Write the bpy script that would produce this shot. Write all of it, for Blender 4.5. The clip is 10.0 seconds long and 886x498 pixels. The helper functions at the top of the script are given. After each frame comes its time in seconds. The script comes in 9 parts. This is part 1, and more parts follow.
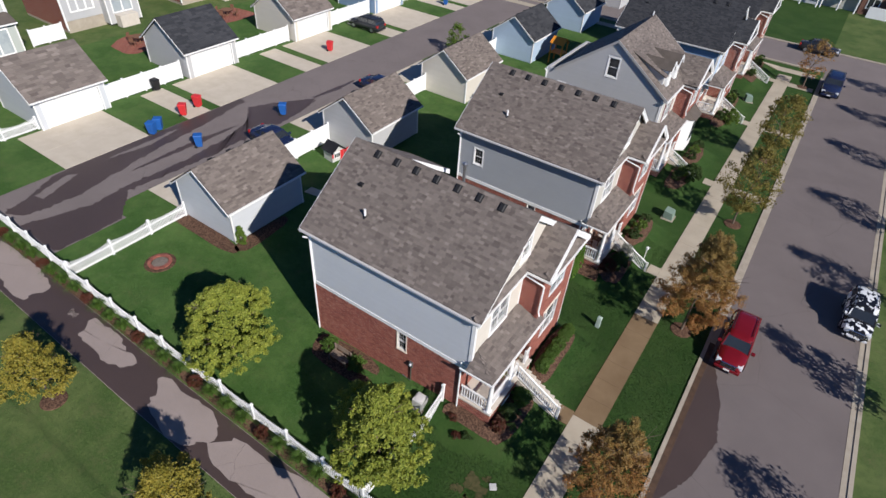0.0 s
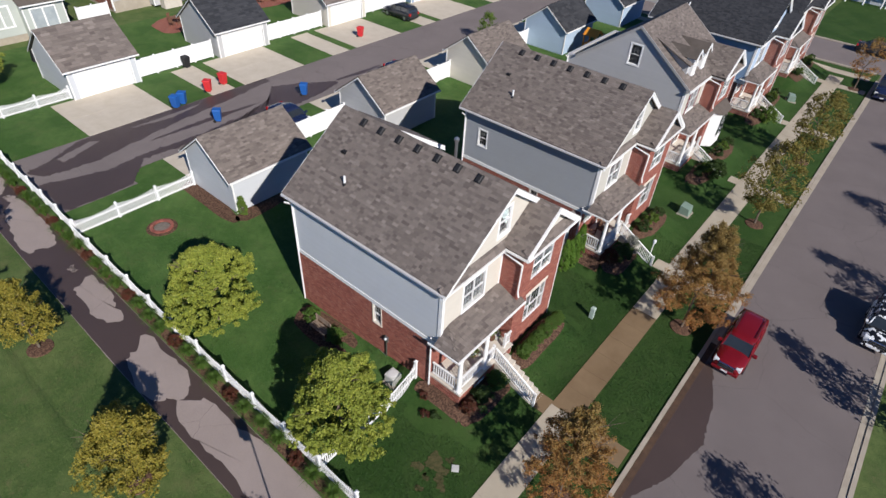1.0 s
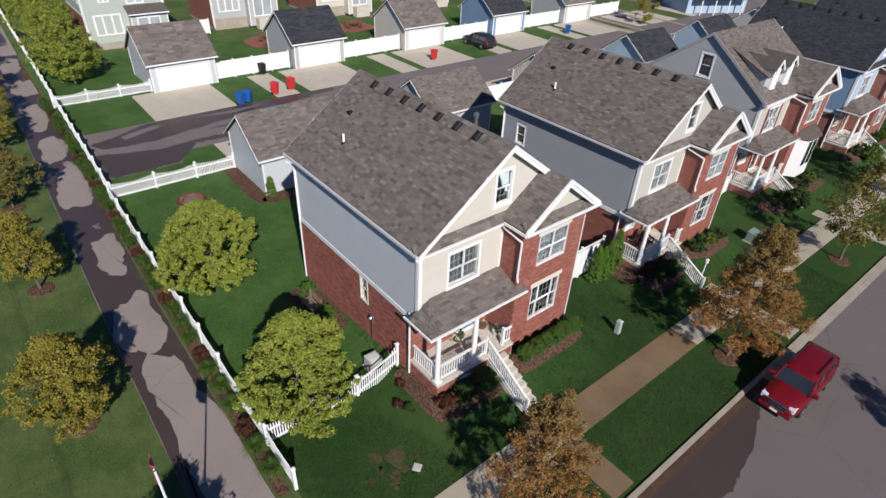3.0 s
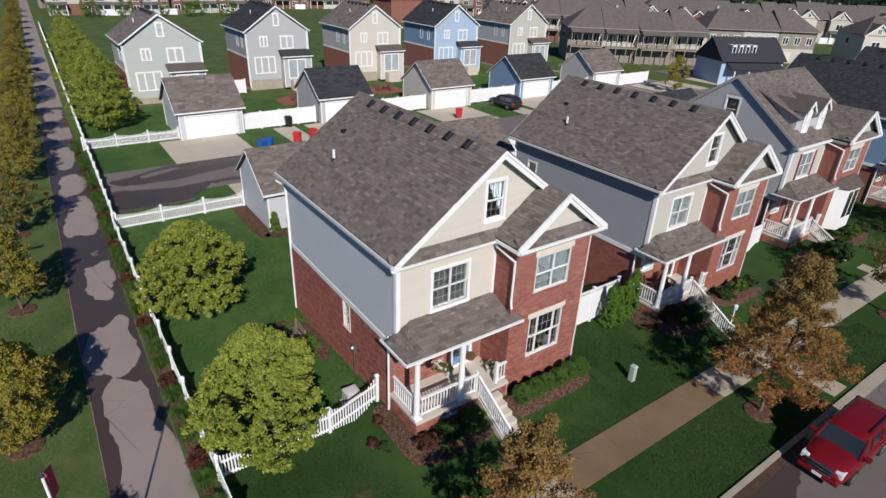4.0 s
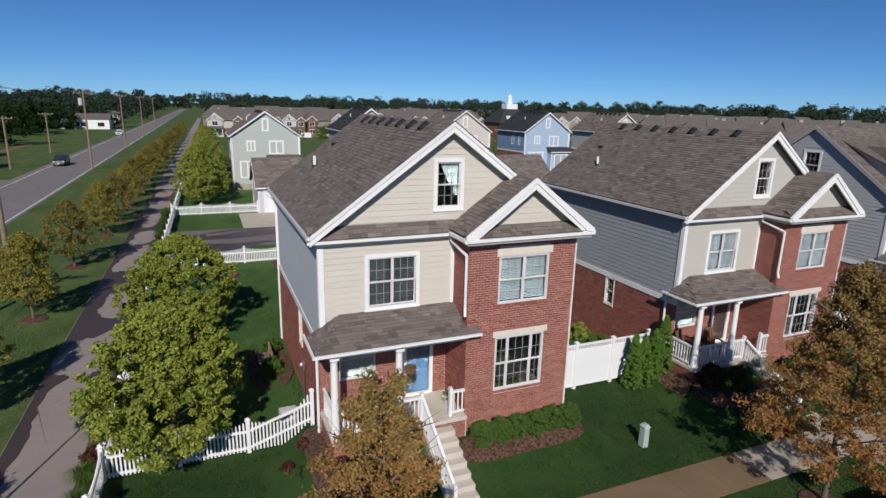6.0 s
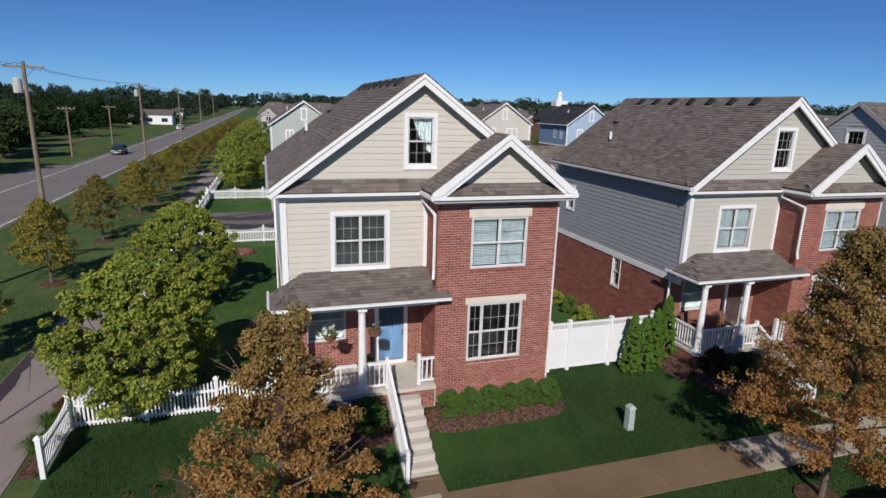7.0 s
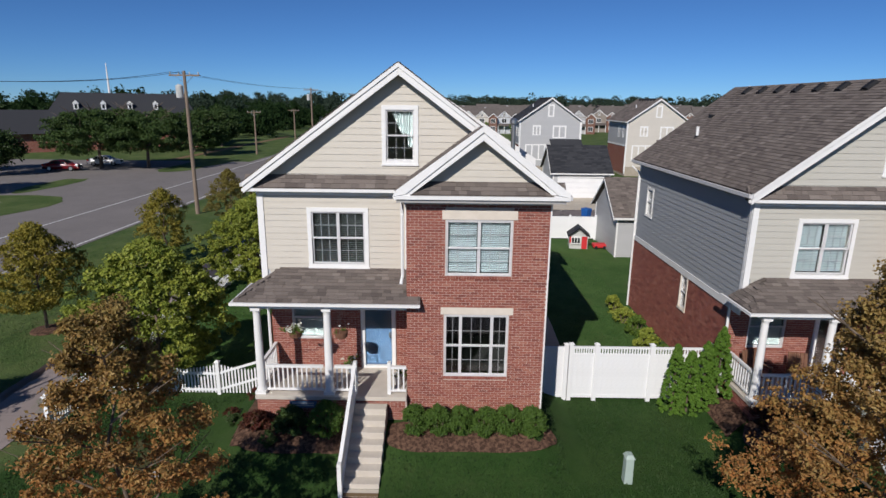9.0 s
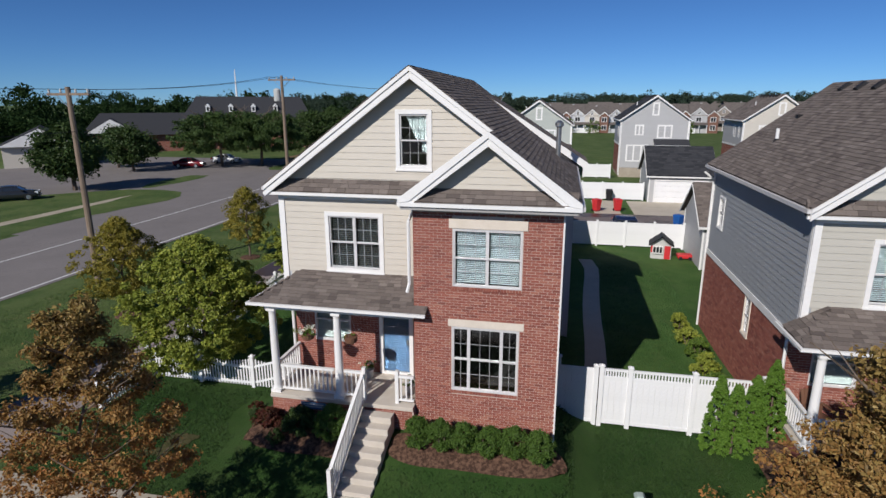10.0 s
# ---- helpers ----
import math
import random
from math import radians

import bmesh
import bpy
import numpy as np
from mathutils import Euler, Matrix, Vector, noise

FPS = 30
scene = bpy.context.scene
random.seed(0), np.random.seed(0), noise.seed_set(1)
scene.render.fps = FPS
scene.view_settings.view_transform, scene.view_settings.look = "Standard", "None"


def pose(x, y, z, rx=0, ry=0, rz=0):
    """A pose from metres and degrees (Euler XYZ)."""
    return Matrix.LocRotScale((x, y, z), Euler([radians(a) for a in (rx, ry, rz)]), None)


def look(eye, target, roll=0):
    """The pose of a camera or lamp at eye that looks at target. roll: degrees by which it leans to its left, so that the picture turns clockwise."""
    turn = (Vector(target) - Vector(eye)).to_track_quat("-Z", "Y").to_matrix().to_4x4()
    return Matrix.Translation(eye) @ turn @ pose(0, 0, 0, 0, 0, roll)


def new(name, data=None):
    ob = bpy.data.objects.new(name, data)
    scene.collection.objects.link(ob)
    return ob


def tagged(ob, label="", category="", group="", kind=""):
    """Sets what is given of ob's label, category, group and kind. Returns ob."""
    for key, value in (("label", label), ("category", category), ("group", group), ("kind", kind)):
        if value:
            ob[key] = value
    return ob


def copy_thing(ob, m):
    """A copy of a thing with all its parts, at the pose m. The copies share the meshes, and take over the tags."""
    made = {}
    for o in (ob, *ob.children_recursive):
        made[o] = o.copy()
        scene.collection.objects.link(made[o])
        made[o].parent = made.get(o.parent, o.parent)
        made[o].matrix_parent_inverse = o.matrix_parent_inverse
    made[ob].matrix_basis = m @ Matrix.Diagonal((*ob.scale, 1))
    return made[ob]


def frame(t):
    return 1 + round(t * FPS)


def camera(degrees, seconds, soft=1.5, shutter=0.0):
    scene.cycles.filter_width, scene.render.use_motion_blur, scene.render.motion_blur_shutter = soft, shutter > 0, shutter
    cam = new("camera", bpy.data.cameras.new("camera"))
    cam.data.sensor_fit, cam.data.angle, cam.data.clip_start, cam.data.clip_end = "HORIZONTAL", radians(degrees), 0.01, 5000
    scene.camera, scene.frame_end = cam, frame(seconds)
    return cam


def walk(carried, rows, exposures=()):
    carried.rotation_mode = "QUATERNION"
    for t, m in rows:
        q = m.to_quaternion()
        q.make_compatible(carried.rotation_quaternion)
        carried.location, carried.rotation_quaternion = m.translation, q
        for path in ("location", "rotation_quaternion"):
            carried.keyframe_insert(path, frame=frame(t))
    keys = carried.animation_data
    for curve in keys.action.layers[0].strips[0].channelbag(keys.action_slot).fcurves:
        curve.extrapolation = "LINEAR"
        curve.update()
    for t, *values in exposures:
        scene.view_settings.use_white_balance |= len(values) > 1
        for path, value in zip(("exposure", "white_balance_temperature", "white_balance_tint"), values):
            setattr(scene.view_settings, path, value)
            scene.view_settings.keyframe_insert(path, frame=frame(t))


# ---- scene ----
cam = camera(76.2, 10.0)
PATH = [
    (0, (6.209, -14.869, 24.483), (5.394, -13.562, 23.208), 4.3),
    (0.5, (7.696, -13.985, 23.828), (6.831, -12.709, 22.554), 4.1),
    (1, (8.973, -13.152, 23.124), (8.026, -11.938, 21.847), 3.8),
    (1.5, (10.150, -12.415, 22.315), (9.149, -11.245, 21.039), 3.6),
    (2, (11.283, -11.616, 21.306), (10.242, -10.454, 20.055), 3.4),
    (2.5, (11.877, -10.859, 20.048), (10.751, -9.722, 18.848), 3.1),
    (2.7, (11.951, -10.564, 19.580), (10.771, -9.462, 18.400), 2.9),
    (3.8, (12.623, -8.758, 16.177), (11.206, -7.696, 15.248), 2.6),
    (4, (12.782, -8.224, 15.831), (11.334, -7.176, 14.933), 2.3),
    (4.5, (13.335, -7.126, 14.355), (11.804, -6.084, 13.599), 2.3),
    (5, (13.765, -5.696, 13.230), (12.127, -4.747, 12.584), 1.9),
    (5.2, (14.059, -5.181, 12.848), (12.386, -4.267, 12.243), 2.0),
    (6.3, (14.793, -2.055, 10.284), (12.992, -1.325, 9.808), 1.5),
    (6.5, (14.901, -1.617, 10.039), (13.098, -0.900, 9.554), 1.7),
    (7, (15.096, -0.362, 9.563), (13.247, 0.224, 9.075), 1.6),
    (7.5, (15.182, 1.050, 9.543), (13.299, 1.507, 9.046), 1.4),
    (8, (15.161, 2.485, 9.403), (13.250, 2.815, 8.914), 1.1),
    (8.5, (14.960, 3.898, 9.404), (13.031, 4.087, 8.910), 1.0),
    (9, (14.595, 5.324, 9.402), (12.657, 5.310, 8.906), 0.6),
    (9.5, (14.242, 6.598, 9.484), (12.317, 6.386, 8.986), 0.3),
    (10, (13.721, 7.930, 9.538), (11.826, 7.530, 9.037), -0.1),
]
EXPOSURES = [(0, 0.36, 6250, 8), (2.5, 0.24, 6250, 8), (4.5, -0.02, 6250, 8), (6.5, -0.12, 6250, 8), (10, -0.12, 6250, 8)]
walk(cam, [(t, look(eye, target, roll)) for t, eye, target, roll in PATH], EXPOSURES)

# ---- light ----
SUN = Vector((1.40, -0.53, 1.0)).normalized()
world = bpy.data.worlds.new("sky")
scene.world = world
world.use_nodes = True
wn = world.node_tree
sky = wn.nodes.new("ShaderNodeTexSky")
sky.sky_type = "NISHITA"
sky.sun_disc = False
sky.sun_elevation = math.asin(SUN.z)
sky.sun_rotation = math.atan2(SUN.x, SUN.y)
sky.air_density, sky.dust_density, sky.ozone_density, sky.altitude = 0.7, 0.0, 6.0, 1500
clear = wn.nodes.new("ShaderNodeMix")
clear.data_type, clear.blend_type = "RGBA", "MULTIPLY"
clear.inputs[0].default_value = 1.0
clear.inputs[7].default_value = (0.70, 0.95, 1.19, 1.0)
wn.links.new(sky.outputs[0], clear.inputs[6])
wn.links.new(clear.outputs[2], wn.nodes["Background"].inputs[0])
wn.nodes["Background"].inputs[1].default_value = 0.067
sun = new("sun", bpy.data.lights.new("sun", "SUN"))
sun.data.energy, sun.data.angle, sun.data.color = 4.6, radians(0.55), (1.0, 0.92, 0.86)
sun.matrix_world = look((0, 0, 60), Vector((0, 0, 60)) - SUN)

# ---- materials ----
def material(name, rough=0.7, metal=0.0, spec=0.5):
    m = bpy.data.materials.new(name)
    m.use_nodes = True
    b = m.node_tree.nodes["Principled BSDF"]
    b.inputs["Roughness"].default_value = rough
    b.inputs["Metallic"].default_value = metal
    b.inputs["Specular IOR Level"].default_value = spec
    return m, m.node_tree, b


def node(nt, kind, **inputs):
    n = nt.nodes.new(kind)
    for k, v in inputs.items():
        n.inputs[k.replace("_", " ")].default_value = v
    return n


def rgba(c):
    return (c[0], c[1], c[2], 1.0)


def noise_tex(nt, scale, detail=4.0, stretch=None, rough=0.6):
    co = nt.nodes.new("ShaderNodeTexCoord")
    n = node(nt, "ShaderNodeTexNoise", Scale=scale, Detail=detail, Roughness=rough)
    if stretch:
        mp = nt.nodes.new("ShaderNodeMapping")
        mp.inputs["Scale"].default_value = stretch
        nt.links.new(co.outputs["Object"], mp.inputs[0])
        nt.links.new(mp.outputs[0], n.inputs["Vector"])
    else:
        nt.links.new(co.outputs["Object"], n.inputs["Vector"])
    return n.outputs["Fac"]


def blend(nt, fac, a, b, kind="MIX"):
    m = nt.nodes.new("ShaderNodeMix")
    m.data_type, m.blend_type = "RGBA", kind
    for slot, v in ((0, fac), (6, a), (7, b)):
        if isinstance(v, (int, float)):
            m.inputs[slot].default_value = v
        elif isinstance(v, tuple):
            m.inputs[slot].default_value = rgba(v)
        else:
            nt.links.new(v, m.inputs[slot])
    return m.outputs[2]


def ramp(nt, fac, lo, hi):
    r = nt.nodes.new("ShaderNodeMapRange")
    r.inputs["From Min"].default_value, r.inputs["From Max"].default_value = lo, hi
    nt.links.new(fac, r.inputs["Value"])
    return r.outputs[0]


def bump(nt, b, height, strength=0.3, dist=0.02):
    n = nt.nodes.new("ShaderNodeBump")
    n.inputs["Strength"].default_value, n.inputs["Distance"].default_value = strength, dist
    nt.links.new(height, n.inputs["Height"])
    nt.links.new(n.outputs[0], b.inputs["Normal"])


def surface(name, col, col2, scale=6.0, fine=60.0, rough=0.7, spec=0.4, bumps=0.15, stretch=None, lo=0.35, hi=0.65, metal=0.0):
    """Two-scale noise between two colours, with a fine grain and relief."""
    m, nt, b = material(name, rough, metal, spec)
    big = ramp(nt, noise_tex(nt, scale, 5, stretch), lo, hi)
    grain = noise_tex(nt, fine, 3)
    c = blend(nt, big, col, col2)
    c = blend(nt, 0.35, c, blend(nt, grain, tuple(v * 0.75 for v in col), tuple(min(1, v * 1.25) for v in col2)))
    nt.links.new(c, b.inputs["Base Color"])
    if bumps:
        bump(nt, b, grain, bumps, 0.01)
    return m


def varied(name, cols, rough=0.85, by="island", fine=40.0, spec=0.3, bumps=0.2):
    """Each loose piece takes its own tone out of a few colours."""
    m, nt, b = material(name, rough, 0, spec)
    if by == "island":
        r = nt.nodes.new("ShaderNodeNewGeometry").outputs["Random Per Island"]
    else:
        r = nt.nodes.new("ShaderNodeObjectInfo").outputs["Random"]
    cr = nt.nodes.new("ShaderNodeValToRGB")
    el = cr.color_ramp.elements
    while len(el) < len(cols):
        el.new(0.5)
    for i, c in enumerate(cols):
        el[i].position = i / (len(cols) - 1)
        el[i].color = rgba(c)
    nt.links.new(r, cr.inputs[0])
    grain = noise_tex(nt, fine, 3)
    c = blend(nt, ramp(nt, grain, 0.2, 0.8), cr.outputs[0], (0.0, 0.0, 0.0))
    c = blend(nt, 0.3, cr.outputs[0], c)
    nt.links.new(c, b.inputs["Base Color"])
    if bumps:
        bump(nt, b, grain, bumps, 0.01)
    return m


def leaf_material(name, cols, spread=0.72, rough=0.55, crown=None):
    mean = [sum(c[i] for c in cols) / len(cols) for i in range(3)]
    cols = [tuple(mean[i] + spread * (c[i] - mean[i]) for i in range(3)) for c in cols]
    m, nt, b = material(name, rough, 0, 0.3 if rough < 0.8 else 0.05)
    r = nt.nodes.new("ShaderNodeNewGeometry").outputs["Random Per Island"]
    cr = nt.nodes.new("ShaderNodeValToRGB")
    el = cr.color_ramp.elements
    while len(el) < len(cols):
        el.new(0.5)
    for i, c in enumerate(cols):
        el[i].position = i / (len(cols) - 1)
        el[i].color = rgba(c)
    nt.links.new(r, cr.inputs[0])
    tint = blend(nt, ramp(nt, noise_tex(nt, 1.1, 2), 0.3, 0.7), cr.outputs[0], cols[-1])
    col = blend(nt, 0.35, cr.outputs[0], tint)
    if crown:    # leaves that have turned less towards the top
        z0, z1, c = crown
        sep = nt.nodes.new("ShaderNodeSeparateXYZ")
        nt.links.new(nt.nodes.new("ShaderNodeTexCoord").outputs["Object"], sep.inputs[0])
        up = nt.nodes.new("ShaderNodeMapRange")
        up.inputs["From Min"].default_value, up.inputs["From Max"].default_value, up.inputs["To Max"].default_value = z0, z1, 0.75
        nt.links.new(sep.outputs["Z"], up.inputs["Value"])
        col = blend(nt, up.outputs[0], col, blend(nt, r, tuple(0.55 * v for v in c), tuple(1.5 * v for v in c)))
    nt.links.new(col, b.inputs["Base Color"])
    tr = nt.nodes.new("ShaderNodeBsdfTranslucent")
    nt.links.new(col, tr.inputs["Color"])
    mix = nt.nodes.new("ShaderNodeMixShader")
    mix.inputs[0].default_value = 0.30
    nt.links.new(b.outputs[0], mix.inputs[1])
    nt.links.new(tr.outputs[0], mix.inputs[2])
    nt.links.new(mix.outputs[0], nt.nodes["Material Output"].inputs["Surface"])
    return m


def siding(name, c):
    m, nt, b = material(name, 0.55, 0, 0.4)
    board = nt.nodes.new("ShaderNodeObjectInfo").outputs["Random"]
    grain = noise_tex(nt, 3.0, 6, (1, 1, 9))
    dirt = ramp(nt, noise_tex(nt, 0.7, 4), 0.45, 0.8)
    col = blend(nt, grain, tuple(v * 0.90 for v in c), tuple(min(1, v * 1.08) for v in c))
    col = blend(nt, blend(nt, 1.0, dirt, (0.16, 0.16, 0.16), "MULTIPLY"), col, tuple(v * 0.7 for v in c))
    col = blend(nt, blend(nt, 1.0, board, (0.12, 0.12, 0.12), "MULTIPLY"), col, tuple(v * 0.75 for v in c))
    nt.links.new(col, b.inputs["Base Color"])
    bump(nt, b, grain, 0.08, 0.01)
    return m


def brick_pattern(name):
    """For brick walls too far off to lay brick by brick."""
    m, nt, b = material(name, 0.85, 0, 0.25)
    co = nt.nodes.new("ShaderNodeTexCoord")
    sep = nt.nodes.new("ShaderNodeSeparateXYZ")
    nt.links.new(co.outputs["Object"], sep.inputs[0])
    add = nt.nodes.new("ShaderNodeMath")
    nt.links.new(sep.outputs[0], add.inputs[0])
    nt.links.new(sep.outputs[1], add.inputs[1])
    com = nt.nodes.new("ShaderNodeCombineXYZ")
    nt.links.new(add.outputs[0], com.inputs[0])
    nt.links.new(sep.outputs[2], com.inputs[1])
    br = node(nt, "ShaderNodeTexBrick", Color1=rgba((0.30, 0.105, 0.07)), Color2=rgba((0.20, 0.065, 0.048)), Mortar=rgba((0.33, 0.26, 0.22)))
    br.inputs["Scale"].default_value = 1.0
    br.inputs["Brick Width"].default_value = 0.215
    br.inputs["Row Height"].default_value = 0.075
    br.inputs["Mortar Size"].default_value = 0.006
    nt.links.new(com.outputs[0], br.inputs["Vector"])
    col = blend(nt, ramp(nt, noise_tex(nt, 0.8, 4), 0.3, 0.75), br.outputs[0], (0.23, 0.09, 0.065))
    col = blend(nt, 0.5, br.outputs[0], col)
    nt.links.new(col, b.inputs["Base Color"])
    bump(nt, b, br.outputs["Fac"], -0.4, 0.008)
    return m


def lawn_material(name="lawn", lush=0.0, tint=None):
    m, nt, b = material(name, 0.9, 0, 0.15)
    a = ramp(nt, noise_tex(nt, 0.30, 4, rough=0.65), 0.42, 0.58)
    c = ramp(nt, noise_tex(nt, 2.2, 5, rough=0.75), 0.42, 0.60)
    d = ramp(nt, noise_tex(nt, 8.0, 4, rough=0.75), 0.40, 0.62)
    f = noise_tex(nt, 30.0, 4, rough=0.7)
    dry = ramp(nt, noise_tex(nt, 0.55, 6, rough=0.8), 0.52, 0.66)
    worn = ramp(nt, noise_tex(nt, 0.9, 5, rough=0.8), 0.60, 0.68)
    col = blend(nt, a, (0.042, 0.088, 0.019), (0.108, 0.150, 0.046))
    col = blend(nt, blend(nt, 1.0, c, (0.45, 0.45, 0.45), "MULTIPLY"), col, (0.028, 0.064, 0.014))
    col = blend(nt, blend(nt, 1.0, d, (0.35, 0.35, 0.35), "MULTIPLY"), col, (0.125, 0.160, 0.055))
    col = blend(nt, blend(nt, 1.0, dry, (0.45, 0.45, 0.45), "MULTIPLY"), col, (0.15, 0.145, 0.065))
    col = blend(nt, blend(nt, 1.0, worn, (0.40, 0.40, 0.40), "MULTIPLY"), col, (0.17, 0.125, 0.075))
    col = blend(nt, 0.30, col, blend(nt, ramp(nt, f, 0.3, 0.7), (0.014, 0.034, 0.007), (0.110, 0.160, 0.046)))
    if not lush:
        col = blend(nt, 1.0, col, tint or (1.14, 1.08, 1.16), "MULTIPLY")
    if lush:
        col = blend(nt, 1.0, col, (0.86, 1.12, 0.86), "MULTIPLY")
    col = blend(nt, lush, col, (0.010, 0.026, 0.006))
    nt.links.new(col, b.inputs["Base Color"])
    bump(nt, b, f, 0.7, 0.05)
    return m


def asphalt(name, c, wet=False):
    m, nt, b = material(name, 0.40 if wet else 0.92, 0, 0.5 if wet else 0.25)
    big = ramp(nt, noise_tex(nt, 0.25, 5), 0.3, 0.7)
    fine = noise_tex(nt, 55.0, 4)
    col = blend(nt, big, tuple(v * 0.85 for v in c), tuple(v * 1.15 for v in c))
    col = blend(nt, 0.4, col, blend(nt, ramp(nt, fine, 0.3, 0.7), tuple(v * 0.6 for v in c), tuple(v * 1.5 for v in c)))
    cr = nt.nodes.new("ShaderNodeTexVoronoi")
    cr.feature = "DISTANCE_TO_EDGE"
    cr.inputs["Scale"].default_value = 0.16
    co = nt.nodes.new("ShaderNodeTexCoord")
    wob = node(nt, "ShaderNodeTexNoise", Scale=0.8, Detail=4.0)
    nt.links.new(co.outputs["Object"], wob.inputs["Vector"])
    nt.links.new(blend(nt, 0.35, co.outputs["Object"], wob.outputs["Color"], "LINEAR_LIGHT"), cr.inputs["Vector"])
    crack = nt.nodes.new("ShaderNodeMath")
    crack.operation = "LESS_THAN"
    crack.inputs[1].default_value = 0.0012
    nt.links.new(cr.outputs["Distance"], crack.inputs[0])
    if not wet:
        col = blend(nt, crack.outputs[0], col, tuple(v * 0.68 for v in c))
    nt.links.new(col, b.inputs["Base Color"])
    bump(nt, b, fine, 0.35, 0.01)
    return m


def glass_material():
    m, nt, b = material("window_glass", 0.03, 0, 0.5)
    b.inputs["Base Color"].default_value = rgba((0.85, 0.9, 0.92))
    b.inputs["Transmission Weight"].default_value = 1.0
    b.inputs["IOR"].default_value = 1.45
    return m


def blade_material(name="grass_blades", k=1.15, red=1.0):
    """Grass blades: a tone for each blade, paler and drier in drifts."""
    m, nt, b = material(name, 0.8, 0, 0.2)
    r = nt.nodes.new("ShaderNodeNewGeometry").outputs["Random Per Island"]
    drift = ramp(nt, noise_tex(nt, 0.5, 5, rough=0.7), 0.42, 0.60)
    spots = ramp(nt, noise_tex(nt, 2.4, 4, rough=0.7), 0.42, 0.60)
    lo = blend(nt, r, (0.026, 0.060, 0.012), (0.044, 0.088, 0.018))
    hi = blend(nt, r, (0.060, 0.098, 0.024), (0.100, 0.138, 0.040))
    col = blend(nt, blend(nt, 0.5, drift, spots), lo, hi)
    col = blend(nt, 1.0, col, (k * red, k, k * (2 - red)), "MULTIPLY")
    nt.links.new(col, b.inputs["Base Color"])
    return m


def blotched_paint(name, a, b):
    """Glossy paint in two colours with hard-edged blotches."""
    m, nt, sh = material(name, 0.25, 0, 0.6)
    spot = ramp(nt, noise_tex(nt, 3.4, 1.0), 0.485, 0.50)
    nt.links.new(blend(nt, spot, a, b), sh.inputs["Base Color"])
    return m


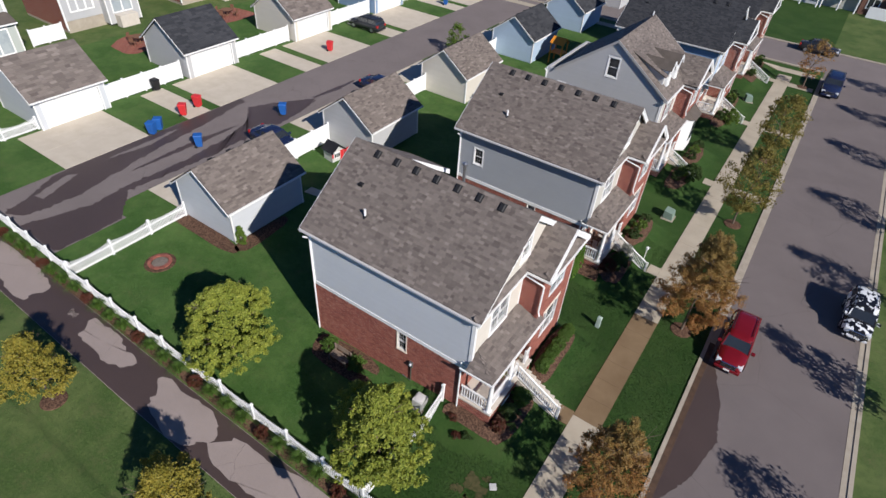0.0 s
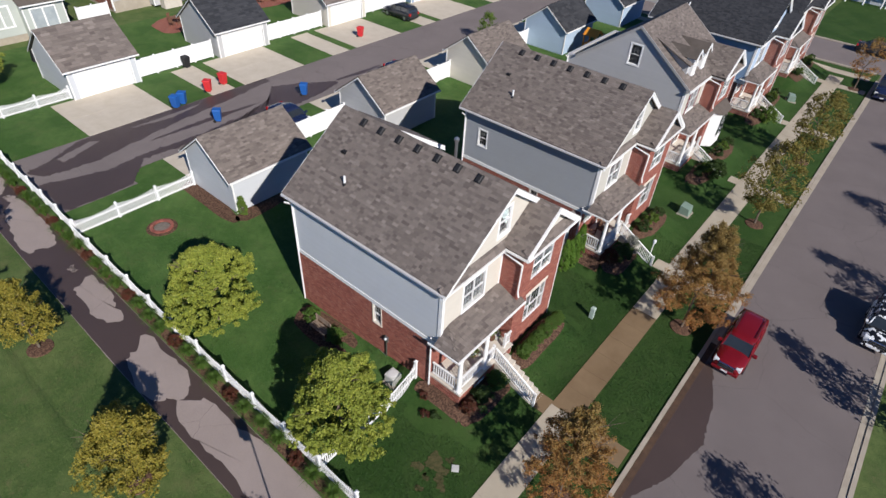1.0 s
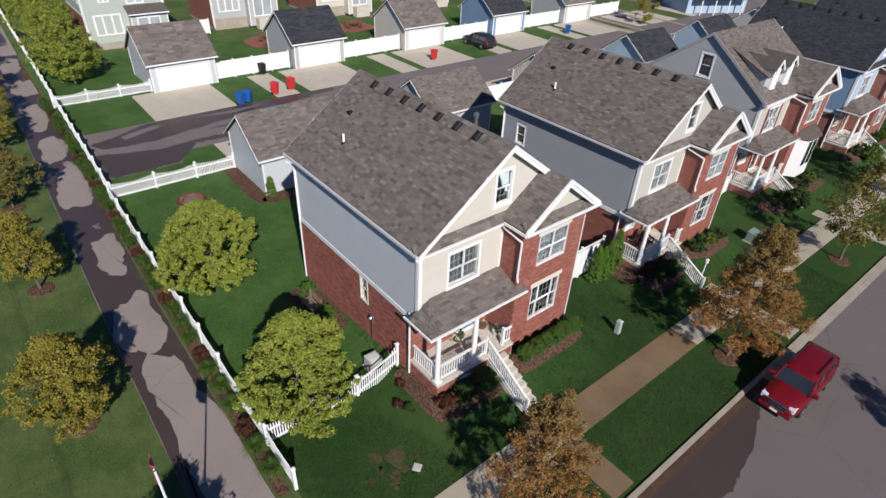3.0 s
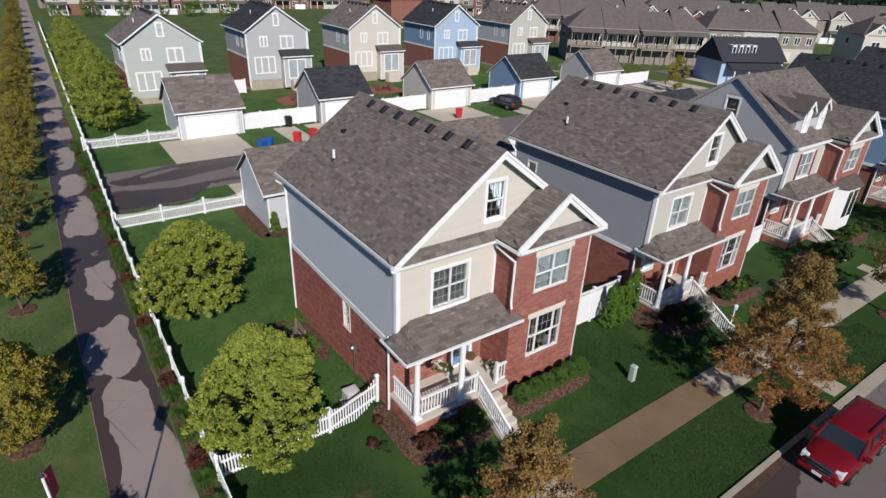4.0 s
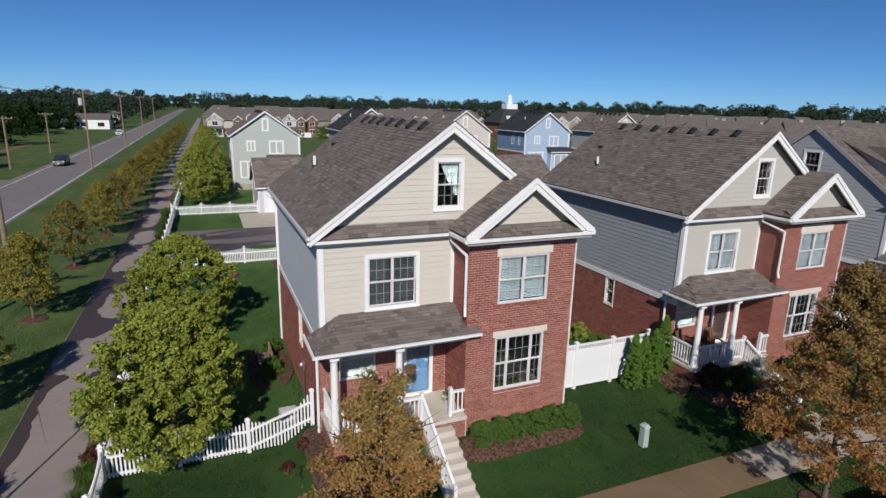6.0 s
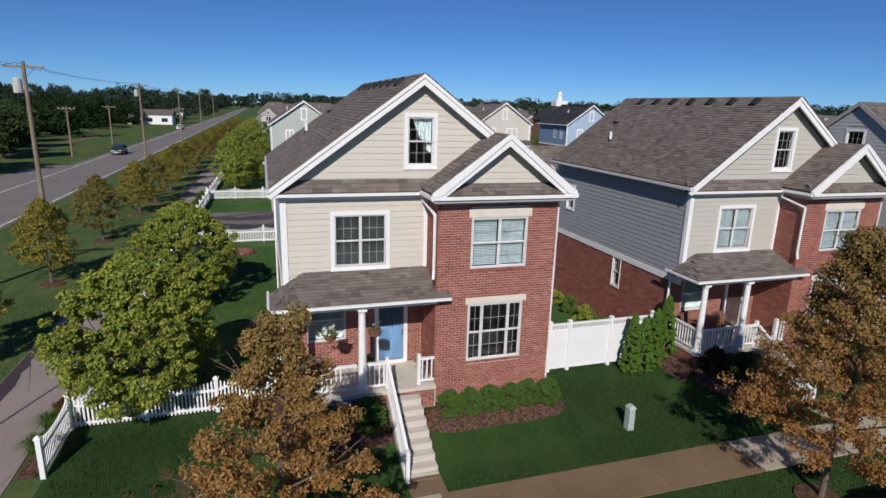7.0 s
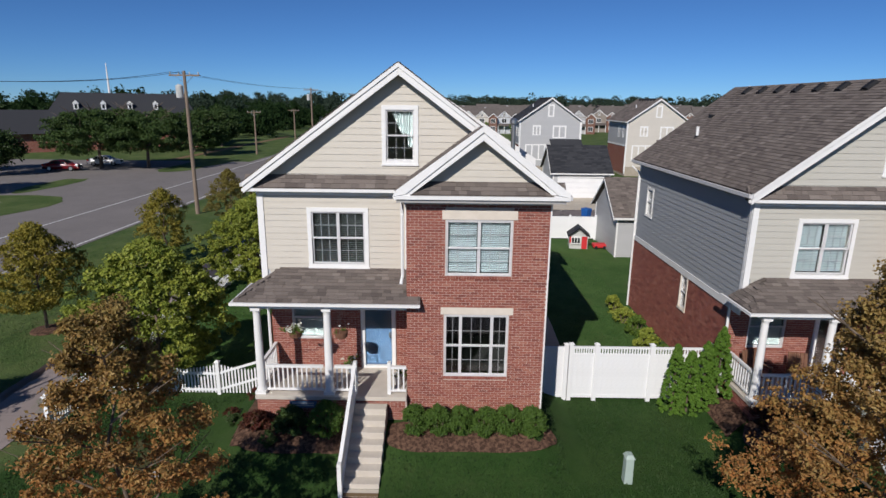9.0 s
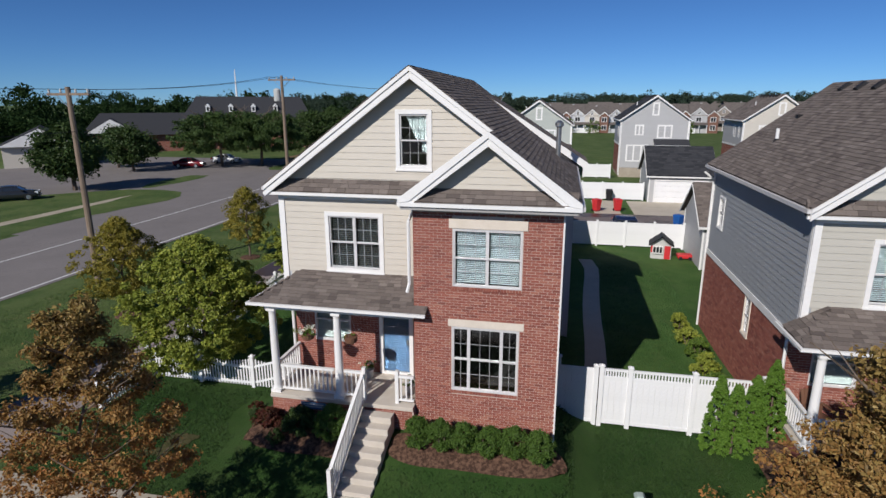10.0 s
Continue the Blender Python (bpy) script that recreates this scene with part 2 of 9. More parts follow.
M = dict(
    blades=blade_material("grass_blades", 1.28),
    lushblades=blade_material("lush_grass_blades", 0.58, 0.84),
    gardenblades=blade_material("garden_grass_blades", 1.10, 0.80),
    lawn=lawn_material(),
    lush=lawn_material("lush_lawn", 0.55),
    garden=lawn_material("garden_lawn", 0.0, (0.82, 1.04, 0.88)),
    asphalt=asphalt("street_asphalt", (0.178, 0.151, 0.143)),
    street=asphalt("residential_street_asphalt", (0.152, 0.129, 0.124)),
    trail=asphalt("trail_asphalt", (0.29, 0.240, 0.218)),
    wet=asphalt("damp_asphalt", (0.066, 0.046, 0.040), wet=True),
    highway=asphalt("highway_asphalt", (0.20, 0.182, 0.172)),
    concrete=surface("concrete", (0.47, 0.41, 0.32), (0.55, 0.49, 0.40), 0.9, 40, 0.9, 0.2, 0.2),
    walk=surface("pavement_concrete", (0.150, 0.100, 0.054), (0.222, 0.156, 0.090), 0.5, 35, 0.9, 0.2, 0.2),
    palewalk=surface("pale_pavement_concrete", (0.34, 0.295, 0.225), (0.44, 0.385, 0.30), 0.5, 35, 0.9, 0.2, 0.2),
    dryturf=surface("dry_worn_turf", (0.045, 0.052, 0.020), (0.105, 0.088, 0.042), 7, 40, 0.95, 0.1, 0.7),
    kerb=surface("kerb_concrete", (0.30, 0.26, 0.205), (0.41, 0.36, 0.29), 1.2, 40, 0.9, 0.2, 0.2),
    leafdamp=surface("damp_leafy_gutter", (0.050, 0.031, 0.021), (0.105, 0.062, 0.038), 3.0, 30, 0.75, 0.3, 0.5),
    mulch=surface("bark_mulch", (0.022, 0.013, 0.010), (0.185, 0.108, 0.072), 11, 32, 0.95, 0.1, 1.0, lo=0.42, hi=0.62),
    vinyl=surface("white_vinyl", (0.78, 0.78, 0.77), (0.83, 0.83, 0.82), 1.5, 30, 0.4, 0.5, 0.03),
    trim=surface("white_trim_paint", (0.76, 0.75, 0.72), (0.82, 0.81, 0.79), 2.0, 30, 0.5, 0.4, 0.05),
    lintel=surface("cast_stone", (0.62, 0.55, 0.46), (0.70, 0.63, 0.54), 3.0, 50, 0.85, 0.3, 0.2),
    porch=surface("porch_concrete", (0.50, 0.45, 0.38), (0.58, 0.53, 0.46), 2.0, 50, 0.85, 0.3, 0.15),
    cream=siding("cream_siding", (0.60, 0.555, 0.475)),
    pale=siding("pale_grey_siding", (0.52, 0.54, 0.56)),
    greige=siding("greige_siding", (0.50, 0.48, 0.42)),
    slate=siding("slate_grey_siding", (0.34, 0.355, 0.37)),
    grey=siding("grey_siding", (0.44, 0.44, 0.44)),
    sage=siding("sage_siding", (0.44, 0.47, 0.43)),
    ivory=siding("ivory_siding", (0.60, 0.56, 0.49)),
    blue=siding("blue_siding", (0.20, 0.30, 0.44)),
    skyblue=siding("light_blue_siding", (0.38, 0.48, 0.60)),
    mortar=surface("mortar", (0.50, 0.41, 0.35), (0.60, 0.50, 0.44), 5, 60, 0.95, 0.1, 0.3),
    brick=varied("red_brick", [(0.225, 0.078, 0.060), (0.318, 0.108, 0.080), (0.375, 0.138, 0.098), (0.284, 0.098, 0.073), (0.43, 0.185, 0.132)], 0.85, "island", 45),
    brick_one=varied("red_brick_single", [(0.225, 0.078, 0.060), (0.318, 0.108, 0.080), (0.375, 0.138, 0.098), (0.284, 0.098, 0.073), (0.43, 0.185, 0.132)], 0.85, "object", 45),
    brickwall=brick_pattern("brickwork"),
    shingle=varied("weathered_shingles", [(0.128, 0.107, 0.096), (0.192, 0.162, 0.143), (0.224, 0.189, 0.167), (0.160, 0.135, 0.119), (0.275, 0.235, 0.207)], 0.95, "island", 60, 0.15, 0.5),
    darkshingle=varied("charcoal_shingles", [(0.035, 0.037, 0.042), (0.05, 0.052, 0.058), (0.065, 0.066, 0.072)], 0.95, "island", 60, 0.15, 0.5),
    roofdeck=surface("roof_underlay", (0.09, 0.077, 0.067), (0.125, 0.105, 0.09), 2, 50, 0.95, 0.1, 0.3),
    farroof=surface("far_shingle_roof", (0.112, 0.097, 0.088), (0.158, 0.138, 0.125), 1.2, 12, 0.95, 0.1, 0.4),
    farbrick=surface("far_brown_brick", (0.165, 0.088, 0.066), (0.225, 0.125, 0.094), 1.2, 9, 0.9, 0.1, 0.3),
    farwall=surface("far_tan_wall", (0.225, 0.195, 0.165), (0.30, 0.26, 0.22), 1.2, 12, 0.85, 0.2, 0.2),
    soffit=surface("grey_soffit", (0.32, 0.31, 0.30), (0.37, 0.36, 0.35), 2, 40, 0.6, 0.3, 0.05),
    black=surface("black_plastic", (0.012, 0.012, 0.013), (0.02, 0.02, 0.022), 4, 40, 0.6, 0.3, 0.1),
    rubber=surface("tyre_rubber", (0.015, 0.015, 0.016), (0.025, 0.025, 0.026), 4, 40, 0.85, 0.2, 0.2),
    steel=surface("galvanised_steel", (0.42, 0.43, 0.44), (0.52, 0.53, 0.54), 6, 60, 0.35, 0.5, 0.05, metal=0.9),
    chrome=surface("chrome", (0.65, 0.66, 0.68), (0.75, 0.76, 0.78), 6, 60, 0.12, 0.5, 0, metal=1.0),
    glass=glass_material(),
    darkglass=surface("tinted_glass", (0.020, 0.024, 0.028), (0.03, 0.035, 0.04), 0.8, 3, 0.06, 0.9, 0),
    # far panes: the bluish white reflection is put into the base colour
    paleglass=surface("pale_reflecting_glass", (0.30, 0.34, 0.36), (0.42, 0.46, 0.47), 1.2, 3, 0.10, 0.9, 0),
    brightglass=surface("bright_reflecting_glass", (0.50, 0.54, 0.56), (0.62, 0.66, 0.67), 1.2, 3, 0.12, 0.9, 0),
    blind=surface("window_blind", (0.46, 0.55, 0.58), (0.54, 0.63, 0.65), 2, 30, 0.7, 0.2, 0),
    sash=surface("sash_vinyl", (0.56, 0.55, 0.55), (0.62, 0.61, 0.60), 2.0, 30, 0.5, 0.4, 0.03),
    bar=surface("glazing_bar_grey", (0.30, 0.30, 0.31), (0.36, 0.36, 0.37), 2.0, 30, 0.5, 0.4, 0),
    ash=surface("grey_ash", (0.12, 0.10, 0.085), (0.22, 0.19, 0.16), 9, 60, 0.95, 0.1, 0.4),
    curtain=surface("sheer_curtain", (0.34, 0.40, 0.40), (0.44, 0.50, 0.49), 5, 30, 0.8, 0.2, 0.2),
    # the porch pane's pale reflection, put into a panel's colour
    paleback=surface("grey_green_pane_reflection", (0.36, 0.42, 0.40), (0.42, 0.48, 0.46), 3, 60, 0.8, 0.2, 0.05),
    # dark copy of the blind: the dimness behind the pane is in its colour
    dimblind=surface("shaded_blind", (0.09, 0.105, 0.11), (0.12, 0.135, 0.14), 2, 30, 0.7, 0.2, 0),
    # near-black colour that stands in for unlit interiors
    room=surface("unlit_room", (0.035, 0.036, 0.036), (0.055, 0.054, 0.052), 1, 20, 0.9, 0.2, 0),
    bluedoor=surface("blue_door_paint", (0.075, 0.14, 0.24), (0.09, 0.165, 0.28), 2, 40, 0.35, 0.5, 0.03),
    darkdoor=surface("dark_door_paint", (0.030, 0.020, 0.018), (0.042, 0.028, 0.025), 2, 40, 0.45, 0.4, 0.03),
    bark=surface("bark", (0.10, 0.075, 0.055), (0.19, 0.15, 0.115), 10, 50, 0.95, 0.1, 0.8, (1, 1, 0.25)),
    pole=surface("weathered_pole_wood", (0.17, 0.125, 0.09), (0.27, 0.21, 0.16), 6, 40, 0.9, 0.2, 0.4, (1, 1, 0.15)),
    wood=surface("brown_deck_wood", (0.13, 0.065, 0.04), (0.20, 0.10, 0.06), 4, 40, 0.8, 0.3, 0.2),
    red=surface("red_car_paint", (0.135, 0.005, 0.008), (0.165, 0.006, 0.010), 1, 200, 0.22, 0.6, 0),
    shutterred=surface("dark_red_shutter_paint", (0.13, 0.022, 0.026), (0.17, 0.03, 0.034), 3, 60, 0.6, 0.3, 0.03),
    redplastic=surface("red_plastic", (0.50, 0.025, 0.03), (0.58, 0.035, 0.04), 3, 60, 0.5, 0.4, 0.03),
    blueplastic=surface("blue_plastic", (0.015, 0.085, 0.30), (0.02, 0.11, 0.38), 3, 60, 0.5, 0.4, 0.03),
    navy=surface("navy_car_paint", (0.012, 0.018, 0.05), (0.016, 0.024, 0.065), 1, 200, 0.2, 0.6, 0),
    charcoal=surface("charcoal_car_paint", (0.02, 0.022, 0.025), (0.028, 0.03, 0.034), 1, 200, 0.2, 0.6, 0),
    whitecar=surface("white_car_paint", (0.72, 0.73, 0.74), (0.78, 0.79, 0.80), 1, 200, 0.22, 0.6, 0),
    spotted=blotched_paint("blotched_car_paint", (0.74, 0.75, 0.76), (0.012, 0.012, 0.014)),
    lamp=surface("headlamp_lens", (0.60, 0.62, 0.65), (0.72, 0.74, 0.76), 8, 60, 0.12, 0.8, 0),
    taillamp=surface("tail_lamp_lens", (0.35, 0.01, 0.01), (0.42, 0.02, 0.02), 8, 60, 0.15, 0.8, 0),
    boxgreen=surface("pale_green_cabinet_paint", (0.34, 0.42, 0.37), (0.40, 0.48, 0.43), 3, 40, 0.5, 0.4, 0.05),
    deepboxgreen=surface("green_cabinet_paint", (0.16, 0.22, 0.18), (0.20, 0.27, 0.22), 3, 40, 0.5, 0.4, 0.05),
    tank=surface("grey_cabinet_metal", (0.45, 0.45, 0.43), (0.55, 0.55, 0.52), 3, 40, 0.5, 0.4, 0.1),
    yellowgreen=leaf_material("yellow_green_leaves", [(0.055, 0.095, 0.016), (0.18, 0.245, 0.034), (0.34, 0.385, 0.056), (0.13, 0.185, 0.026), (0.50, 0.50, 0.09)]),
    amber=leaf_material("amber_green_leaves", [(0.095, 0.110, 0.017), (0.23, 0.21, 0.030), (0.36, 0.28, 0.042), (0.17, 0.18, 0.027), (0.46, 0.37, 0.07)]),
    rust=leaf_material("rust_leaves", [(0.13, 0.075, 0.027), (0.32, 0.135, 0.040), (0.47, 0.190, 0.056), (0.21, 0.140, 0.042), (0.52, 0.29, 0.10)], 0.9, crown=(2.4, 6.2, (0.25, 0.195, 0.062))),
    bronze=leaf_material("bronze_leaves", [(0.10, 0.095, 0.024), (0.19, 0.165, 0.038), (0.27, 0.20, 0.045), (0.15, 0.15, 0.032), (0.31, 0.25, 0.07)]),
    green=leaf_material("green_leaves", [(0.050, 0.095, 0.015), (0.095, 0.17, 0.024), (0.14, 0.22, 0.032), (0.075, 0.135, 0.02), (0.18, 0.25, 0.045)]),
    hedge=leaf_material("hedge_leaves", [(0.034, 0.074, 0.013), (0.070, 0.138, 0.022), (0.108, 0.190, 0.030), (0.054, 0.106, 0.017), (0.135, 0.220, 0.042)]),
    arbor=leaf_material("arborvitae_sprays", [(0.05, 0.115, 0.014), (0.10, 0.205, 0.024), (0.15, 0.28, 0.034), (0.08, 0.16, 0.019), (0.20, 0.33, 0.05)]),
    deep=leaf_material("deep_green_leaves", [(0.020, 0.044, 0.013), (0.040, 0.080, 0.020), (0.062, 0.106, 0.026), (0.03, 0.062, 0.017), (0.085, 0.125, 0.03)]),
    layered=leaf_material("layered_dark_leaves", [(0.022, 0.050, 0.014), (0.050, 0.095, 0.024), (0.085, 0.14, 0.034), (0.036, 0.072, 0.019), (0.11, 0.165, 0.042)]),
    darkwood=leaf_material("dark_far_leaves", [(0.016, 0.034, 0.013), (0.027, 0.054, 0.018), (0.040, 0.070, 0.023), (0.021, 0.043, 0.015)], 0.6, 0.9),
    silver=leaf_material("silvery_leaves", [(0.16, 0.17, 0.14), (0.32, 0.33, 0.28), (0.48, 0.48, 0.42), (0.22, 0.23, 0.18)]),
    wild=leaf_material("purple_red_leaves", [(0.05, 0.012, 0.012), (0.11, 0.02, 0.02), (0.16, 0.035, 0.025), (0.05, 0.06, 0.015)]),
    # bluish haze of distance is mixed into these leaf colours
    hill=leaf_material("distant_woods", [(0.036, 0.056, 0.040), (0.052, 0.076, 0.052), (0.064, 0.090, 0.060), (0.044, 0.066, 0.046)], 0.5, 0.95),
    petals=surface("white_petals", (0.65, 0.65, 0.55), (0.78, 0.78, 0.70), 20, 80, 0.7, 0.2, 0),
    flagred=surface("red_flag_cloth", (0.55, 0.05, 0.08), (0.62, 0.08, 0.12), 3, 60, 0.8, 0.2, 0.05),
    yellow=surface("orange_plastic", (0.60, 0.22, 0.02), (0.68, 0.28, 0.03), 3, 60, 0.5, 0.4, 0),
    roadpaint=surface("white_road_paint", (0.62, 0.62, 0.60), (0.74, 0.74, 0.72), 2, 30, 0.8, 0.2, 0.1),
)


# ---- building helpers ----
class Shape:
    """Loose vertices and faces that become one mesh."""

    def __init__(self):
        self.v, self.f = [], []

    def add(self, verts, faces):
        n = len(self.v)
        self.v.extend(verts)
        self.f.extend([tuple(i + n for i in f) for f in faces])
        return self

    def box(self, x0, y0, z0, x1, y1, z1):
        x0, x1, y0, y1, z0, z1 = min(x0, x1), max(x0, x1), min(y0, y1), max(y0, y1), min(z0, z1), max(z0, z1)
        return self.add([(x0, y0, z0), (x1, y0, z0), (x1, y1, z0), (x0, y1, z0), (x0, y0, z1), (x1, y0, z1), (x1, y1, z1), (x0, y1, z1)],
                        [(0, 3, 2, 1), (4, 5, 6, 7), (0, 1, 5, 4), (1, 2, 6, 5), (2, 3, 7, 6), (3, 0, 4, 7)])

    def prism(self, base, top):
        """Two outlines of the same count, joined by side faces."""
        n = len(base)
        return self.add(list(base) + list(top), [tuple(range(n))[::-1], tuple(range(n, 2 * n))] + [(i, (i + 1) % n, n + (i + 1) % n, n + i) for i in range(n)])

    def slab(self, pts, thick):
        """A flat outline with thickness downwards along its normal."""
        a, b, c = (Vector(p) for p in pts[:3])
        n = (b - a).cross(c - a).normalized()
        if n.z < 0:
            n = -n
        top = [Vector(p) for p in pts]
        return self.prism([tuple(p - n * thick) for p in top], [tuple(p) for p in top])

    def rod(self, p0, p1, r0, r1=None, n=8):
        p0, p1 = Vector(p0), Vector(p1)
        r1 = r0 if r1 is None else r1
        q = (p1 - p0).to_track_quat("Z", "Y")
        ring = [q @ Vector((math.cos(2 * math.pi * i / n), math.sin(2 * math.pi * i / n), 0)) for i in range(n)]
        return self.prism([tuple(p0 + d * r0) for d in ring], [tuple(p1 + d * r1) for d in ring])

    def lathe(self, profile, n=16, at=(0, 0, 0)):
        """Turned about z: profile rows of radius, height."""
        k = len(profile)
        vs = [(at[0] + r * math.cos(2 * math.pi * i / n), at[1] + r * math.sin(2 * math.pi * i / n), at[2] + z) for r, z in profile for i in range(n)]
        fs = [(j * n + i, j * n + (i + 1) % n, (j + 1) * n + (i + 1) % n, (j + 1) * n + i) for j in range(k - 1) for i in range(n)]
        fs += [tuple(range(n))[::-1], tuple(range((k - 1) * n, k * n))]
        return self.add(vs, fs)

    def mesh(self, name, mat, smooth=False):
        me = bpy.data.meshes.new(name)
        me.from_pydata([tuple(p) for p in self.v], [], self.f)
        me.update()
        if mat:
            me.materials.append(mat)
        if smooth:
            me.shade_smooth()
        return me


def part(name, shape, mat, parent, label="", at=None, bevel=0.0, smooth=False, kind=""):
    me = shape if isinstance(shape, bpy.types.Mesh) else shape.mesh(name, mat, smooth)
    ob = new(name, me)
    ob.parent = parent
    if at is not None:
        ob.matrix_basis = at if isinstance(at, Matrix) else Matrix.Translation(at)
    if bevel:
        md = ob.modifiers.new("bevel", "BEVEL")
        md.width, md.segments, md.limit_method = bevel, 2, "ANGLE"
    if label or kind:
        tagged(ob, label, kind=kind)
    return ob


def thing(name, at, label, category, group="", turn=0.0, kind=""):
    ob = new(name)
    ob.empty_display_size = 0.3
    ob.matrix_basis = pose(at[0], at[1], at[2], 0, 0, turn)
    return tagged(ob, label, category, group, kind)


def solid(name, shape, mat, label, category, at=(0, 0, 0), kind="", group="", bevel=0.0, smooth=False, turn=0.0):
    ob = part(name, shape, mat, None, "", pose(at[0], at[1], at[2], 0, 0, turn), bevel, smooth)
    return tagged(ob, label, category, group, kind)


def face_map(facing, plane):
    """(u, z, out) on a wall -> x, y, z.  facing: '+x', '-x', '+y', '-y'; out: metres proud of the plane."""
    s = 1 if facing[0] == "+" else -1
    if facing[1] == "x":
        return lambda u, z, o: (plane + s * o, u, z)
    return lambda u, z, o: (u, plane + s * o, z)


def slab_on(shape, fm, u0, u1, z0, z1, o0, o1):
    a, b = fm(u0, z0, o0), fm(u1, z1, o1)
    return shape.box(*a, *b)


def outward(fm, faces):
    """Turn faces that run anticlockwise in (u, z) so that they look out of the wall."""
    o = Vector(fm(0, 0, 0))
    k = (Vector(fm(1, 0, 0)) - o).cross(Vector(fm(0, 1, 0)) - o).dot(Vector(fm(0, 0, 1)) - o)
    return faces if k > 0 else [tuple(f)[::-1] for f in faces]


def wall_with_holes(shape, fm, u0, u1, z0, z1, holes, thick=0.2):
    """One closed mesh: a thick wall with its openings cut through."""
    us = sorted({u0, u1, *[min(max(h[i], u0), u1) for h in holes for i in (0, 1)]})
    zs = sorted({z0, z1, *[min(max(h[i], z0), z1) for h in holes for i in (2, 3)]})
    nu, nz = len(us), len(zs)

    def full(i, j):
        if not (0 <= i < nu - 1 and 0 <= j < nz - 1):
            return False
        u, z = (us[i] + us[i + 1]) / 2, (zs[j] + zs[j + 1]) / 2
        return not any(h[0] < u < h[1] and h[2] < z < h[3] for h in holes)

    vs = [fm(u, z, o) for o in (0, -thick) for z in zs for u in us]
    at = lambda i, j, b: b * nu * nz + j * nu + i
    fs = []
    for j in range(nz - 1):
        for i in range(nu - 1):
            if not full(i, j):
                continue
            c = [(i, j), (i + 1, j), (i + 1, j + 1), (i, j + 1)]
            fs.append(tuple(at(*p, 0) for p in c))
            fs.append(tuple(at(*p, 1) for p in c[::-1]))
            for k, (di, dj) in enumerate(((0, -1), (1, 0), (0, 1), (-1, 0))):
                if not full(i + di, j + dj):
                    p, q = c[k], c[(k + 1) % 4]
                    fs.append((at(*q, 0), at(*p, 0), at(*p, 1), at(*q, 1)))
    used = sorted({k for f in fs for k in f})
    again = {k: n for n, k in enumerate(used)}
    return shape.add([vs[k] for k in used], outward(fm, [tuple(again[k] for k in f) for f in fs]))


def gable_wall(shape, fm, l, r, mid, z0, ze, zt, hole=None, thick=0.2):
    """A gable from eave height ze up to zt at mid, one closed mesh, with an opening astride the middle."""
    rim = [(l, z0), (r, z0), (r, ze), (mid, zt), (l, ze)]
    if hole is None:
        return shape.prism([fm(u, z, -thick) for u, z in rim], [fm(u, z, 0) for u, z in rim])
    a, b, c, d = hole
    pts = [(l, z0), (mid, z0), (r, z0), (r, ze), (mid, zt), (l, ze), (mid, c), (a, c), (a, d), (mid, d), (b, d), (b, c)]
    n = len(pts)
    left, right = (0, 1, 6, 7, 8, 9, 4, 5), (1, 2, 3, 4, 9, 10, 11, 6)
    fs = [left, right, tuple(k + n for k in left)[::-1], tuple(k + n for k in right)[::-1]]
    for loop in ((0, 1, 2, 3, 4, 5), (6, 7, 8, 9, 10, 11)):
        for p, q in zip(loop, loop[1:] + loop[:1]):
            fs.append((q, p, p + n, q + n))
    return shape.add([fm(u, z, o) for o in (0, -thick) for u, z in pts], outward(fm, fs))


def free_spans(u0, u1, z0, z1, holes):
    """The stretches of a course that no hole takes."""
    spans = [(u0, u1)]
    for h in holes:
        if h[3] <= z0 + 0.01 or h[2] >= z1 - 0.01:
            continue
        nxt = []
        for a, b in spans:
            if h[1] <= a or h[0] >= b:
                nxt.append((a, b))
                continue
            if h[0] > a:
                nxt.append((a, h[0]))
            if h[1] < b:
                nxt.append((h[1], b))
        spans = nxt
    return [s for s in spans if s[1] - s[0] > 0.03]


def lap_boards(fm, u0, u1, z0, z1, holes, exposure=0.18, limits=None):
    """One small Shape for each lap board.  limits(z) -> the gable's (left, right) there."""
    out = []
    z = z0
    while z < z1 - 0.02:
        t = min(z + exposure, z1)
        for a, b in free_spans(u0, u1, z, t, holes):
            la, lb, ta, tb = a, b, a, b
            if limits:
                (l0, r0), (l1, r1) = limits(z), limits(t)
                la, lb, ta, tb = max(a, l0), min(b, r0), max(a, l1), min(b, r1)
                if lb - la < 0.05:
                    continue
                if tb < ta:
                    ta = tb = (ta + tb) / 2
            s = Shape()
            s.add([fm(la, z, 0.0), fm(lb, z, 0.0), fm(lb, z, 0.022), fm(la, z, 0.022), fm(ta, t, 0.0), fm(tb, t, 0.0), fm(tb, t, 0.006), fm(ta, t, 0.006)],
                  [(0, 1, 2, 3), (3, 2, 6, 7), (7, 6, 5, 4), (0, 3, 7, 4), (1, 5, 6, 2)])
            out.append(s)
        z = t
    return out


def joined(shapes):
    s = Shape()
    for q in shapes:
        s.add(q.v, q.f)
    return s


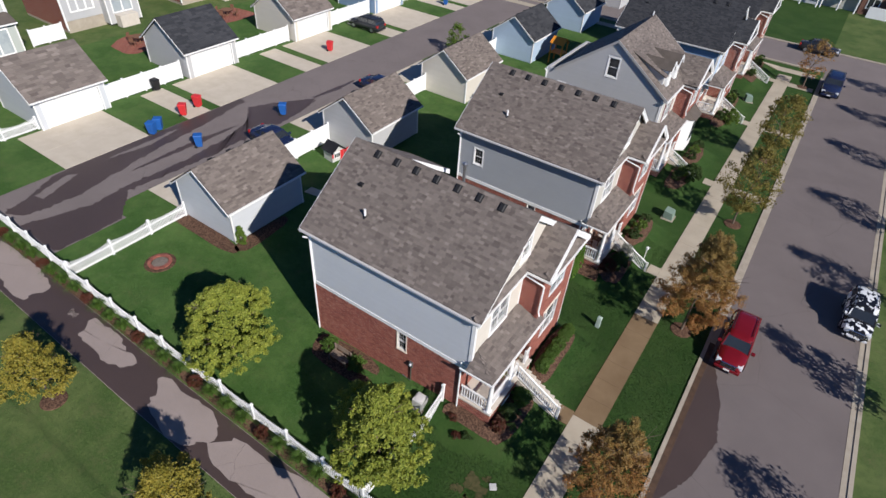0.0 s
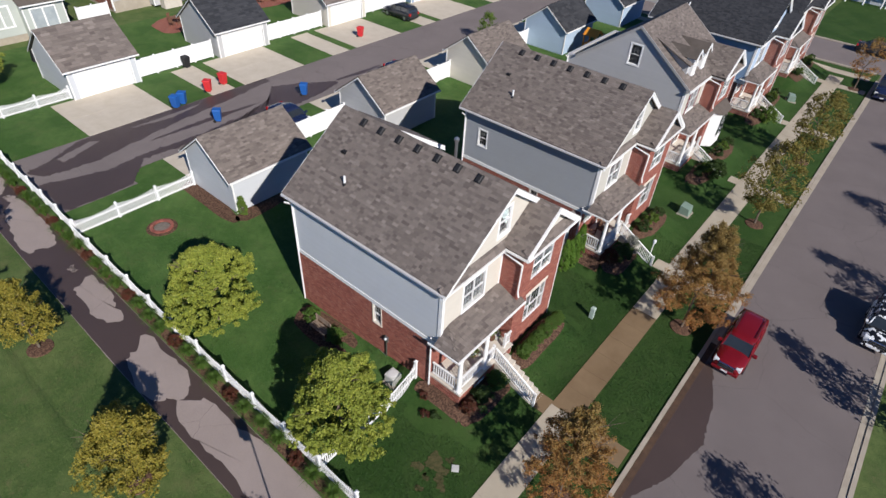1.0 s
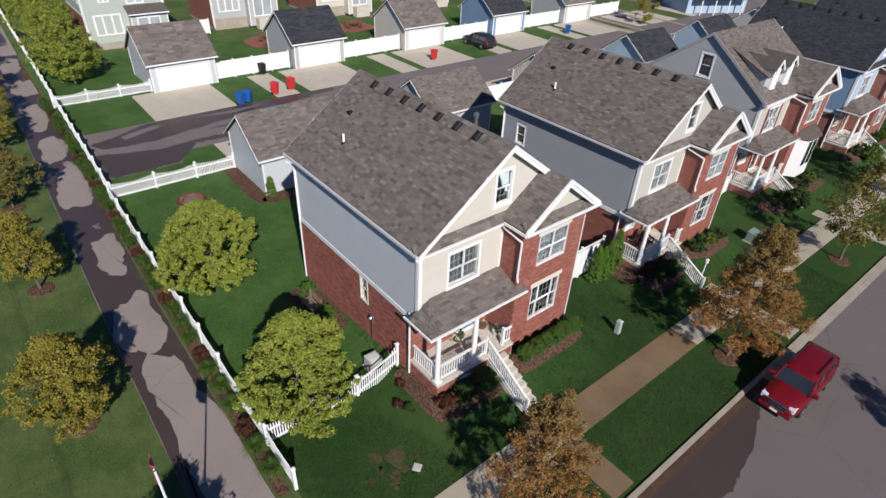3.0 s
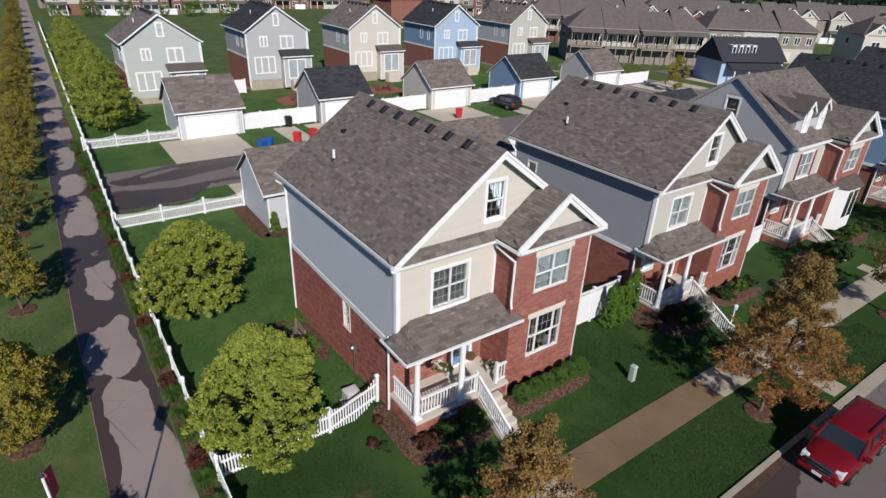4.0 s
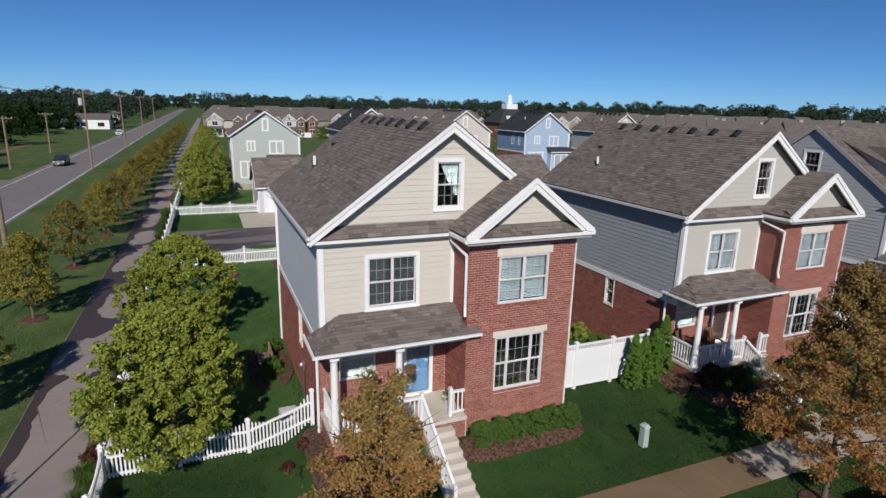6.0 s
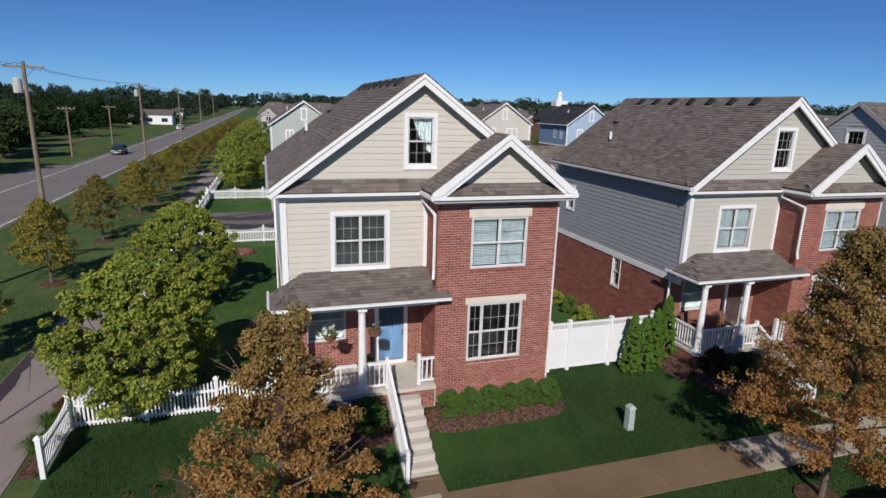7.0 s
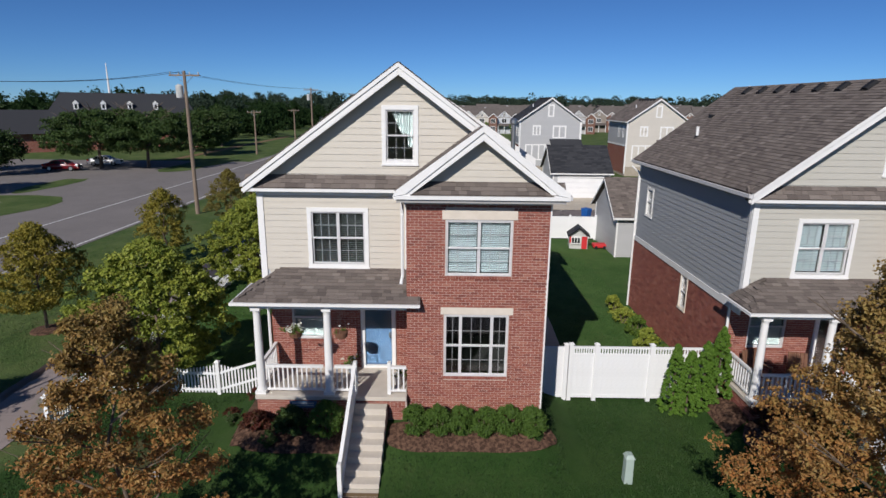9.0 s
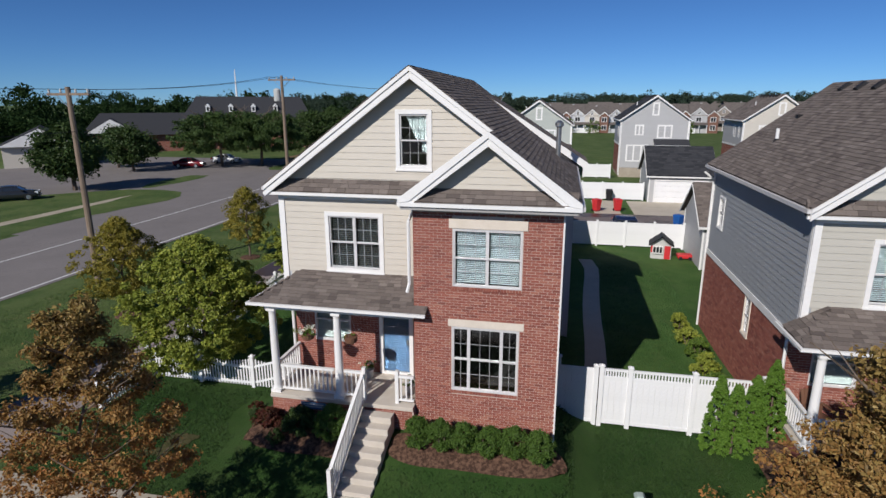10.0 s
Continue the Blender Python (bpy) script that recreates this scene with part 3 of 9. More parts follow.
def lay_bricks(fm, u0, u1, z0, z1, holes, rng):
    """Running bond; a list of Shapes, a brick each."""
    out = []
    row, z = 0, z0
    while z < z1 - 0.03:
        t = min(z + 0.063, z1)
        for a, b in free_spans(u0, u1, z, t, holes):
            u = a - (0.1075 if row % 2 else 0) - 0.05 * rng.random() * 0
            while u < b:
                p, q = max(a, u), min(b, u + 0.203)
                if q - p > 0.025:
                    d = 0.008 + 0.004 * rng.random()
                    s = Shape()
                    s.add([fm(p, z, 0), fm(q, z, 0), fm(q, t, 0), fm(p, t, 0), fm(p, z, d), fm(q, z, d), fm(q, t, d), fm(p, t, d)],
                          [(4, 5, 6, 7), (0, 1, 5, 4), (1, 2, 6, 5), (2, 3, 7, 6), (3, 0, 4, 7)])
                    out.append(s)
                u += 0.215
        z += 0.075
        row += 1
    return out


def shingle(shape, origin, along, up, width, length, rng, exposure=0.14, tab=0.26, keep=None):
    """Overlapping tabs on a slope: origin at the eave, unit vectors along the eave and up the slope."""
    o, a, u = Vector(origin), Vector(along).normalized(), Vector(up).normalized()
    n = a.cross(u)
    if n.z < 0:
        n = -n
    rows = int(length / exposure)
    for r in range(rows + 1):
        v0, v1 = r * exposure, min((r + 1) * exposure + 0.03, length)
        if v1 - v0 < 0.02:
            continue
        w = -tab * rng.random()
        while w < width:
            step = tab * (0.6 + 0.8 * rng.random())
            w0, w1 = max(0, w), min(width, w + step - 0.006)
            w += step
            if w1 - w0 < 0.03 or (keep and not keep((w0 + w1) / 2, (v0 + v1) / 2)):
                continue
            h = 0.016 + 0.010 * rng.random()
            dv = 0.012 * rng.random()
            b = [o + a * w0 + u * (v0 - dv), o + a * w1 + u * (v0 - dv), o + a * w1 + u * v1, o + a * w0 + u * v1]
            shape.add([tuple(p) for p in b] + [tuple(b[0] + n * h), tuple(b[1] + n * h), tuple(b[2] + n * 0.004), tuple(b[3] + n * 0.004)],
                      [(4, 5, 6, 7), (0, 1, 5, 4), (1, 2, 6, 5), (3, 0, 4, 7)])
    return shape


def smooth01(t):
    t = min(1.0, max(0.0, t))
    return t * t * (3 - 2 * t)


def ground_at(x, y):
    """Lawns rise a little towards each house of the row."""
    best = 0.0
    for h in (0.0, 14.0, 28.0, 42.0, 55.0):
        dx = max(-11.2 - x, 0.0, x - 0.2) / 2.6
        dy = max(h - 0.1 - y, 0.0, y - h - 8.0) / 1.0
        top = 0.2 + 0.5 * smooth01((x + 9.0) / 8.0)
        best = max(best, top * smooth01(1 - math.hypot(dx, dy)))
    return best


def ring(shape, fm, u0, u1, z0, z1, side, top, bottom, o0, o1):
    """One closed frame round an opening."""
    vs = []
    for o in (o0, o1):
        for a, b, c, d in ((u0, u1, z0, z1), (u0 + side, u1 - side, z0 + bottom, z1 - top)):
            vs += [fm(a, c, o), fm(b, c, o), fm(b, d, o), fm(a, d, o)]
    fs = []
    for i in range(4):
        j = (i + 1) % 4
        fs += [(8 + i, 8 + j, 12 + j, 12 + i), (i, 4 + i, 4 + j, j), (i, j, 8 + j, 8 + i), (4 + i, 12 + i, 12 + j, 4 + j)]
    return shape.add(vs, fs)


def window(house, fm, u0, u1, z0, z1, units=(1.0,), trim=0.10, frame=M["trim"], casing=True, inside="dark", sill=True, cols=3, far=False, label=""):
    """A window: casing, with sashes, panes, glazing bars and what hangs behind as its own pieces."""
    s = Shape()
    if casing:
        ring(s, fm, u0 - 0.015, u1 + 0.015, z0, z1 + 0.02, trim + 0.015, trim + 0.02, trim * 0.8, -0.05, 0.04)
        a0, a1, b0, b1 = u0 + trim, u1 - trim, z0 + trim * 0.8, z1 - trim
    else:
        ring(s, fm, u0, u1, z0, z1, 0.025, 0.025, 0.03, -0.09, 0.012)
        a0, a1, b0, b1 = u0 + 0.02, u1 - 0.02, z0 + 0.02, z1 - 0.02
    w = part("window", s, frame, house, label)
    total = sum(units)
    edges = [a0]
    for k in units:
        edges.append(edges[-1] + (a1 - a0) * k / total)
    mid = (b0 + b1) / 2
    fr = 0.042
    for e0, e1 in zip(edges, edges[1:]):
        for k, (q0, q1) in enumerate(((b0, mid + 0.02), (mid - 0.02, b1))):
            back = (-0.045 if k == 0 else -0.02) if not far else -0.004
            sash = Shape()
            ring(sash, fm, e0, e1, q0, q1, fr, fr, fr, back - 0.03, back + 0.022)
            if not far or cols > 1:
                bars = Shape()
                p0, p1 = q0 + fr, q1 - fr
                c = cols if (e1 - e0) > 0.5 else 2
                for i in range(1, c):
                    u = e0 + fr + (e1 - e0 - 2 * fr) * i / c
                    slab_on(bars, fm, u - 0.006, u + 0.006, p0, p1, back - 0.004, back + 0.008)
                zz = (p0 + p1) / 2
                slab_on(bars, fm, e0 + fr, e1 - fr, zz - 0.006, zz + 0.006, back - 0.004, back + 0.0085)
                part("glazing_bar", bars, M["trim"] if far else M["bar"], w)
            part("sash", sash, M["trim"] if far else M["sash"], w)
            g = Shape()
            slab_on(g, fm, e0 + fr, e1 - fr, q0 + fr, q1 - fr, back - 0.010, back - 0.005)
            pane = part("pane", g, (M["brightglass"] if inside == "bright" else M["paleglass"] if inside in ("blind", "pale") else M["darkglass"]) if far else M["glass"], w)
            pane.visible_shadow = False
        if inside == "blind" and not far:
            bl = Shape()
            zc = b0 + 0.06
            while zc < b1 - 0.06:
                p, q, r, t = fm(e0 + 0.06, zc, -0.13), fm(e1 - 0.06, zc, -0.13), fm(e1 - 0.06, zc + 0.04, -0.105), fm(e0 + 0.06, zc + 0.04, -0.105)
                bl.prism([p, q, r, t], [fm(e0 + 0.06, zc + 0.004, -0.13), fm(e1 - 0.06, zc + 0.004, -0.13), fm(e1 - 0.06, zc + 0.044, -0.105), fm(e0 + 0.06, zc + 0.044, -0.105)])
                zc += 0.05
            part("blind", bl, M["blind"], w, "white slatted blind, lowered")
        if inside == "dim" and not far:
            bl = Shape()
            zc = b0 + 0.06
            while zc < b1 - 0.06:
                slab_on(bl, fm, e0 + 0.06, e1 - 0.06, zc, zc + 0.010, -0.15, -0.125)
                zc += 0.06
            part("blind", bl, M["dimblind"], w, "slatted blind coloured dark as if unlit, slats open")
        # a panel added behind the pane to look like its pale reflection
        if inside == "paleback" and not far:
            part("roller_shade", slab_on(Shape(), fm, e0 + 0.04, e1 - 0.04, b0 + 0.05, b1 - 0.02, -0.115, -0.105), M["paleback"], w, "pale grey-green panel that stands in for a reflection")
        if inside == "curtain" and not far:
            cu = Shape()
            n = 18
            pts = []
            for i in range(n + 1):
                t = 0.16 + 0.84 * i / n
                u = e0 + 0.05 + (e1 - e0 - 0.1) * t
                low = 0.96 - 1.15 * (t - 0.16) if t < 0.52 else (0.52 + 0.04 * math.sin(i * 1.7) if t < 0.78 else 0.30 - 0.2 * (t - 0.78))
                pts.append((u, b0 + (b1 - b0) * low, -0.12 - 0.02 * math.sin(i * 2.4)))
            for (ua, la, oa), (ub, lb, ob_) in zip(pts, pts[1:]):
                cu.prism([fm(ua, la, oa), fm(ub, lb, ob_), fm(ub, b1 - 0.05, ob_), fm(ua, b1 - 0.05, oa)],
                         [fm(ua, la, oa - 0.004), fm(ub, lb, ob_ - 0.004), fm(ub, b1 - 0.05, ob_ - 0.004), fm(ua, b1 - 0.05, oa - 0.004)])
            part("curtain", cu, M["curtain"], w, "white sheer curtain drawn aside")
    if sill:
        q = Shape()
        slab_on(q, fm, u0 - 0.03, u1 + 0.03, z0 - 0.05, z0, 0.0, 0.06)
        part("sill", q, frame, w)
    return w


def railing(house, p0, p1, height=0.85, name="railing", spacing=0.13):
    """A white baluster rail from p0 to p1 (floor points, may slope)."""
    p0, p1 = Vector(p0), Vector(p1)
    d = p1 - p0
    run = d.normalized()
    side = Vector((-run.y, run.x, 0)).normalized()
    r = None
    for h0, h1, w in ((height - 0.07, height, 0.045), (0.08, 0.14, 0.035)):
        s = Shape()
        a, b = p0 + Vector((0, 0, h0)), p1 + Vector((0, 0, h0))
        t = Vector((0, 0, h1 - h0))
        s.prism([tuple(a - side * w), tuple(b - side * w), tuple(b + side * w), tuple(a + side * w)], [tuple(q + t) for q in (a - side * w, b - side * w, b + side * w, a + side * w)])
        if r is None:
            r = part(name, s, M["trim"], house)
        else:
            part("bottom_rail", s, M["trim"], r)
    n = max(2, int(d.length / spacing))
    bm_ = Shape().box(-0.02, -0.02, 0.12, 0.02, 0.02, height - 0.06).mesh("baluster", M["trim"])
    for i in range(n):
        q = p0 + d * ((i + 0.5) / n)
        part("baluster", bm_, None, r, at=tuple(q))
    return r


# ---- ground, roads, paths ----
def sheet(name, mat, x0, x1, y0, y1, z, label, category, step=1.0, thick=0.0, follow=True):
    """A paving sheet that follows the ground's rise, with its top z above it."""
    nx, ny = max(1, round((x1 - x0) / step)), max(1, round((y1 - y0) / step))
    vs, fs = [], []
    for i in range(nx + 1):
        for j in range(ny + 1):
            x, y = x0 + (x1 - x0) * i / nx, y0 + (y1 - y0) * j / ny
            vs.append((x, y, (ground_at(x, y) if follow else 0) + z))
    for i in range(nx):
        for j in range(ny):
            a = i * (ny + 1) + j
            fs.append((a, a + ny + 1, a + ny + 2, a + 1))
    s = Shape().add(vs, fs)
    if thick:
        n = len(vs)
        s.v.extend([(x, y, h - thick) for x, y, h in vs])
        rim = [j for j in range(ny + 1)] + [i * (ny + 1) + ny for i in range(1, nx + 1)] + [nx * (ny + 1) + j for j in range(ny - 1, -1, -1)] + [i * (ny + 1) for i in range(nx - 1, 0, -1)]
        for p, q in zip(rim, rim[1:] + rim[:1]):
            s.f.append((p, q, q + n, p + n))
    return solid(name, s, mat, label, category, kind="structure")


def graded(a, b, fine, coarse_steps):
    return sorted({round(v, 3) for v in list(np.arange(a, b + 1e-6, fine)) + list(coarse_steps)})


xs = graded(-15, 5, 0.5, (-3000, -1500, -800, -400, -200, -120, -80, -60, -45, -36, -28, -24, -20, -17, 3.3, 4.75, 7.6, 10, 16, 25, 40, 80, 200, 500, 1200, 3000))
ys = graded(-4, 72, 0.7, (-3000, -1500, -800, -400, -200, -100, -60, -40, -30, -20, -14, -10, -6.9, -6.2, 80, 100, 150, 250, 500, 1000, 2000, 3000))
gs = Shape()
gs.v = [(x, y, ground_at(x, y)) for x in xs for y in ys]
gs.f = [(i * len(ys) + j, (i + 1) * len(ys) + j, (i + 1) * len(ys) + j + 1, i * len(ys) + j + 1) for i in range(len(xs) - 1) for j in range(len(ys) - 1)]
ground = solid("ground", gs, M["lawn"], "mown green lawn with drier patches", "lawn", kind="structure", smooth=True)
ground.data.materials.append(M["lush"])
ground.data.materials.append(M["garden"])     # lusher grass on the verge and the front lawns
for poly in ground.data.polygons:
    if -2.4 < poly.center.x < 7.75 and poly.center.y > -6.5:
        poly.material_index = 1
    elif -64 < poly.center.x < -2.4 and -6.2 < poly.center.y < 63:
        poly.material_index = 2

# residential street along the house fronts, its cross street, kerbs and pavement
STREET0, STREET1 = 7.75, 15.5
sheet("road", M["street"], STREET0 + 0.02, STREET1 - 0.02, -17.9, 64, 0.02, "grey asphalt residential street with fine cracks", "street", 4, 0.0, False)
sheet("road", M["asphalt"], -60, 60, 66.5, 75.0, 0.02, "grey asphalt cross street", "street", 4, 0.0, False)
sheet("road", M["asphalt"], STREET0 + 0.02, STREET1 - 0.02, 64, 66.5, 0.02, "grey asphalt street mouth", "street", 4, 0.0, False)
for kx in (STREET0 - 0.20, STREET1):
    k = 0
    y = -17.0
    while y < 63.9:
        sheet("kerb", M["kerb"], kx, kx + 0.20, y + 0.006, min(y + 3.0, 64) - 0.006, 0.075, "low pale concrete kerb", "kerb", 3, 0.2, False)
        y += 3.0
for ky in (66.1, 75.0):
    for a, b in ((-60, STREET0 - 0.5), (STREET1 + 0.5, 60)) if ky < 70 else ((-60, 60),):
        sheet("kerb", M["kerb"], a, b, ky, ky + 0.4, 0.12, "pale concrete kerb", "kerb", 4, 0.2, False)
y = -17.5
while y < 62:
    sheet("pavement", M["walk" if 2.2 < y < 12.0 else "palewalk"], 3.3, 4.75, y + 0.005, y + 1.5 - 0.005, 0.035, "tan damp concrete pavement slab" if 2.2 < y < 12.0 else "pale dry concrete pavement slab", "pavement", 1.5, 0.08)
    y += 1.5
sheet("pavement", M["palewalk"], -50, 7.0, 63.2, 64.6, 0.035, "pale concrete pavement", "pavement", 2, 0.08)
for h in range(5):
    yy = h * 14.0
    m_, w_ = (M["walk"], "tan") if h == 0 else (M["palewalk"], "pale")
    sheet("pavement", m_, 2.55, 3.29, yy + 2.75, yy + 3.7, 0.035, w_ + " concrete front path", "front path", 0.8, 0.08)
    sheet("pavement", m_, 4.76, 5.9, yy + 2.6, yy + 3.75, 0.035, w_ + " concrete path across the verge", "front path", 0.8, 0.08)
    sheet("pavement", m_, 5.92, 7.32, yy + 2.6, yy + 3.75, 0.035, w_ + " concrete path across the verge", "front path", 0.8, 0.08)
for gx in (STREET0 + 0.01, STREET1 - 0.31):
    y = -17.0
    while y < 63.9:
        sheet("gutter_pan", M["leafdamp" if gx < 10 and y < 10.5 else "kerb"], gx, gx + 0.30, y + 0.006, min(y + 3.0, 64) - 0.006, 0.032, "brown damp gutter with leaf litter" if gx < 10 and y < 10.5 else "pale concrete gutter pan beside the asphalt", "gutter", 3, 0.05, False)
        y += 3.0

# alley behind the gardens with concrete drives
sheet("alley", M["asphalt"], -37.4, -30.4, -5.7, 90, 0.018, "grey asphalt alley between garages", "alley", 4, 0.0, False)
DRIVES = []
for h in range(6):
    yy = h * 14.3
    DRIVES += [(-44.6, -37.42, yy + 0.0, yy + 7.0), (-44.6, -37.42, yy + 10.9, yy + 13.2)]
    yy = h * 14.0
    DRIVES += [(-30.38, -26.2, yy + 2.2, yy + 8.2), (-30.38, -26.2, yy + 11.5, yy + 13.6)]
for x0, x1, y0, y1 in DRIVES:
    nx = 2 if x1 - x0 > 5 else 1
    for i in range(nx):
        a, b = x0 + (x1 - x0) * i / nx, x0 + (x1 - x0) * (i + 1) / nx
        sheet("driveway", M["concrete"], a + 0.01, b - 0.01, y0, y1, 0.03, "pale concrete driveway slab", "driveway", 4, 0.06, False)

def slant(x):
    """The trail and its fence draw slowly towards the houses as they run off."""
    return 0.0125 * max(0.0, -15.0 - x)


# asphalt trail along the fence, the verge and the highway beyond
tr_ = Shape()
for i, x in enumerate((3.28, -15.0, -40.0, -64.0, -120.0, -200.0, -400.0)):
    tr_.v += [(x, -9.35 + slant(x), 0.02), (x, -6.95 + slant(x), 0.02)]
    if i:
        tr_.f.append((2 * i - 2, 2 * i - 1, 2 * i + 1, 2 * i))
solid("trail", tr_, M["trail"], "grey-brown asphalt trail, damp in places", "trail", kind="structure")
sheet("highway", M["highway"], -900, 300, -27.0, -19.1, 0.02, "grey two-lane highway with white edge lines", "highway", 20, 0.0, False)
sheet("highway", M["highway"], -64, 300, -31.5, -27.02, 0.019, "grey asphalt turning lane beside the highway", "highway", 20, 0.0, False)
for yl in (-19.5, -25.9):
    sheet("road_line", M["roadpaint"], -900, 300, yl - 0.07, yl + 0.07, 0.026, "white painted road line", "road marking", 40, 0.0, False)


def blob(cx, cy, rx, ry, seed, n=40, rough=0.22):
    r = random.Random(seed)
    ph = [r.uniform(0, 6.28) for _ in range(4)]
    out = []
    for i in range(n):
        a = 2 * math.pi * i / n
        k = 1 + rough * (0.5 * math.sin(2 * a + ph[0]) + 0.35 * math.sin(3 * a + ph[1]) + 0.25 * math.sin(5 * a + ph[2]) + 0.12 * math.sin(9 * a + ph[3]))
        sx, sy = abs(math.cos(a)) ** 0.7 * math.copysign(1, math.cos(a)), abs(math.sin(a)) ** 0.7 * math.copysign(1, math.sin(a))
        out.append((cx + rx * k * sx, cy + ry * k * sy))
    return out


def patch(name, outline, z, mat, label, category, lim=None, follow=False):
    if lim:
        outline = [(min(max(x, lim[0]), lim[1]), min(max(y, lim[2]), lim[3])) for x, y in outline]
    c = (sum(p[0] for p in outline) / len(outline), sum(p[1] for p in outline) / len(outline))
    rings = [1.0, 0.66, 0.33]
    vs, fs = [], []
    n = len(outline)
    for k in rings:
        for x, y in outline:
            x, y = c[0] + (x - c[0]) * k, c[1] + (y - c[1]) * k
            vs.append((x, y, z + (ground_at(x, y) if follow else 0)))
    vs.append((c[0], c[1], z + (ground_at(*c) if follow else 0)))
    for r in range(2):
        fs += [(r * n + i, r * n + (i + 1) % n, (r + 1) * n + (i + 1) % n, (r + 1) * n + i) for i in range(n)]
    fs += [(2 * n + i, 2 * n + (i + 1) % n, 3 * n) for i in range(n)]
    return solid(name, Shape().add(vs, fs), mat, label, category, kind="structure")


def ragged(outline, seed, step=0.3, amount=0.045):
    """The same outline with finer, uneven edges."""
    r = random.Random(seed)
    out = []
    for (x0, y0), (x1, y1) in zip(outline, outline[1:] + outline[:1]):
        n = max(1, int(math.hypot(x1 - x0, y1 - y0) / step))
        for i in range(n):
            t = i / n
            out.append((x0 + (x1 - x0) * t + r.gauss(0, amount), y0 + (y1 - y0) * t + r.gauss(0, amount)))
    return out


def band(name, left, right, z, mat, label, category, seed, lim, amount=0.08):
    """A flowing streak between two edge lines."""
    r = random.Random(seed)
    k = 16
    vs, fs = [], []
    lines = []
    for line in (left, right):
        pts = []
        for (x0, y0), (x1, y1) in zip(line, line[1:]):
            for i in range(k):
                t = i / k
                pts.append((x0 + (x1 - x0) * t + r.gauss(0, amount), y0 + (y1 - y0) * t))
        pts.append(line[-1])
        lines.append(pts)
    for (xa, ya), (xb, yb) in zip(*lines):
        vs += [(min(max(xa, lim[0]), lim[1]), ya, z), (min(max(xb, lim[0]), lim[1]), yb, z)]
    fs = [(2 * i, 2 * i + 1, 2 * i + 3, 2 * i + 2) for i in range(len(vs) // 2 - 1)]
    return solid(name, Shape().add(vs, fs), mat, label, category, kind="structure")


# a damp stretch of trail with dry islands on it
trail_lim = (-400, 3.2, -9.34, -6.96)   # before the slant
on_trail = [sheet("damp_patch", M["wet"], -64, -1.2, -9.33, -6.97, 0.024, "dark damp stretch of the asphalt trail", "damp patch", 4, 0.0, False)]
patch("damp_patch", ragged(blob(1.5, -9.3, 5.5, 0.40, 39), 39), 0.025, M["wet"], "dark damp edge of the asphalt trail", "damp patch", trail_lim)
for i, (cx, rx, cy, ry) in enumerate(((-28.6, 3.0, -7.95, 1.0), (-19.2, 2.0, -7.85, 0.72), (-12.3, 2.5, -8.1, 0.88), (-4.2, 5.0, -7.95, 1.02), (-35.8, 2.3, -8.0, 0.95), (-43.5, 3.0, -8.1, 0.95), (-52.0, 3.0, -8.0, 1.0), (-59.8, 3.0, -8.1, 0.95), (-22.6, 0.35, -7.75, 0.16), (-32.6, 0.5, -7.6, 0.25))):
    on_trail.append(patch("dry_patch", ragged(blob(cx, cy, rx, ry, 40 + i, 40, 0.3), 140 + i), 0.028 + 0.0015 * i, M["trail"], "pale dry island on the damp trail", "dry patch", trail_lim))
for i, (cx, rx, cy, ry) in enumerate(((-72, 3.0, -8.3, 1.1), (-85, 3.0, -8.3, 1.1), (-101, 3.5, -8.3, 1.1))):
    on_trail.append(patch("damp_patch", ragged(blob(cx, cy, rx, ry, 64 + i), 160 + i), 0.026, M["wet"], "dark damp patch on the asphalt trail", "damp patch", trail_lim))
for ob in on_trail:
    for v in ob.data.vertices:
        v.co.y += slant(v.co.x)
# damp streaks running along the alley
alley_lim = (-37.35, -30.45, -5.6, 90)
sheet("alley", M["asphalt"], -30.42, -28.5, -5.7, -0.7, 0.016, "grey asphalt alley corner", "alley", 4, 0.0, False)
band("damp_patch", [(-35.2, -5.6), (-35.6, -4.0), (-37.2, -1.0), (-37.5, 2.3), (-37.5, 7.0), (-37.5, 11.4), (-37.4, 16.5)], [(-33.8, -4.8), (-33.6, -3.4), (-33.4, -1.4), (-34.0, 1.4), (-34.9, 5.5), (-35.4, 9.8), (-36.6, 16.5)], 0.022, M["wet"], "dark damp streak along the alley asphalt", "damp patch", 71, alley_lim)
band("damp_patch", [(-33.0, -5.5), (-32.4, -4.0), (-31.7, -1.2), (-32.0, 1.3), (-31.9, 5.7), (-32.3, 10.9), (-33.4, 14.0), (-35.4, 15.8), (-34.4, 18.0), (-32.3, 21.0)], [(-28.55, -5.5), (-28.55, -3.5), (-28.6, -1.0), (-31.3, 1.2), (-31.1, 4.5), (-30.9, 8.3), (-31.0, 11.5), (-30.8, 14.0), (-31.2, 18.4), (-31.8, 21.0)], 0.024, M["wet"], "dark damp streak along the alley asphalt", "damp patch", 72, (-37.35, -28.52))
band("damp_patch", [(-33.6, 3.0), (-33.8, 6.0), (-33.9, 9.5), (-33.4, 13.0)], [(-33.5, 3.0), (-33.35, 6.0), (-33.2, 9.5), (-33.3, 13.0)], 0.023, M["wet"], "thin damp streak along the alley asphalt", "damp patch", 73, alley_lim, 0.04)
band("damp_patch", [(-32.6, 21.3), (-32.5, 24.0), (-32.3, 27.0)], [(-32.3, 21.3), (-31.9, 24.0), (-32.1, 27.0)], 0.023, M["wet"], "thin damp streak along the alley asphalt", "damp patch", 74, alley_lim, 0.04)
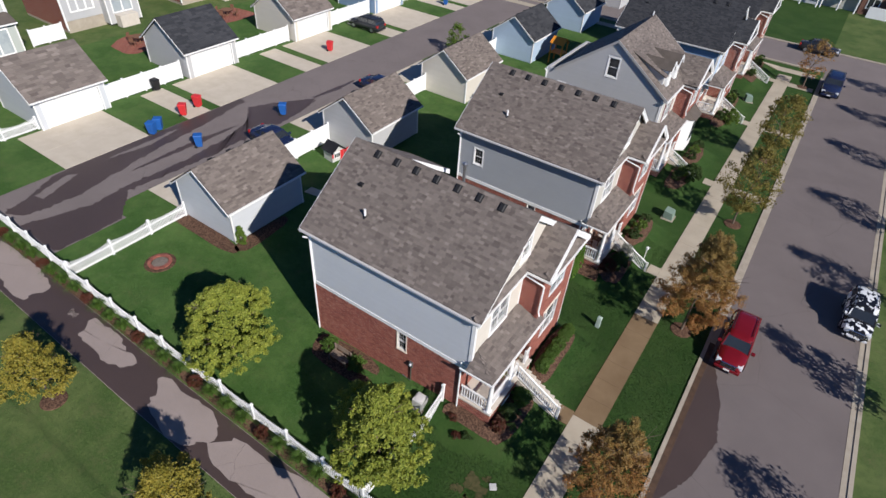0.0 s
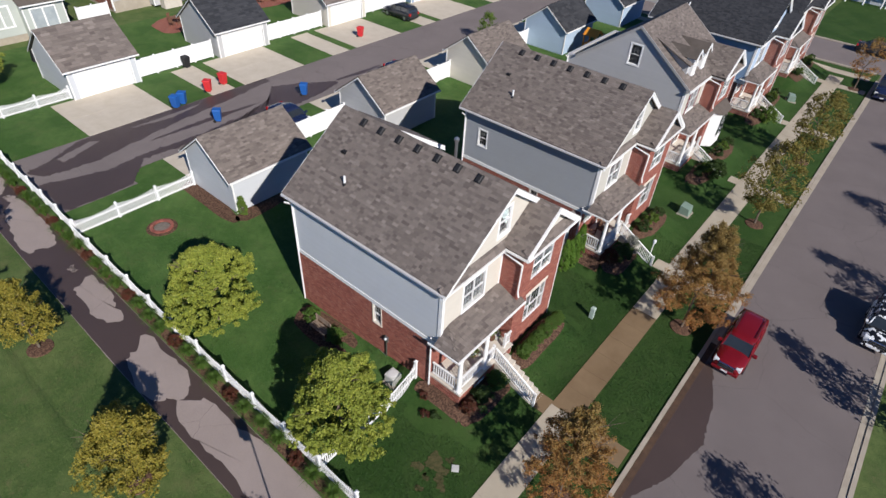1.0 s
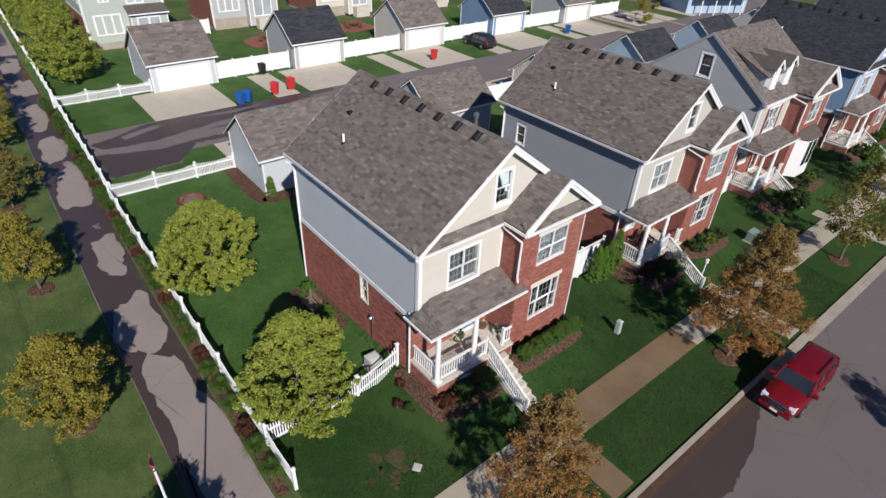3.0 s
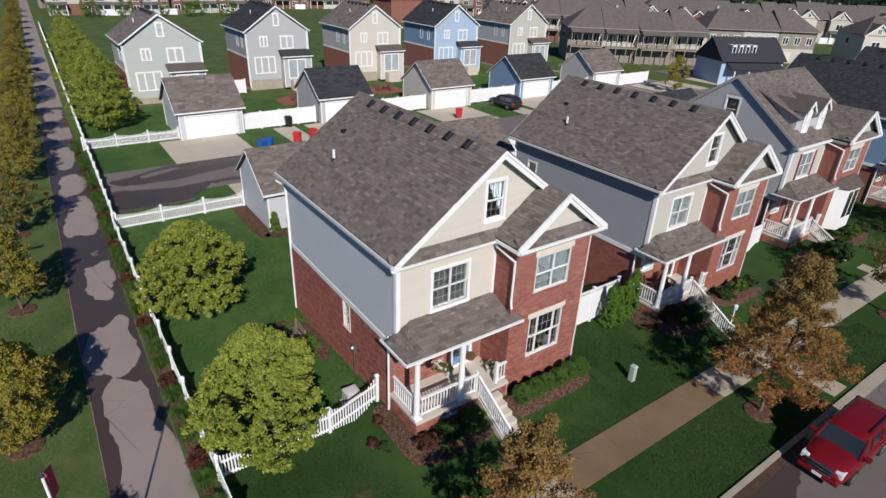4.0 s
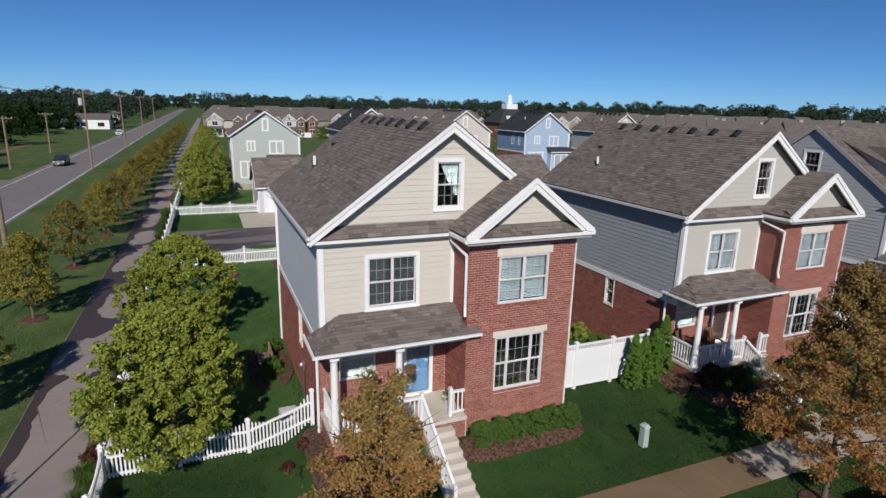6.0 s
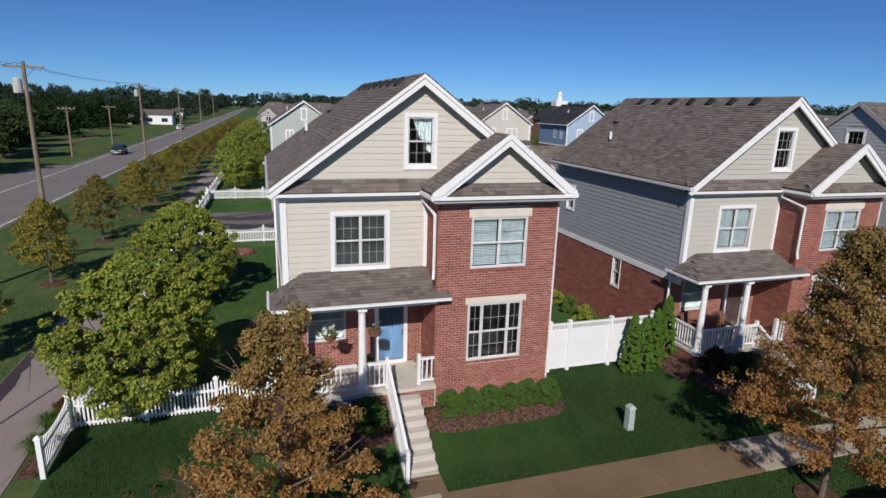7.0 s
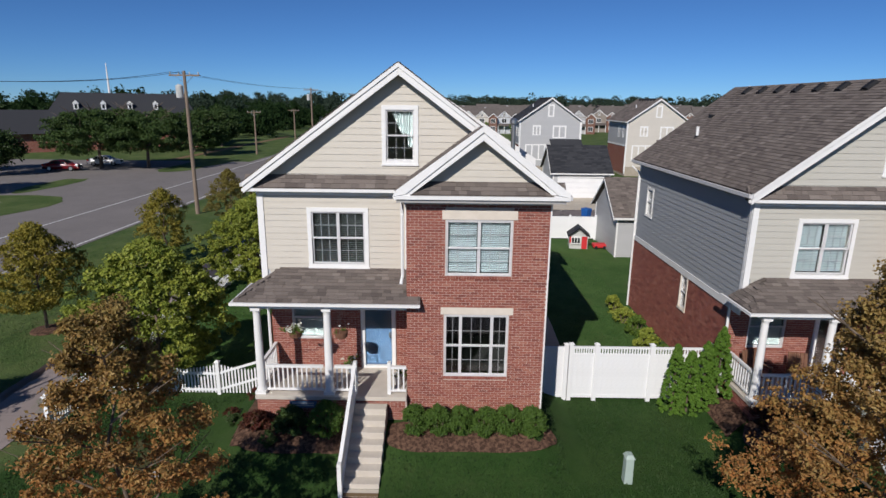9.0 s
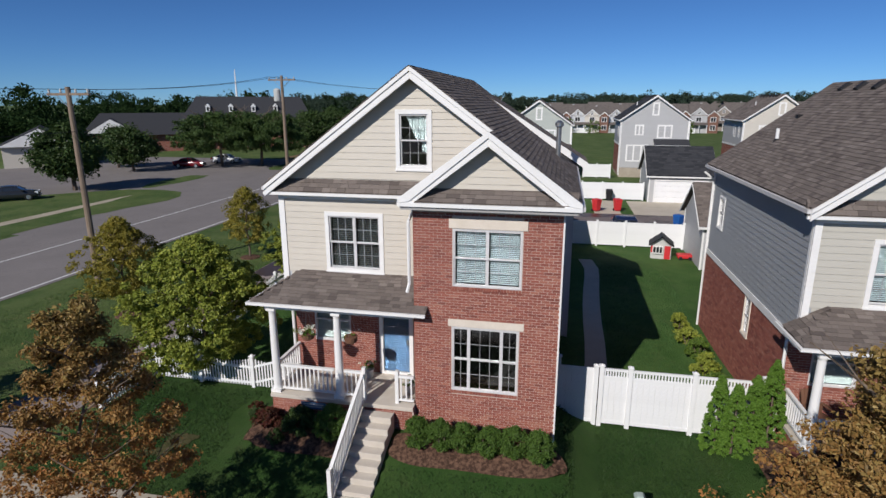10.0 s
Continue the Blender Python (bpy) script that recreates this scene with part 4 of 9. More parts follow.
band("dry_patch", [(-35.6, -3.2), (-36.6, -0.4)], [(-34.8, -3.0), (-36.1, 0.2)], 0.026, M["asphalt"], "pale dry streak in the damp alley", "dry patch", 75, alley_lim, 0.04)
band("dry_patch", [(-36.6, 3.0), (-36.5, 6.0), (-36.7, 9.0)], [(-36.4, 3.0), (-35.9, 6.0), (-36.5, 9.0)], 0.026, M["asphalt"], "pale dry streak in the damp alley", "dry patch", 76, alley_lim, 0.04)
band("damp_patch", [(7.78, 1.5), (7.78, 4.0), (7.78, 6.5), (7.78, 8.5), (7.78, 11.5)], [(8.2, 1.5), (9.2, 3.6), (9.75, 6.4), (9.35, 8.8), (8.4, 11.5)], 0.024, M["wet"], "dark damp streak along the kerb", "damp patch", 77, (7.77, 15), 0.03)

# curving concrete path behind the gate
gp_ = Shape()
pc_ = [(-2.5, 8.75), (-4.5, 9.2), (-6.5, 9.52), (-8.6, 9.58), (-10.8, 9.58), (-13.0, 9.62), (-15.5, 9.72), (-17.6, 9.85), (-19.6, 9.9), (-21.5, 9.6)]
for i, (x, y) in enumerate(pc_):
    gp_.v += [(x, y + e, ground_at(x, y) + h) for e, h in ((-0.42, -0.05), (-0.40, 0.035), (0.40, 0.035), (0.42, -0.05))]
    if i:
        a, b = 4 * (i - 1), 4 * i
        gp_.f += [(a + k, b + k, b + k + 1, a + k + 1) for k in range(3)]
solid("garden_path", gp_, M["concrete"], "pale curving concrete path beside the brick house", "path", kind="structure")

# worn grass on the front lawn
rw_ = random.Random(31)
for i in range(9):
    cx, cy, q = 1.4 + rw_.gauss(0, 0.7), -3.1 + rw_.gauss(0, 0.6), rw_.uniform(0.10, 0.34)
    patch("worn_grass", ragged(blob(cx, cy, q * 1.3, q, 300 + i, 30, 0.4), 320 + i, 0.06, 0.03), 0.012 + 0.002 * i, M["dryturf"], "dry worn patch on the front lawn", "worn grass", follow=True)

# planting strips, beds and rings of bark
sheet("mulch_bed", M["mulch"], -60, 0.0, -6.85, -6.4, 0.03, "narrow bark-mulched strip between trail and fence", "planting bed", 2, 0.0, False)
patch("mulch_bed", blob(0.78, 6.05, 0.64, 2.25, 5, 60, 0.10), 0.04, M["mulch"], "bark-mulched bed in front of the brick bay", "planting bed", follow=True)
patch("mulch_bed", blob(0.8, 1.2, 0.75, 1.55, 6, 50, 0.14), 0.04, M["mulch"], "bark-mulched bed in front of the porch", "planting bed", follow=True)
patch("mulch_bed", blob(-0.7, -0.55, 1.3, 0.6, 7, 50, 0.12), 0.04, M["mulch"], "bark-mulched bed beside the porch", "planting bed", follow=True)
patch("mulch_bed", blob(-8.3, -0.9, 2.0, 0.9, 8, 50, 0.12), 0.04, M["mulch"], "reddish mulched bed by the side wall", "planting bed", follow=True)
patch("mulch_bed", blob(-23.2, 1.6, 3.2, 0.6, 9, 50, 0.15), 0.03, M["mulch"], "mulched bed along the garage wall", "planting bed")
patch("mulch_bed", blob(-20.0, 3.8, 0.6, 2.2, 10, 50, 0.15), 0.03, M["mulch"], "mulched bed at the garage corner", "planting bed")
patch("mulch_bed", blob(-0.45, 13.55, 0.75, 0.55, 11, 50, 0.14), 0.06, M["mulch"], "reddish mulched bed beside the neighbour's porch", "planting bed", follow=True)
for h in (1, 2, 3, 4):
    patch("mulch_bed", blob(0.8, 14.0 * h + 1.2, 0.75, 1.7, 20 + h, 40, 0.14), 0.04, M["mulch"], "mulched bed in front of the porch", "planting bed", follow=True)
    patch("mulch_bed", blob(0.75, 14.0 * h + 6.0, 0.6, 2.0, 30 + h, 40, 0.14), 0.04, M["mulch"], "mulched bed in front of the brick bay", "planting bed", follow=True)


# ---- row houses ----
RIDGE_Y, RIDGE_Z, PITCH = 4.0, 10.46, 0.735


def gable_roof_set(house, name, pts_list, mat_deck):
    s = Shape()
    for pts in pts_list:
        s.slab(pts, 0.16)
    return part(name, s, mat_deck, house)


def pieces(name, boxes, mat, house, label="", bevel=0.0):
    """Each box a part of its own."""
    for b in boxes:
        part(name, Shape().box(*b), mat, house, label, bevel=bevel)


def column(house, x, y, z0, z1):
    s = Shape()
    s.box(x - 0.15, y - 0.15, z0, x + 0.15, y + 0.15, z0 + 0.09)
    s.lathe([(0.135, 0.09), (0.14, 0.12), (0.13, 0.16), (0.122, 0.19), (0.098, z1 - z0 - 0.15), (0.106, z1 - z0 - 0.13), (0.112, z1 - z0 - 0.10), (0.12, z1 - z0 - 0.07)], 18, (x, y, z0))
    s.box(x - 0.13, y - 0.13, z1 - 0.07, x + 0.13, y + 0.13, z1)
    part("column", s, M["trim"], house, "white round porch column")


def downspout(house, pts):
    s = Shape()
    for a, b in zip(pts, pts[1:]):
        s.rod(a, b, 0.045, n=6)
    part("downspout", s, M["trim"], house, "white metal downspout")


def porch_set(house, rng, near):
    """Raised porch with brick base, columns, rails and concrete steps; shared by all the row houses."""
    z = 1.42
    s = Shape().box(-1.6, -0.02, z - 0.12, 0.28, 4.24, z)
    part("porch_floor", s, M["porch"], house, "pale concrete porch floor", bevel=0.012)
    b = Shape().box(-1.6, 0.02, -0.3, 0.22, 4.24, z - 0.12)
    base = part("porch_base", b, M["mortar"] if near else M["brickwall"], house, "red brick porch base")
    if near:
        bricks = lay_bricks(face_map("+x", 0.22), 0.02, 4.2, 0.1, z - 0.12, [], rng) + lay_bricks(face_map("-y", 0.02), -1.6, 0.22, 0.1, z - 0.12, [], rng)
        part("brick_facing", joined(bricks), M["brick"], base, kind="stuff")
    column(house, 0.06, 0.12, z, 3.98)
    column(house, 0.06, 2.05, z, 3.98)
    pieces("porch_beam", [(-0.06, -0.05, 3.98, 0.18, 4.24, 4.14), (-1.5, -0.05, 3.98, -0.063, 0.17, 4.14)], M["trim"], house)
    part("porch_ceiling", Shape().box(-1.6, 0.17, 4.10, -0.06, 4.24, 4.14), M["trim"], house)
    # roof: a hipped left end and a straight right end
    wx, wz, ex, ez, ly, ry = -1.12, 4.78, 0.28, 4.20, -0.42, 4.62
    up = Vector((wx - ex, 0, wz - ez)).normalized()
    hip = 0.95
    deck = Shape()
    deck.prism([(ex, ly, ez - 0.06), (ex, ry, ez - 0.06), (wx, ry, ez - 0.06), (wx, ly, ez - 0.06)], [(ex, ly, ez), (ex, ry, ez), (wx, ry, wz), (wx, hip * 0.6, wz)][:4])
    roof = part("porch_roof", deck, M["roofdeck"], house, "shingled porch roof")
    tabs = Shape()
    L = (Vector((wx, 0, wz)) - Vector((ex, 0, ez))).length
    shingle(tabs, (ex, ly, ez + 0.004), (0, 1, 0), up, ry - ly, L, rng, keep=lambda a, v: a > (v / L) * (hip * 0.6 - ly) - 0.02 and not (a > 4.28 - ly and v > 0.27))
    up2 = Vector((0, hip * 0.6 - ly, wz - ez)).normalized()
    L2 = (Vector((0, hip * 0.6 - ly, wz - ez))).length
    shingle(tabs, (wx, ly, ez + 0.004), (1, 0, 0), up2, ex - wx, L2, rng, keep=lambda a, v: a < (ex - wx) * (1 - v / L2) + 0.02)
    part("shingles", tabs, M["shingle"], roof, kind="stuff")
    pieces("gutter", [(ex, ly - 0.02, ez - 0.09, ex + 0.08, ry, ez - 0.015), (wx - 0.3, ly - 0.09, ez - 0.09, ex + 0.08, ly - 0.022, ez - 0.015)], M["trim"], house, "white metal gutter")
    # rails
    railing(house, (0.06, 0.28, z), (0.06, 1.88, z))
    railing(house, (0.06, 2.2, z), (0.06, 2.75, z))
    railing(house, (0.06, 3.78, z), (0.06, 4.22, z))
    railing(house, (-1.5, 0.1, z), (-0.1, 0.1, z))
    for yy in (2.78, 3.74):
        part("newel_post", Shape().box(0.0, yy - 0.05, z, 0.12, yy + 0.05, z + 0.98), M["trim"], house)
    # steps
    n = 8
    for i in range(n):
        zt = z - 0.02 - (i + 1) * (z - 0.03) / (n + 0.0) + 0.0
        x0, x1 = 0.28 + i * 0.30, 0.28 + (i + 1) * 0.30
        if zt < 0.05:
            zt = 0.05
        part("step", Shape().box(x0, 2.82, -0.2, x1 + 0.02, 3.7, zt), M["porch"], house, "pale concrete step", bevel=0.012)
    railing(house, (0.2, 2.78, z - 0.02), (2.64, 2.78, 0.06), 0.88, "stair_rail", 0.12)
    part("newel_post", Shape().box(2.62, 2.73, -0.05, 2.74, 2.83, 0.98), M["trim"], house)
    part("stringer", Shape().prism([(0.25, 2.74, z - 0.12), (2.67, 2.74, 0.0), (2.67, 2.74, -0.2), (0.25, 2.74, -0.2)], [(0.25, 2.81, z - 0.12), (2.67, 2.81, 0.0), (2.67, 2.81, -0.2), (0.25, 2.81, -0.2)]), M["porch"], house)


def front_door(house, blue=True):
    fm = face_map("+x", -1.6)
    s = Shape()
    slab_on(s, fm, 2.72, 2.84, 1.42, 3.74, -0.05, 0.05)
    slab_on(s, fm, 3.66, 3.78, 1.42, 3.74, -0.05, 0.05)
    slab_on(s, fm, 2.72, 3.78, 3.60, 3.78, -0.05, 0.055)
    slab_on(s, fm, 2.84, 3.66, 1.42, 1.50, -0.05, 0.06)
    fr = part("door", s, M["trim"], house, "blue front door in a white frame, shut" if blue else "dark front door in a white frame, shut")
    d = Shape()
    slab_on(d, fm, 2.85, 3.65, 1.51, 3.59, -0.06, -0.015)
    for u0, u1, z0, z1 in ((2.93, 3.2, 1.62, 2.3), (3.3, 3.57, 1.62, 2.3), (2.93, 3.2, 2.42, 3.0), (3.3, 3.57, 2.42, 3.0)):
        slab_on(d, fm, u0, u1, z0, z1, -0.015, -0.004)
    part("leaf", d, M["bluedoor"] if blue else M["darkdoor"], fr, "blue painted panel door" if blue else "dark brown panel door", bevel=0.006)
    q = Shape()
    slab_on(q, fm, 2.86, 3.64, 1.6, 3.56, 0.012, 0.018)
    pane = part("storm_pane", q, M["glass"], fr, "full-height glass storm door")
    pane.visible_shadow = False
    h = Shape()
    slab_on(h, fm, 3.58, 3.62, 2.42, 2.6, 0.02, 0.06)
    part("handle", h, M["steel"], fr)


def brick_skin(wall, spans, rng, single=0):
    """Bricks over wall stretches; the first few hundred of them one by one."""
    bricks = []
    for facing, plane, u0, u1, z0, z1, holes in spans:
        bricks += lay_bricks(face_map(facing, plane), u0, u1, z0, z1, holes, rng)
    if single:
        for b in bricks[:single]:
            part("brick", b, M["brick_one"], wall)
    part("brick_facing", joined(bricks[single:]), M["brick"], wall, kind="stuff")


def row_house(y0, front, side, x0=0.0, narrow=1.0, side_gable=False, dark=False, near=True, label="", single=0, seed=1, attic=True):
    rng = random.Random(seed)
    house = thing("house", (x0, y0, 0.0 if y0 < 5 else -0.2), label, "house", "row houses along the street")
    house.scale = (1.0, narrow, 1.0)
    XB, XF, W = -10.9, -1.12, 8.03
    sm = M["darkshingle"] if dark else M["shingle"]
    BAND = 3.72
    # openings
    h_up = (1.46, 2.97, 4.90, 6.43)
    h_at = (3.60, 4.41, 7.86, 9.27)
    b_up = (5.29, 7.06, 4.93, 6.46)
    b_lo = (5.27, 7.04, 1.97, 3.81)
    p_wi = (0.62, 1.80, 2.36, 3.75)
    p_do = (2.80, 3.70, 1.42, 3.65)
    s_win = (-5.35, -4.75, 2.35, 3.62)
    sb_win = (-9.75, -9.0, 5.0, 6.2)
    # brick storey
    s_holes = [s_win]
    wall = None
    for fm, *rest in ((face_map("+x", 0.0), 4.25, W, -0.3, 6.98, [b_up, b_lo]), (face_map("-y", 0.0), XB, -1.6, -0.3, BAND, s_holes), (face_map("+y", W), XB, -0.2, -0.3, BAND, []),
                      (face_map("-x", XB), 0.2, W - 0.2, -0.3, BAND, []), (face_map("+x", -1.6), 0.2, 4.25, -0.3, 4.2, [p_wi, p_do]),
                      (face_map("-y", 4.25), -1.6, -0.2, -0.3, 6.98, []), (face_map("+y", W), -1.32, -0.2, BAND, 6.98, [])):
        w_ = part("wall", wall_with_holes(Shape(), fm, *rest), M["mortar"] if near else M["brickwall"], house, "red brick wall")
        wall = wall or w_
    if near:
        spans = [("+x", 0.0, 4.25, W, 0.2, 6.9, [(b_up[0] - 0.02, b_up[1] + 0.02, b_up[2] - 0.09, b_up[3] + 0.28), (b_lo[0] - 0.02, b_lo[1] + 0.02, b_lo[2] - 0.09, b_lo[3] + 0.22)]),
                 ("-y", 0.0, XB, -1.6, 0.1, BAND - 0.1, s_holes), ("+x", -1.6, 0.0, 4.25, 1.42, 4.1, [p_wi, (2.7, 3.8, 1.42, 3.8)]),
                 ("-y", 4.25, -1.58, 0.0, 1.42, 6.9, []), ("+y", W, XB, 0.0, 0.1, BAND - 0.1, []), ("+y", W, -1.12, 0.0, BAND - 0.1, 6.9, [])]
        brick_skin(wall, spans, rng, single)
    # soldier course below the windows and the cast lintels
    for (u0, u1, z0, z1), lt in ((b_up, 0.26), (b_lo, 0.21)):
        q = Shape()
        slab_on(q, face_map("+x", 0.0), u0 - 0.1, u1 + 0.12, z1 + 0.01, z1 + lt, 0.0, 0.03)
        part("lintel", q, M["lintel"], house, "pale cast-stone lintel", bevel=0.008)
        sold = Shape()
        u = u0 - 0.02
        while u < u1:
            slab_on(sold, face_map("+x", 0.0), u, u + 0.066, z0 - 0.085, z0 - 0.01, 0.0, 0.035)
            u += 0.075
        part("brick_sill", sold, M["brick"], house)
    # sided storey
    sided = [part("wall", wall_with_holes(Shape(), fm, *rest), M[side], house, "grey lap-sided wall") for fm, *rest in
             ((face_map("-y", 0.0), XB, XF, BAND, 7.05, [sb_win] if not attic or y0 > 5 else []), (face_map("+y", W), XB, -1.32, BAND, 7.05, []), (face_map("-x", XB), 0.2, W - 0.2, BAND, 7.05, []))]
    for side_wall, (facing, plane, a, b, holes) in zip(sided, (("-y", 0.0, XB, XF, [sb_win] if y0 > 5 else []), ("+y", W, XB, -1.32, []), ("-x", XB, 0.0, W, []))):
        for q in lap_boards(face_map(facing, plane), a, b, BAND + 0.12, 7.05, holes):
            part("board", q, M[side], side_wall)
    fw = Shape()
    wall_with_holes(fw, face_map("+x", XF), 0.2, 4.25, 4.2, 7.05, [h_up])
    front_wall = part("wall", fw, M[front], house, "lap-sided front wall")
    for b in lap_boards(face_map("+x", XF), 0.0, 4.25, 4.72, 7.0, [h_up]):
        part("board", b, M[front], front_wall)
    # trims
    pieces("band_trim", [(XB - 0.02, -0.05, BAND - 0.10, -1.05, 0.0, BAND + 0.12), (XB - 0.02, W, BAND - 0.10, -1.2, W + 0.05, BAND + 0.12), (XF, 0.13, 6.9, XF + 0.04, 4.13, 7.02), (0.0, 4.2, 6.9, 0.035, W + 0.03, 6.97)], M["trim"], house, "white band board")
    pieces("corner_board", [(XF - 0.02, -0.04, 4.3, XF + 0.045, 0.13, 7.02), (XF - 0.14, -0.045, 3.84, XF - 0.021, 0.0, 7.02), (XF, 4.13, 4.6, XF + 0.05, 4.25, 7.02), (XB - 0.03, -0.035, BAND + 0.12, XB + 0.1, -0.0, 7.02), (-0.02, W, 0.6, 0.035, W + 0.04, 6.9)], M["trim"], house, "white corner board")
    # windows
    fmf = face_map("+x", XF)
    window(house, fmf, h_up[0] - 0.1, h_up[1] + 0.1, h_up[2] - 0.08, h_up[3] + 0.1, (1, 1), 0.10, inside="dim" if y0 < 5 else "blind", label="white-cased twin sash window")
    window(house, face_map("+x", 0.0), *b_up, units=(1, 1), trim=0.0, frame=M["sash"], casing=False, inside="blind", sill=False, label="white twin sash window with lowered blinds")
    window(house, face_map("+x", 0.0), *b_lo, units=(0.55, 1.1, 0.55), trim=0.0, frame=M["sash"], casing=False, inside="dark", sill=False, cols=3, label="white triple window with glazing bars")
    window(house, face_map("+x", -1.6), *p_wi, frame=M["sash"], casing=False, inside="paleback", sill=False, cols=1, label="porch window with a pale reflection panel behind its pane")
    sold = Shape()
    u = p_wi[0] - 0.02
    while u < p_wi[1]:
        slab_on(sold, face_map("+x", -1.6), u, u + 0.066, p_wi[2] - 0.085, p_wi[2] - 0.01, 0.0, 0.035)
        u += 0.075
    part("brick_sill", sold, M["brick"], house)
    window(house, face_map("-y", 0.0), *s_win, trim=0.04, frame=M["lintel"], inside="dark", label="narrow side window in a dull pale frame")
    if y0 > 5:
        window(house, face_map("-y", 0.0), *sb_win, trim=0.07, inside="dark", label="white side window")
    front_door(house, y0 < 5)
    porch_set(house, rng, near)
    # floors and added backing walls within, coloured dark so the rooms look unlit
    part("inner_floor", Shape().box(XB + 0.2, 0.2, 4.25, XF - 0.2, W - 0.2, 4.4).box(XB + 0.2, 0.2, 1.25, -1.8, W - 0.2, 1.4), M["room"], house)
    part("partition", Shape().box(-3.3, 4.45, 1.4, -3.15, W - 0.22, 4.25).box(-3.3, 0.22, 4.4, -3.15, W - 0.22, 7.0).box(-3.14, 4.45, 1.4, -0.21, 4.5, 4.25).box(-3.14, W - 0.26, 1.4, -0.21, W - 0.21, 4.25), M["room"], house, "dark inner wall added to keep the windows dim")
    ox, oy, ol = 0.30, 0.42, 0.30           # overhangs
    if not side_gable:
        zr, ze = RIDGE_Z, RIDGE_Z - PITCH * (RIDGE_Y + oy)
        zl = RIDGE_Z - PITCH * (RIDGE_Y + ol)
        xb, xf = XB - 0.3, XF + ox
        ry_r = 2 * RIDGE_Y + oy
        deck = [[(xb, -ol, zl), (xf, -ol, zl), (xf, RIDGE_Y, zr), (xb, RIDGE_Y, zr)],
                [(xb, RIDGE_Y, zr), (xf, RIDGE_Y, zr), (xf, ry_r, ze), (xb, ry_r, ze)]]
        roof = gable_roof_set(house, "roof", deck, M["roofdeck"])
        tagged(roof, "weathered brown-grey shingle gable roof" if not dark else "charcoal shingle gable roof")
        tabs = Shape()
        L = math.hypot(RIDGE_Y + oy, zr - ze)
        shingle(tabs, (xb, -ol, zl + 0.005), (1, 0, 0), (0, RIDGE_Y + ol, zr - zl), xf + 0.1 - xb, math.hypot(RIDGE_Y + ol, zr - zl), rng)
        shingle(tabs, (xb, ry_r, ze + 0.005), (1, 0, 0), (0, -(RIDGE_Y + oy), zr - ze), xf + 0.1 - xb, L, rng)
        part("shingles", tabs, sm, roof, kind="stuff")
        # end walls in the gables
        lim = lambda z: (RIDGE_Y - (zr - 0.22 - z) / PITCH, RIDGE_Y + (zr - 0.22 - z) / PITCH)
        ends = []
        for plane, facing in ((XF, "+x"), (XB, "-x")):
            l, r = max(lim(7.05)[0], 0.02), min(lim(7.05)[1], W - 0.02)
            half = max(RIDGE_Y - l, r - RIDGE_Y)
            l, r = RIDGE_Y - half, min(RIDGE_Y + half, W - 0.02)
            ends.append(part("wall", gable_wall(Shape(), face_map(facing, plane), l, r, RIDGE_Y, 7.05, zr - 0.22 - PITCH * half + 0.0, zr - 0.22, h_at if facing == "+x" else None), M[front] if facing == "+x" else M[side], house, "lap-sided gable wall"))
        for b in lap_boards(face_map("+x", XF), 0.1, W - 0.1, 7.5, zr - 0.24, [h_at], 0.18, lim):
            part("board", b, M[front], ends[0])
        for b in lap_boards(face_map("-x", XB), 0.1, W - 0.1, 7.05, zr - 0.24, [], 0.18, lim):
            part("board", b, M[side], ends[1])
        window(house, fmf, h_at[0] - 0.08, h_at[1] + 0.08, h_at[2] - 0.06, h_at[3] + 0.08, (1,), 0.10, inside="curtain" if y0 < 5 else "dark", label="white-cased attic sash window with a curtain" if y0 < 5 else "white-cased attic sash window")
        # bargeboards and soffits
        for sgn in (-1, 1):
            y_e = RIDGE_Y + (RIDGE_Y + oy if sgn > 0 else -RIDGE_Y - ol)
            z_e = zr - PITCH * abs(y_e - RIDGE_Y)
            y_stop = y_e if sgn < 0 else 6.3
            z_stop = zr - PITCH * abs(y_stop - RIDGE_Y)
            bb = Shape()
            for x0, x1, drop, up_ in ((xf - 0.02, xf + 0.05, 0.32, -0.012), (xf + 0.05, xf + 0.085, 0.13, -0.010)):
                o = [(RIDGE_Y, zr + up_), (y_stop, z_stop + up_), (y_stop, z_stop - drop), (RIDGE_Y, zr - drop)]
                bb.prism([(x0, y, z) for y, z in o], [(x1, y, z) for y, z in o])
            part("bargeboard", bb, M["trim"], house, "broad white bargeboard", bevel=0.006)
            o = [(RIDGE_Y, zr - 0.01), (y_e, z_e - 0.01), (y_e, z_e - 0.2), (RIDGE_Y, zr - 0.2)]
            part("bargeboard", Shape().prism([(xb - 0.05, y, z) for y, z in o], [(xb + 0.0, y, z) for y, z in o]), M["trim"], house, "white rear bargeboard")
        pieces("soffit", [(xb, -ol + 0.02, zl - 0.20, xf, -0.05, zl - 0.15), (xb, W + 0.05, ze - 0.2, xf + 0.3, ry_r - 0.02, ze - 0.15)], M["soffit"], house)
        pieces("gutter", [(xb, -ol - 0.09, zl - 0.14, xf + 0.02, -ol + 0.01, zl - 0.04), (xb, ry_r - 0.01, ze - 0.15, 0.36, ry_r + 0.09, ze - 0.04)], M["sash"], house, "dull white metal gutter")
        # ridge vents
        for i in range(7):
            vx = -2.48 - i * 1.17
            # a domed hood that lies on the slope just under the ridge
            c, up_v, nrm = Vector((vx, RIDGE_Y - 0.30, zr - 0.30 * PITCH)), Vector((0, 1, PITCH)).normalized(), Vector((0, -PITCH, 1)).normalized()
            at_ = lambda a, b, h: tuple(c + Vector((a, 0, 0)) + up_v * b + nrm * h)
